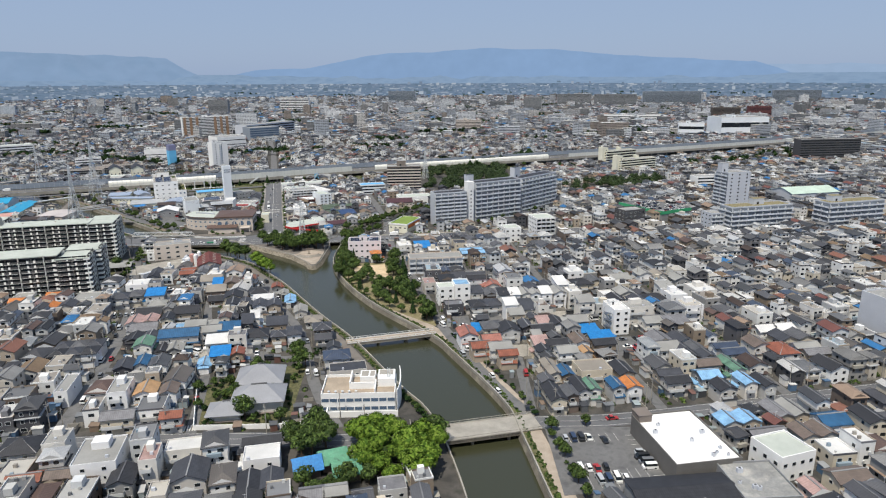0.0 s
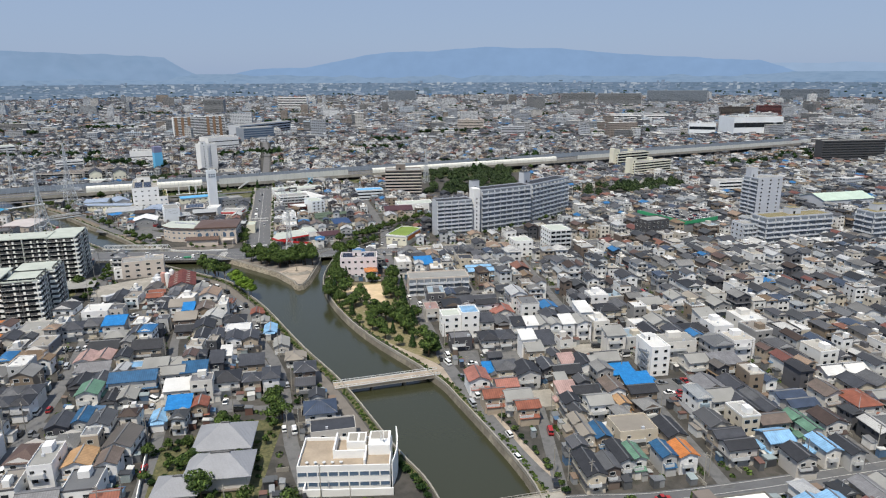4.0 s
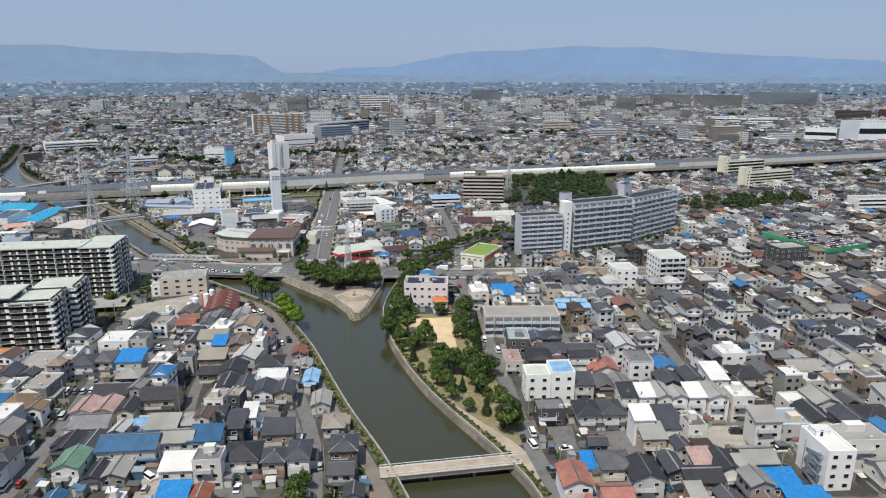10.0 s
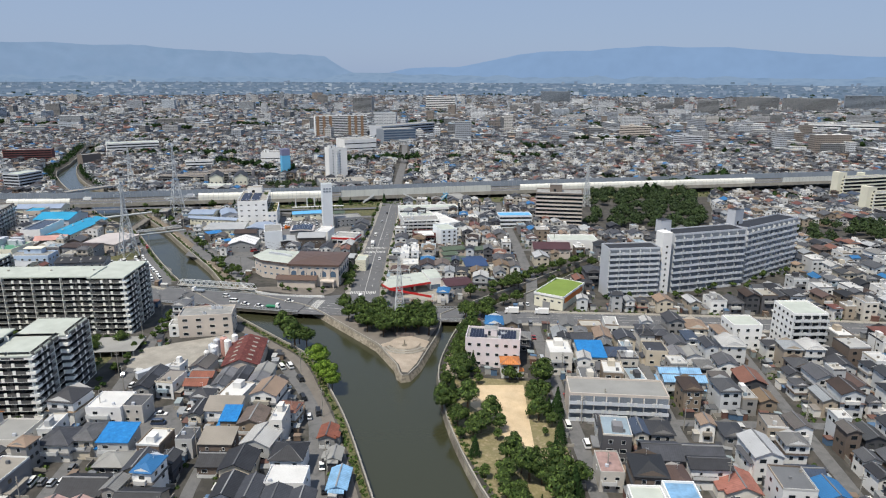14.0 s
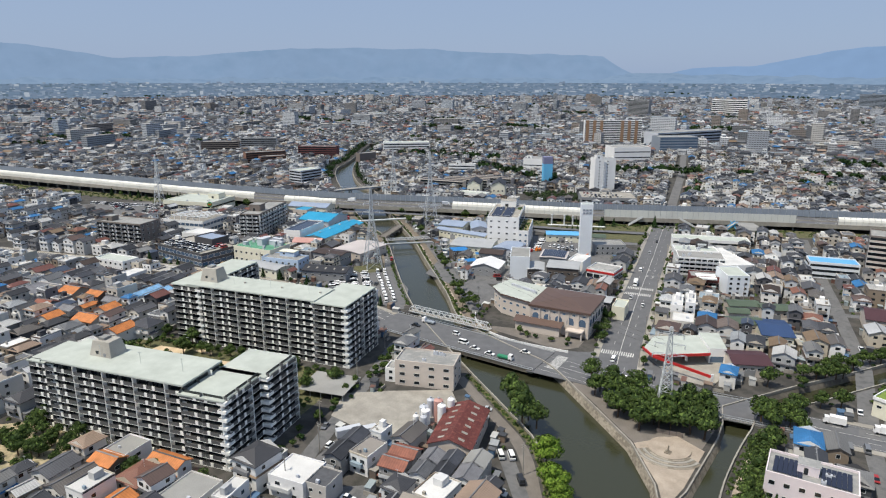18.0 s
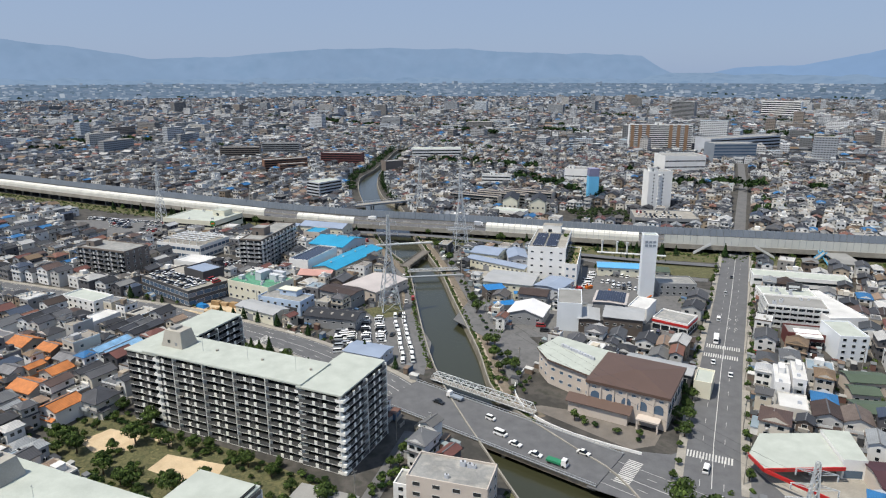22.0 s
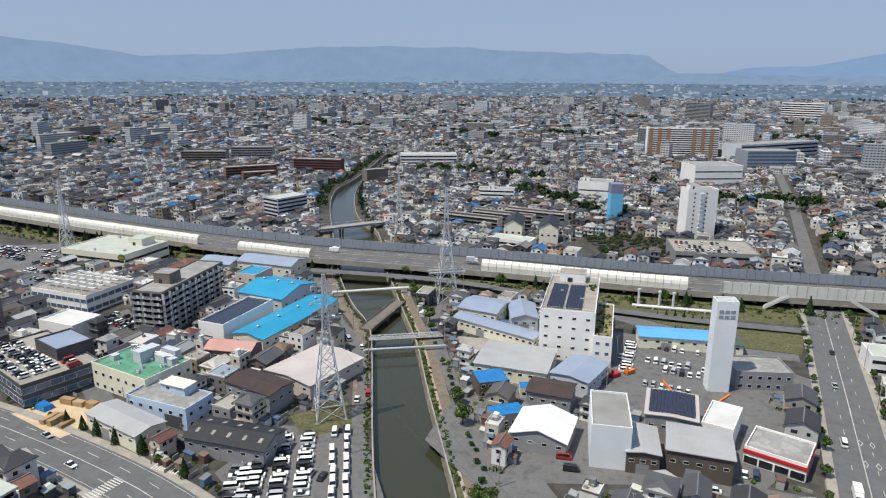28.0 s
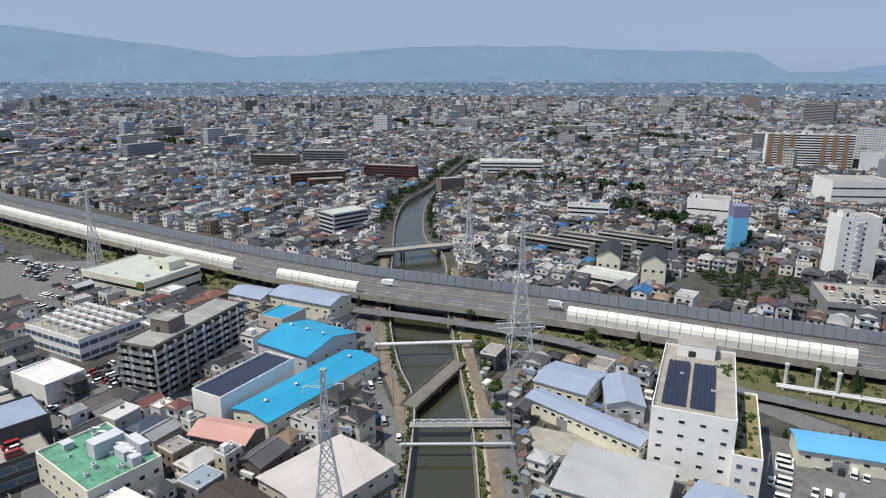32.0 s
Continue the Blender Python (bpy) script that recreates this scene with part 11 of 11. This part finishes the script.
wall_along(g, smooth([(-206, 494), (-200, 478), (-186, 466), (-168, 463), (-146, 466)], 4), 0, 0, 1.1, 0.3)
thing("kerb_wall", g, WHITE, None, "low white curving wall before the hall", "wall")

# rough weeds on the river verges
weeds = Geo()
w_ = random.Random(6)
for line, lo, hi, off, x_max in ((EB, 130, 440, 1.9, 99), (WB, 200, 432, 1.9, 99), (NB, 460, 700, 1.6, 99), (WB, 468, 690, 1.6, 99)):
    run = [p for p in line if lo < p[1] < hi]
    edge = strip(run, 0.0, off)[0]
    for a, b in zip(edge, edge[1:]):
        a, b = Vector(a), Vector(b)
        for i in range(int((b - a).length * 1.6)):
            c = a.lerp(b, w_.random()) + Vector((w_.uniform(-0.9, 0.9), w_.uniform(-0.9, 0.9)))
            t = crown_bits(w_, w_.choice([0.25, 0.35, 0.55]), 10)
            n = len(weeds.v)
            weeds.v += [(v[0] + c.x, v[1] + c.y, v[2] + 0.05) for v in t.v]
            weeds.f += [tuple(v + n for v in f) for f in t.f]
            weeds.m += t.m
thing("verge_weeds", weeds, LEAF, None, "yellow-green weeds along the river verges", "weeds", kind="stuff")
# cars left along the narrow streets
for name, line, w, lined in ROADS:
    if not name.startswith("street_") or name in ("street_side", "street_factory"):
        continue
    for side in (1, -1):
        l, _ = strip(line, 0.0, (w / 2 - 0.7) * side)
        for a, b in zip(l, l[1:]):
            a, b = Vector(a), Vector(b)
            if _c.random() < 0.5 and (b - a).length > 8 and -430 < a.x < 140:
                p = a.lerp(b, _c.uniform(0.2, 0.8))
                d_ = math.degrees(math.atan2(b.y - a.y, b.x - a.x))
                car(_c.choice((0, 1, 2)), p.x, p.y, d_, _c.choice((0, 0, 2, 1, 3, 6, 5)), 0.12)
for i in range(13):
    plant("dark", -248 + 2.1 * i, 641.5 + 1.2 * i, 0.42)
# machines at the depot's edge
for x, y, rot, mt, lb in ((-236, 597, 70, REDP, "red machine frame at the depot's edge"), (-233, 603, 70, ORANGEP, "orange machine parts at the depot's edge"), (-237, 590, 70, GREENTILE, "green machine box at the depot's edge")):
    ob = thing("machine", Geo().box(-2, -1, 0.5, 2, 1, 1.8), mt, at(x, y, rot), lb, "machine")
    part("skid", Geo().box(-2.2, -0.9, 0, 2.2, -0.6, 0.5).box(-2.2, 0.6, 0, 2.2, 0.9, 0.5), DARKW, ob)
    part("mast", Geo().box(-1.6, -0.3, 1.8, -1.0, 0.3, 3.2), mt, ob)
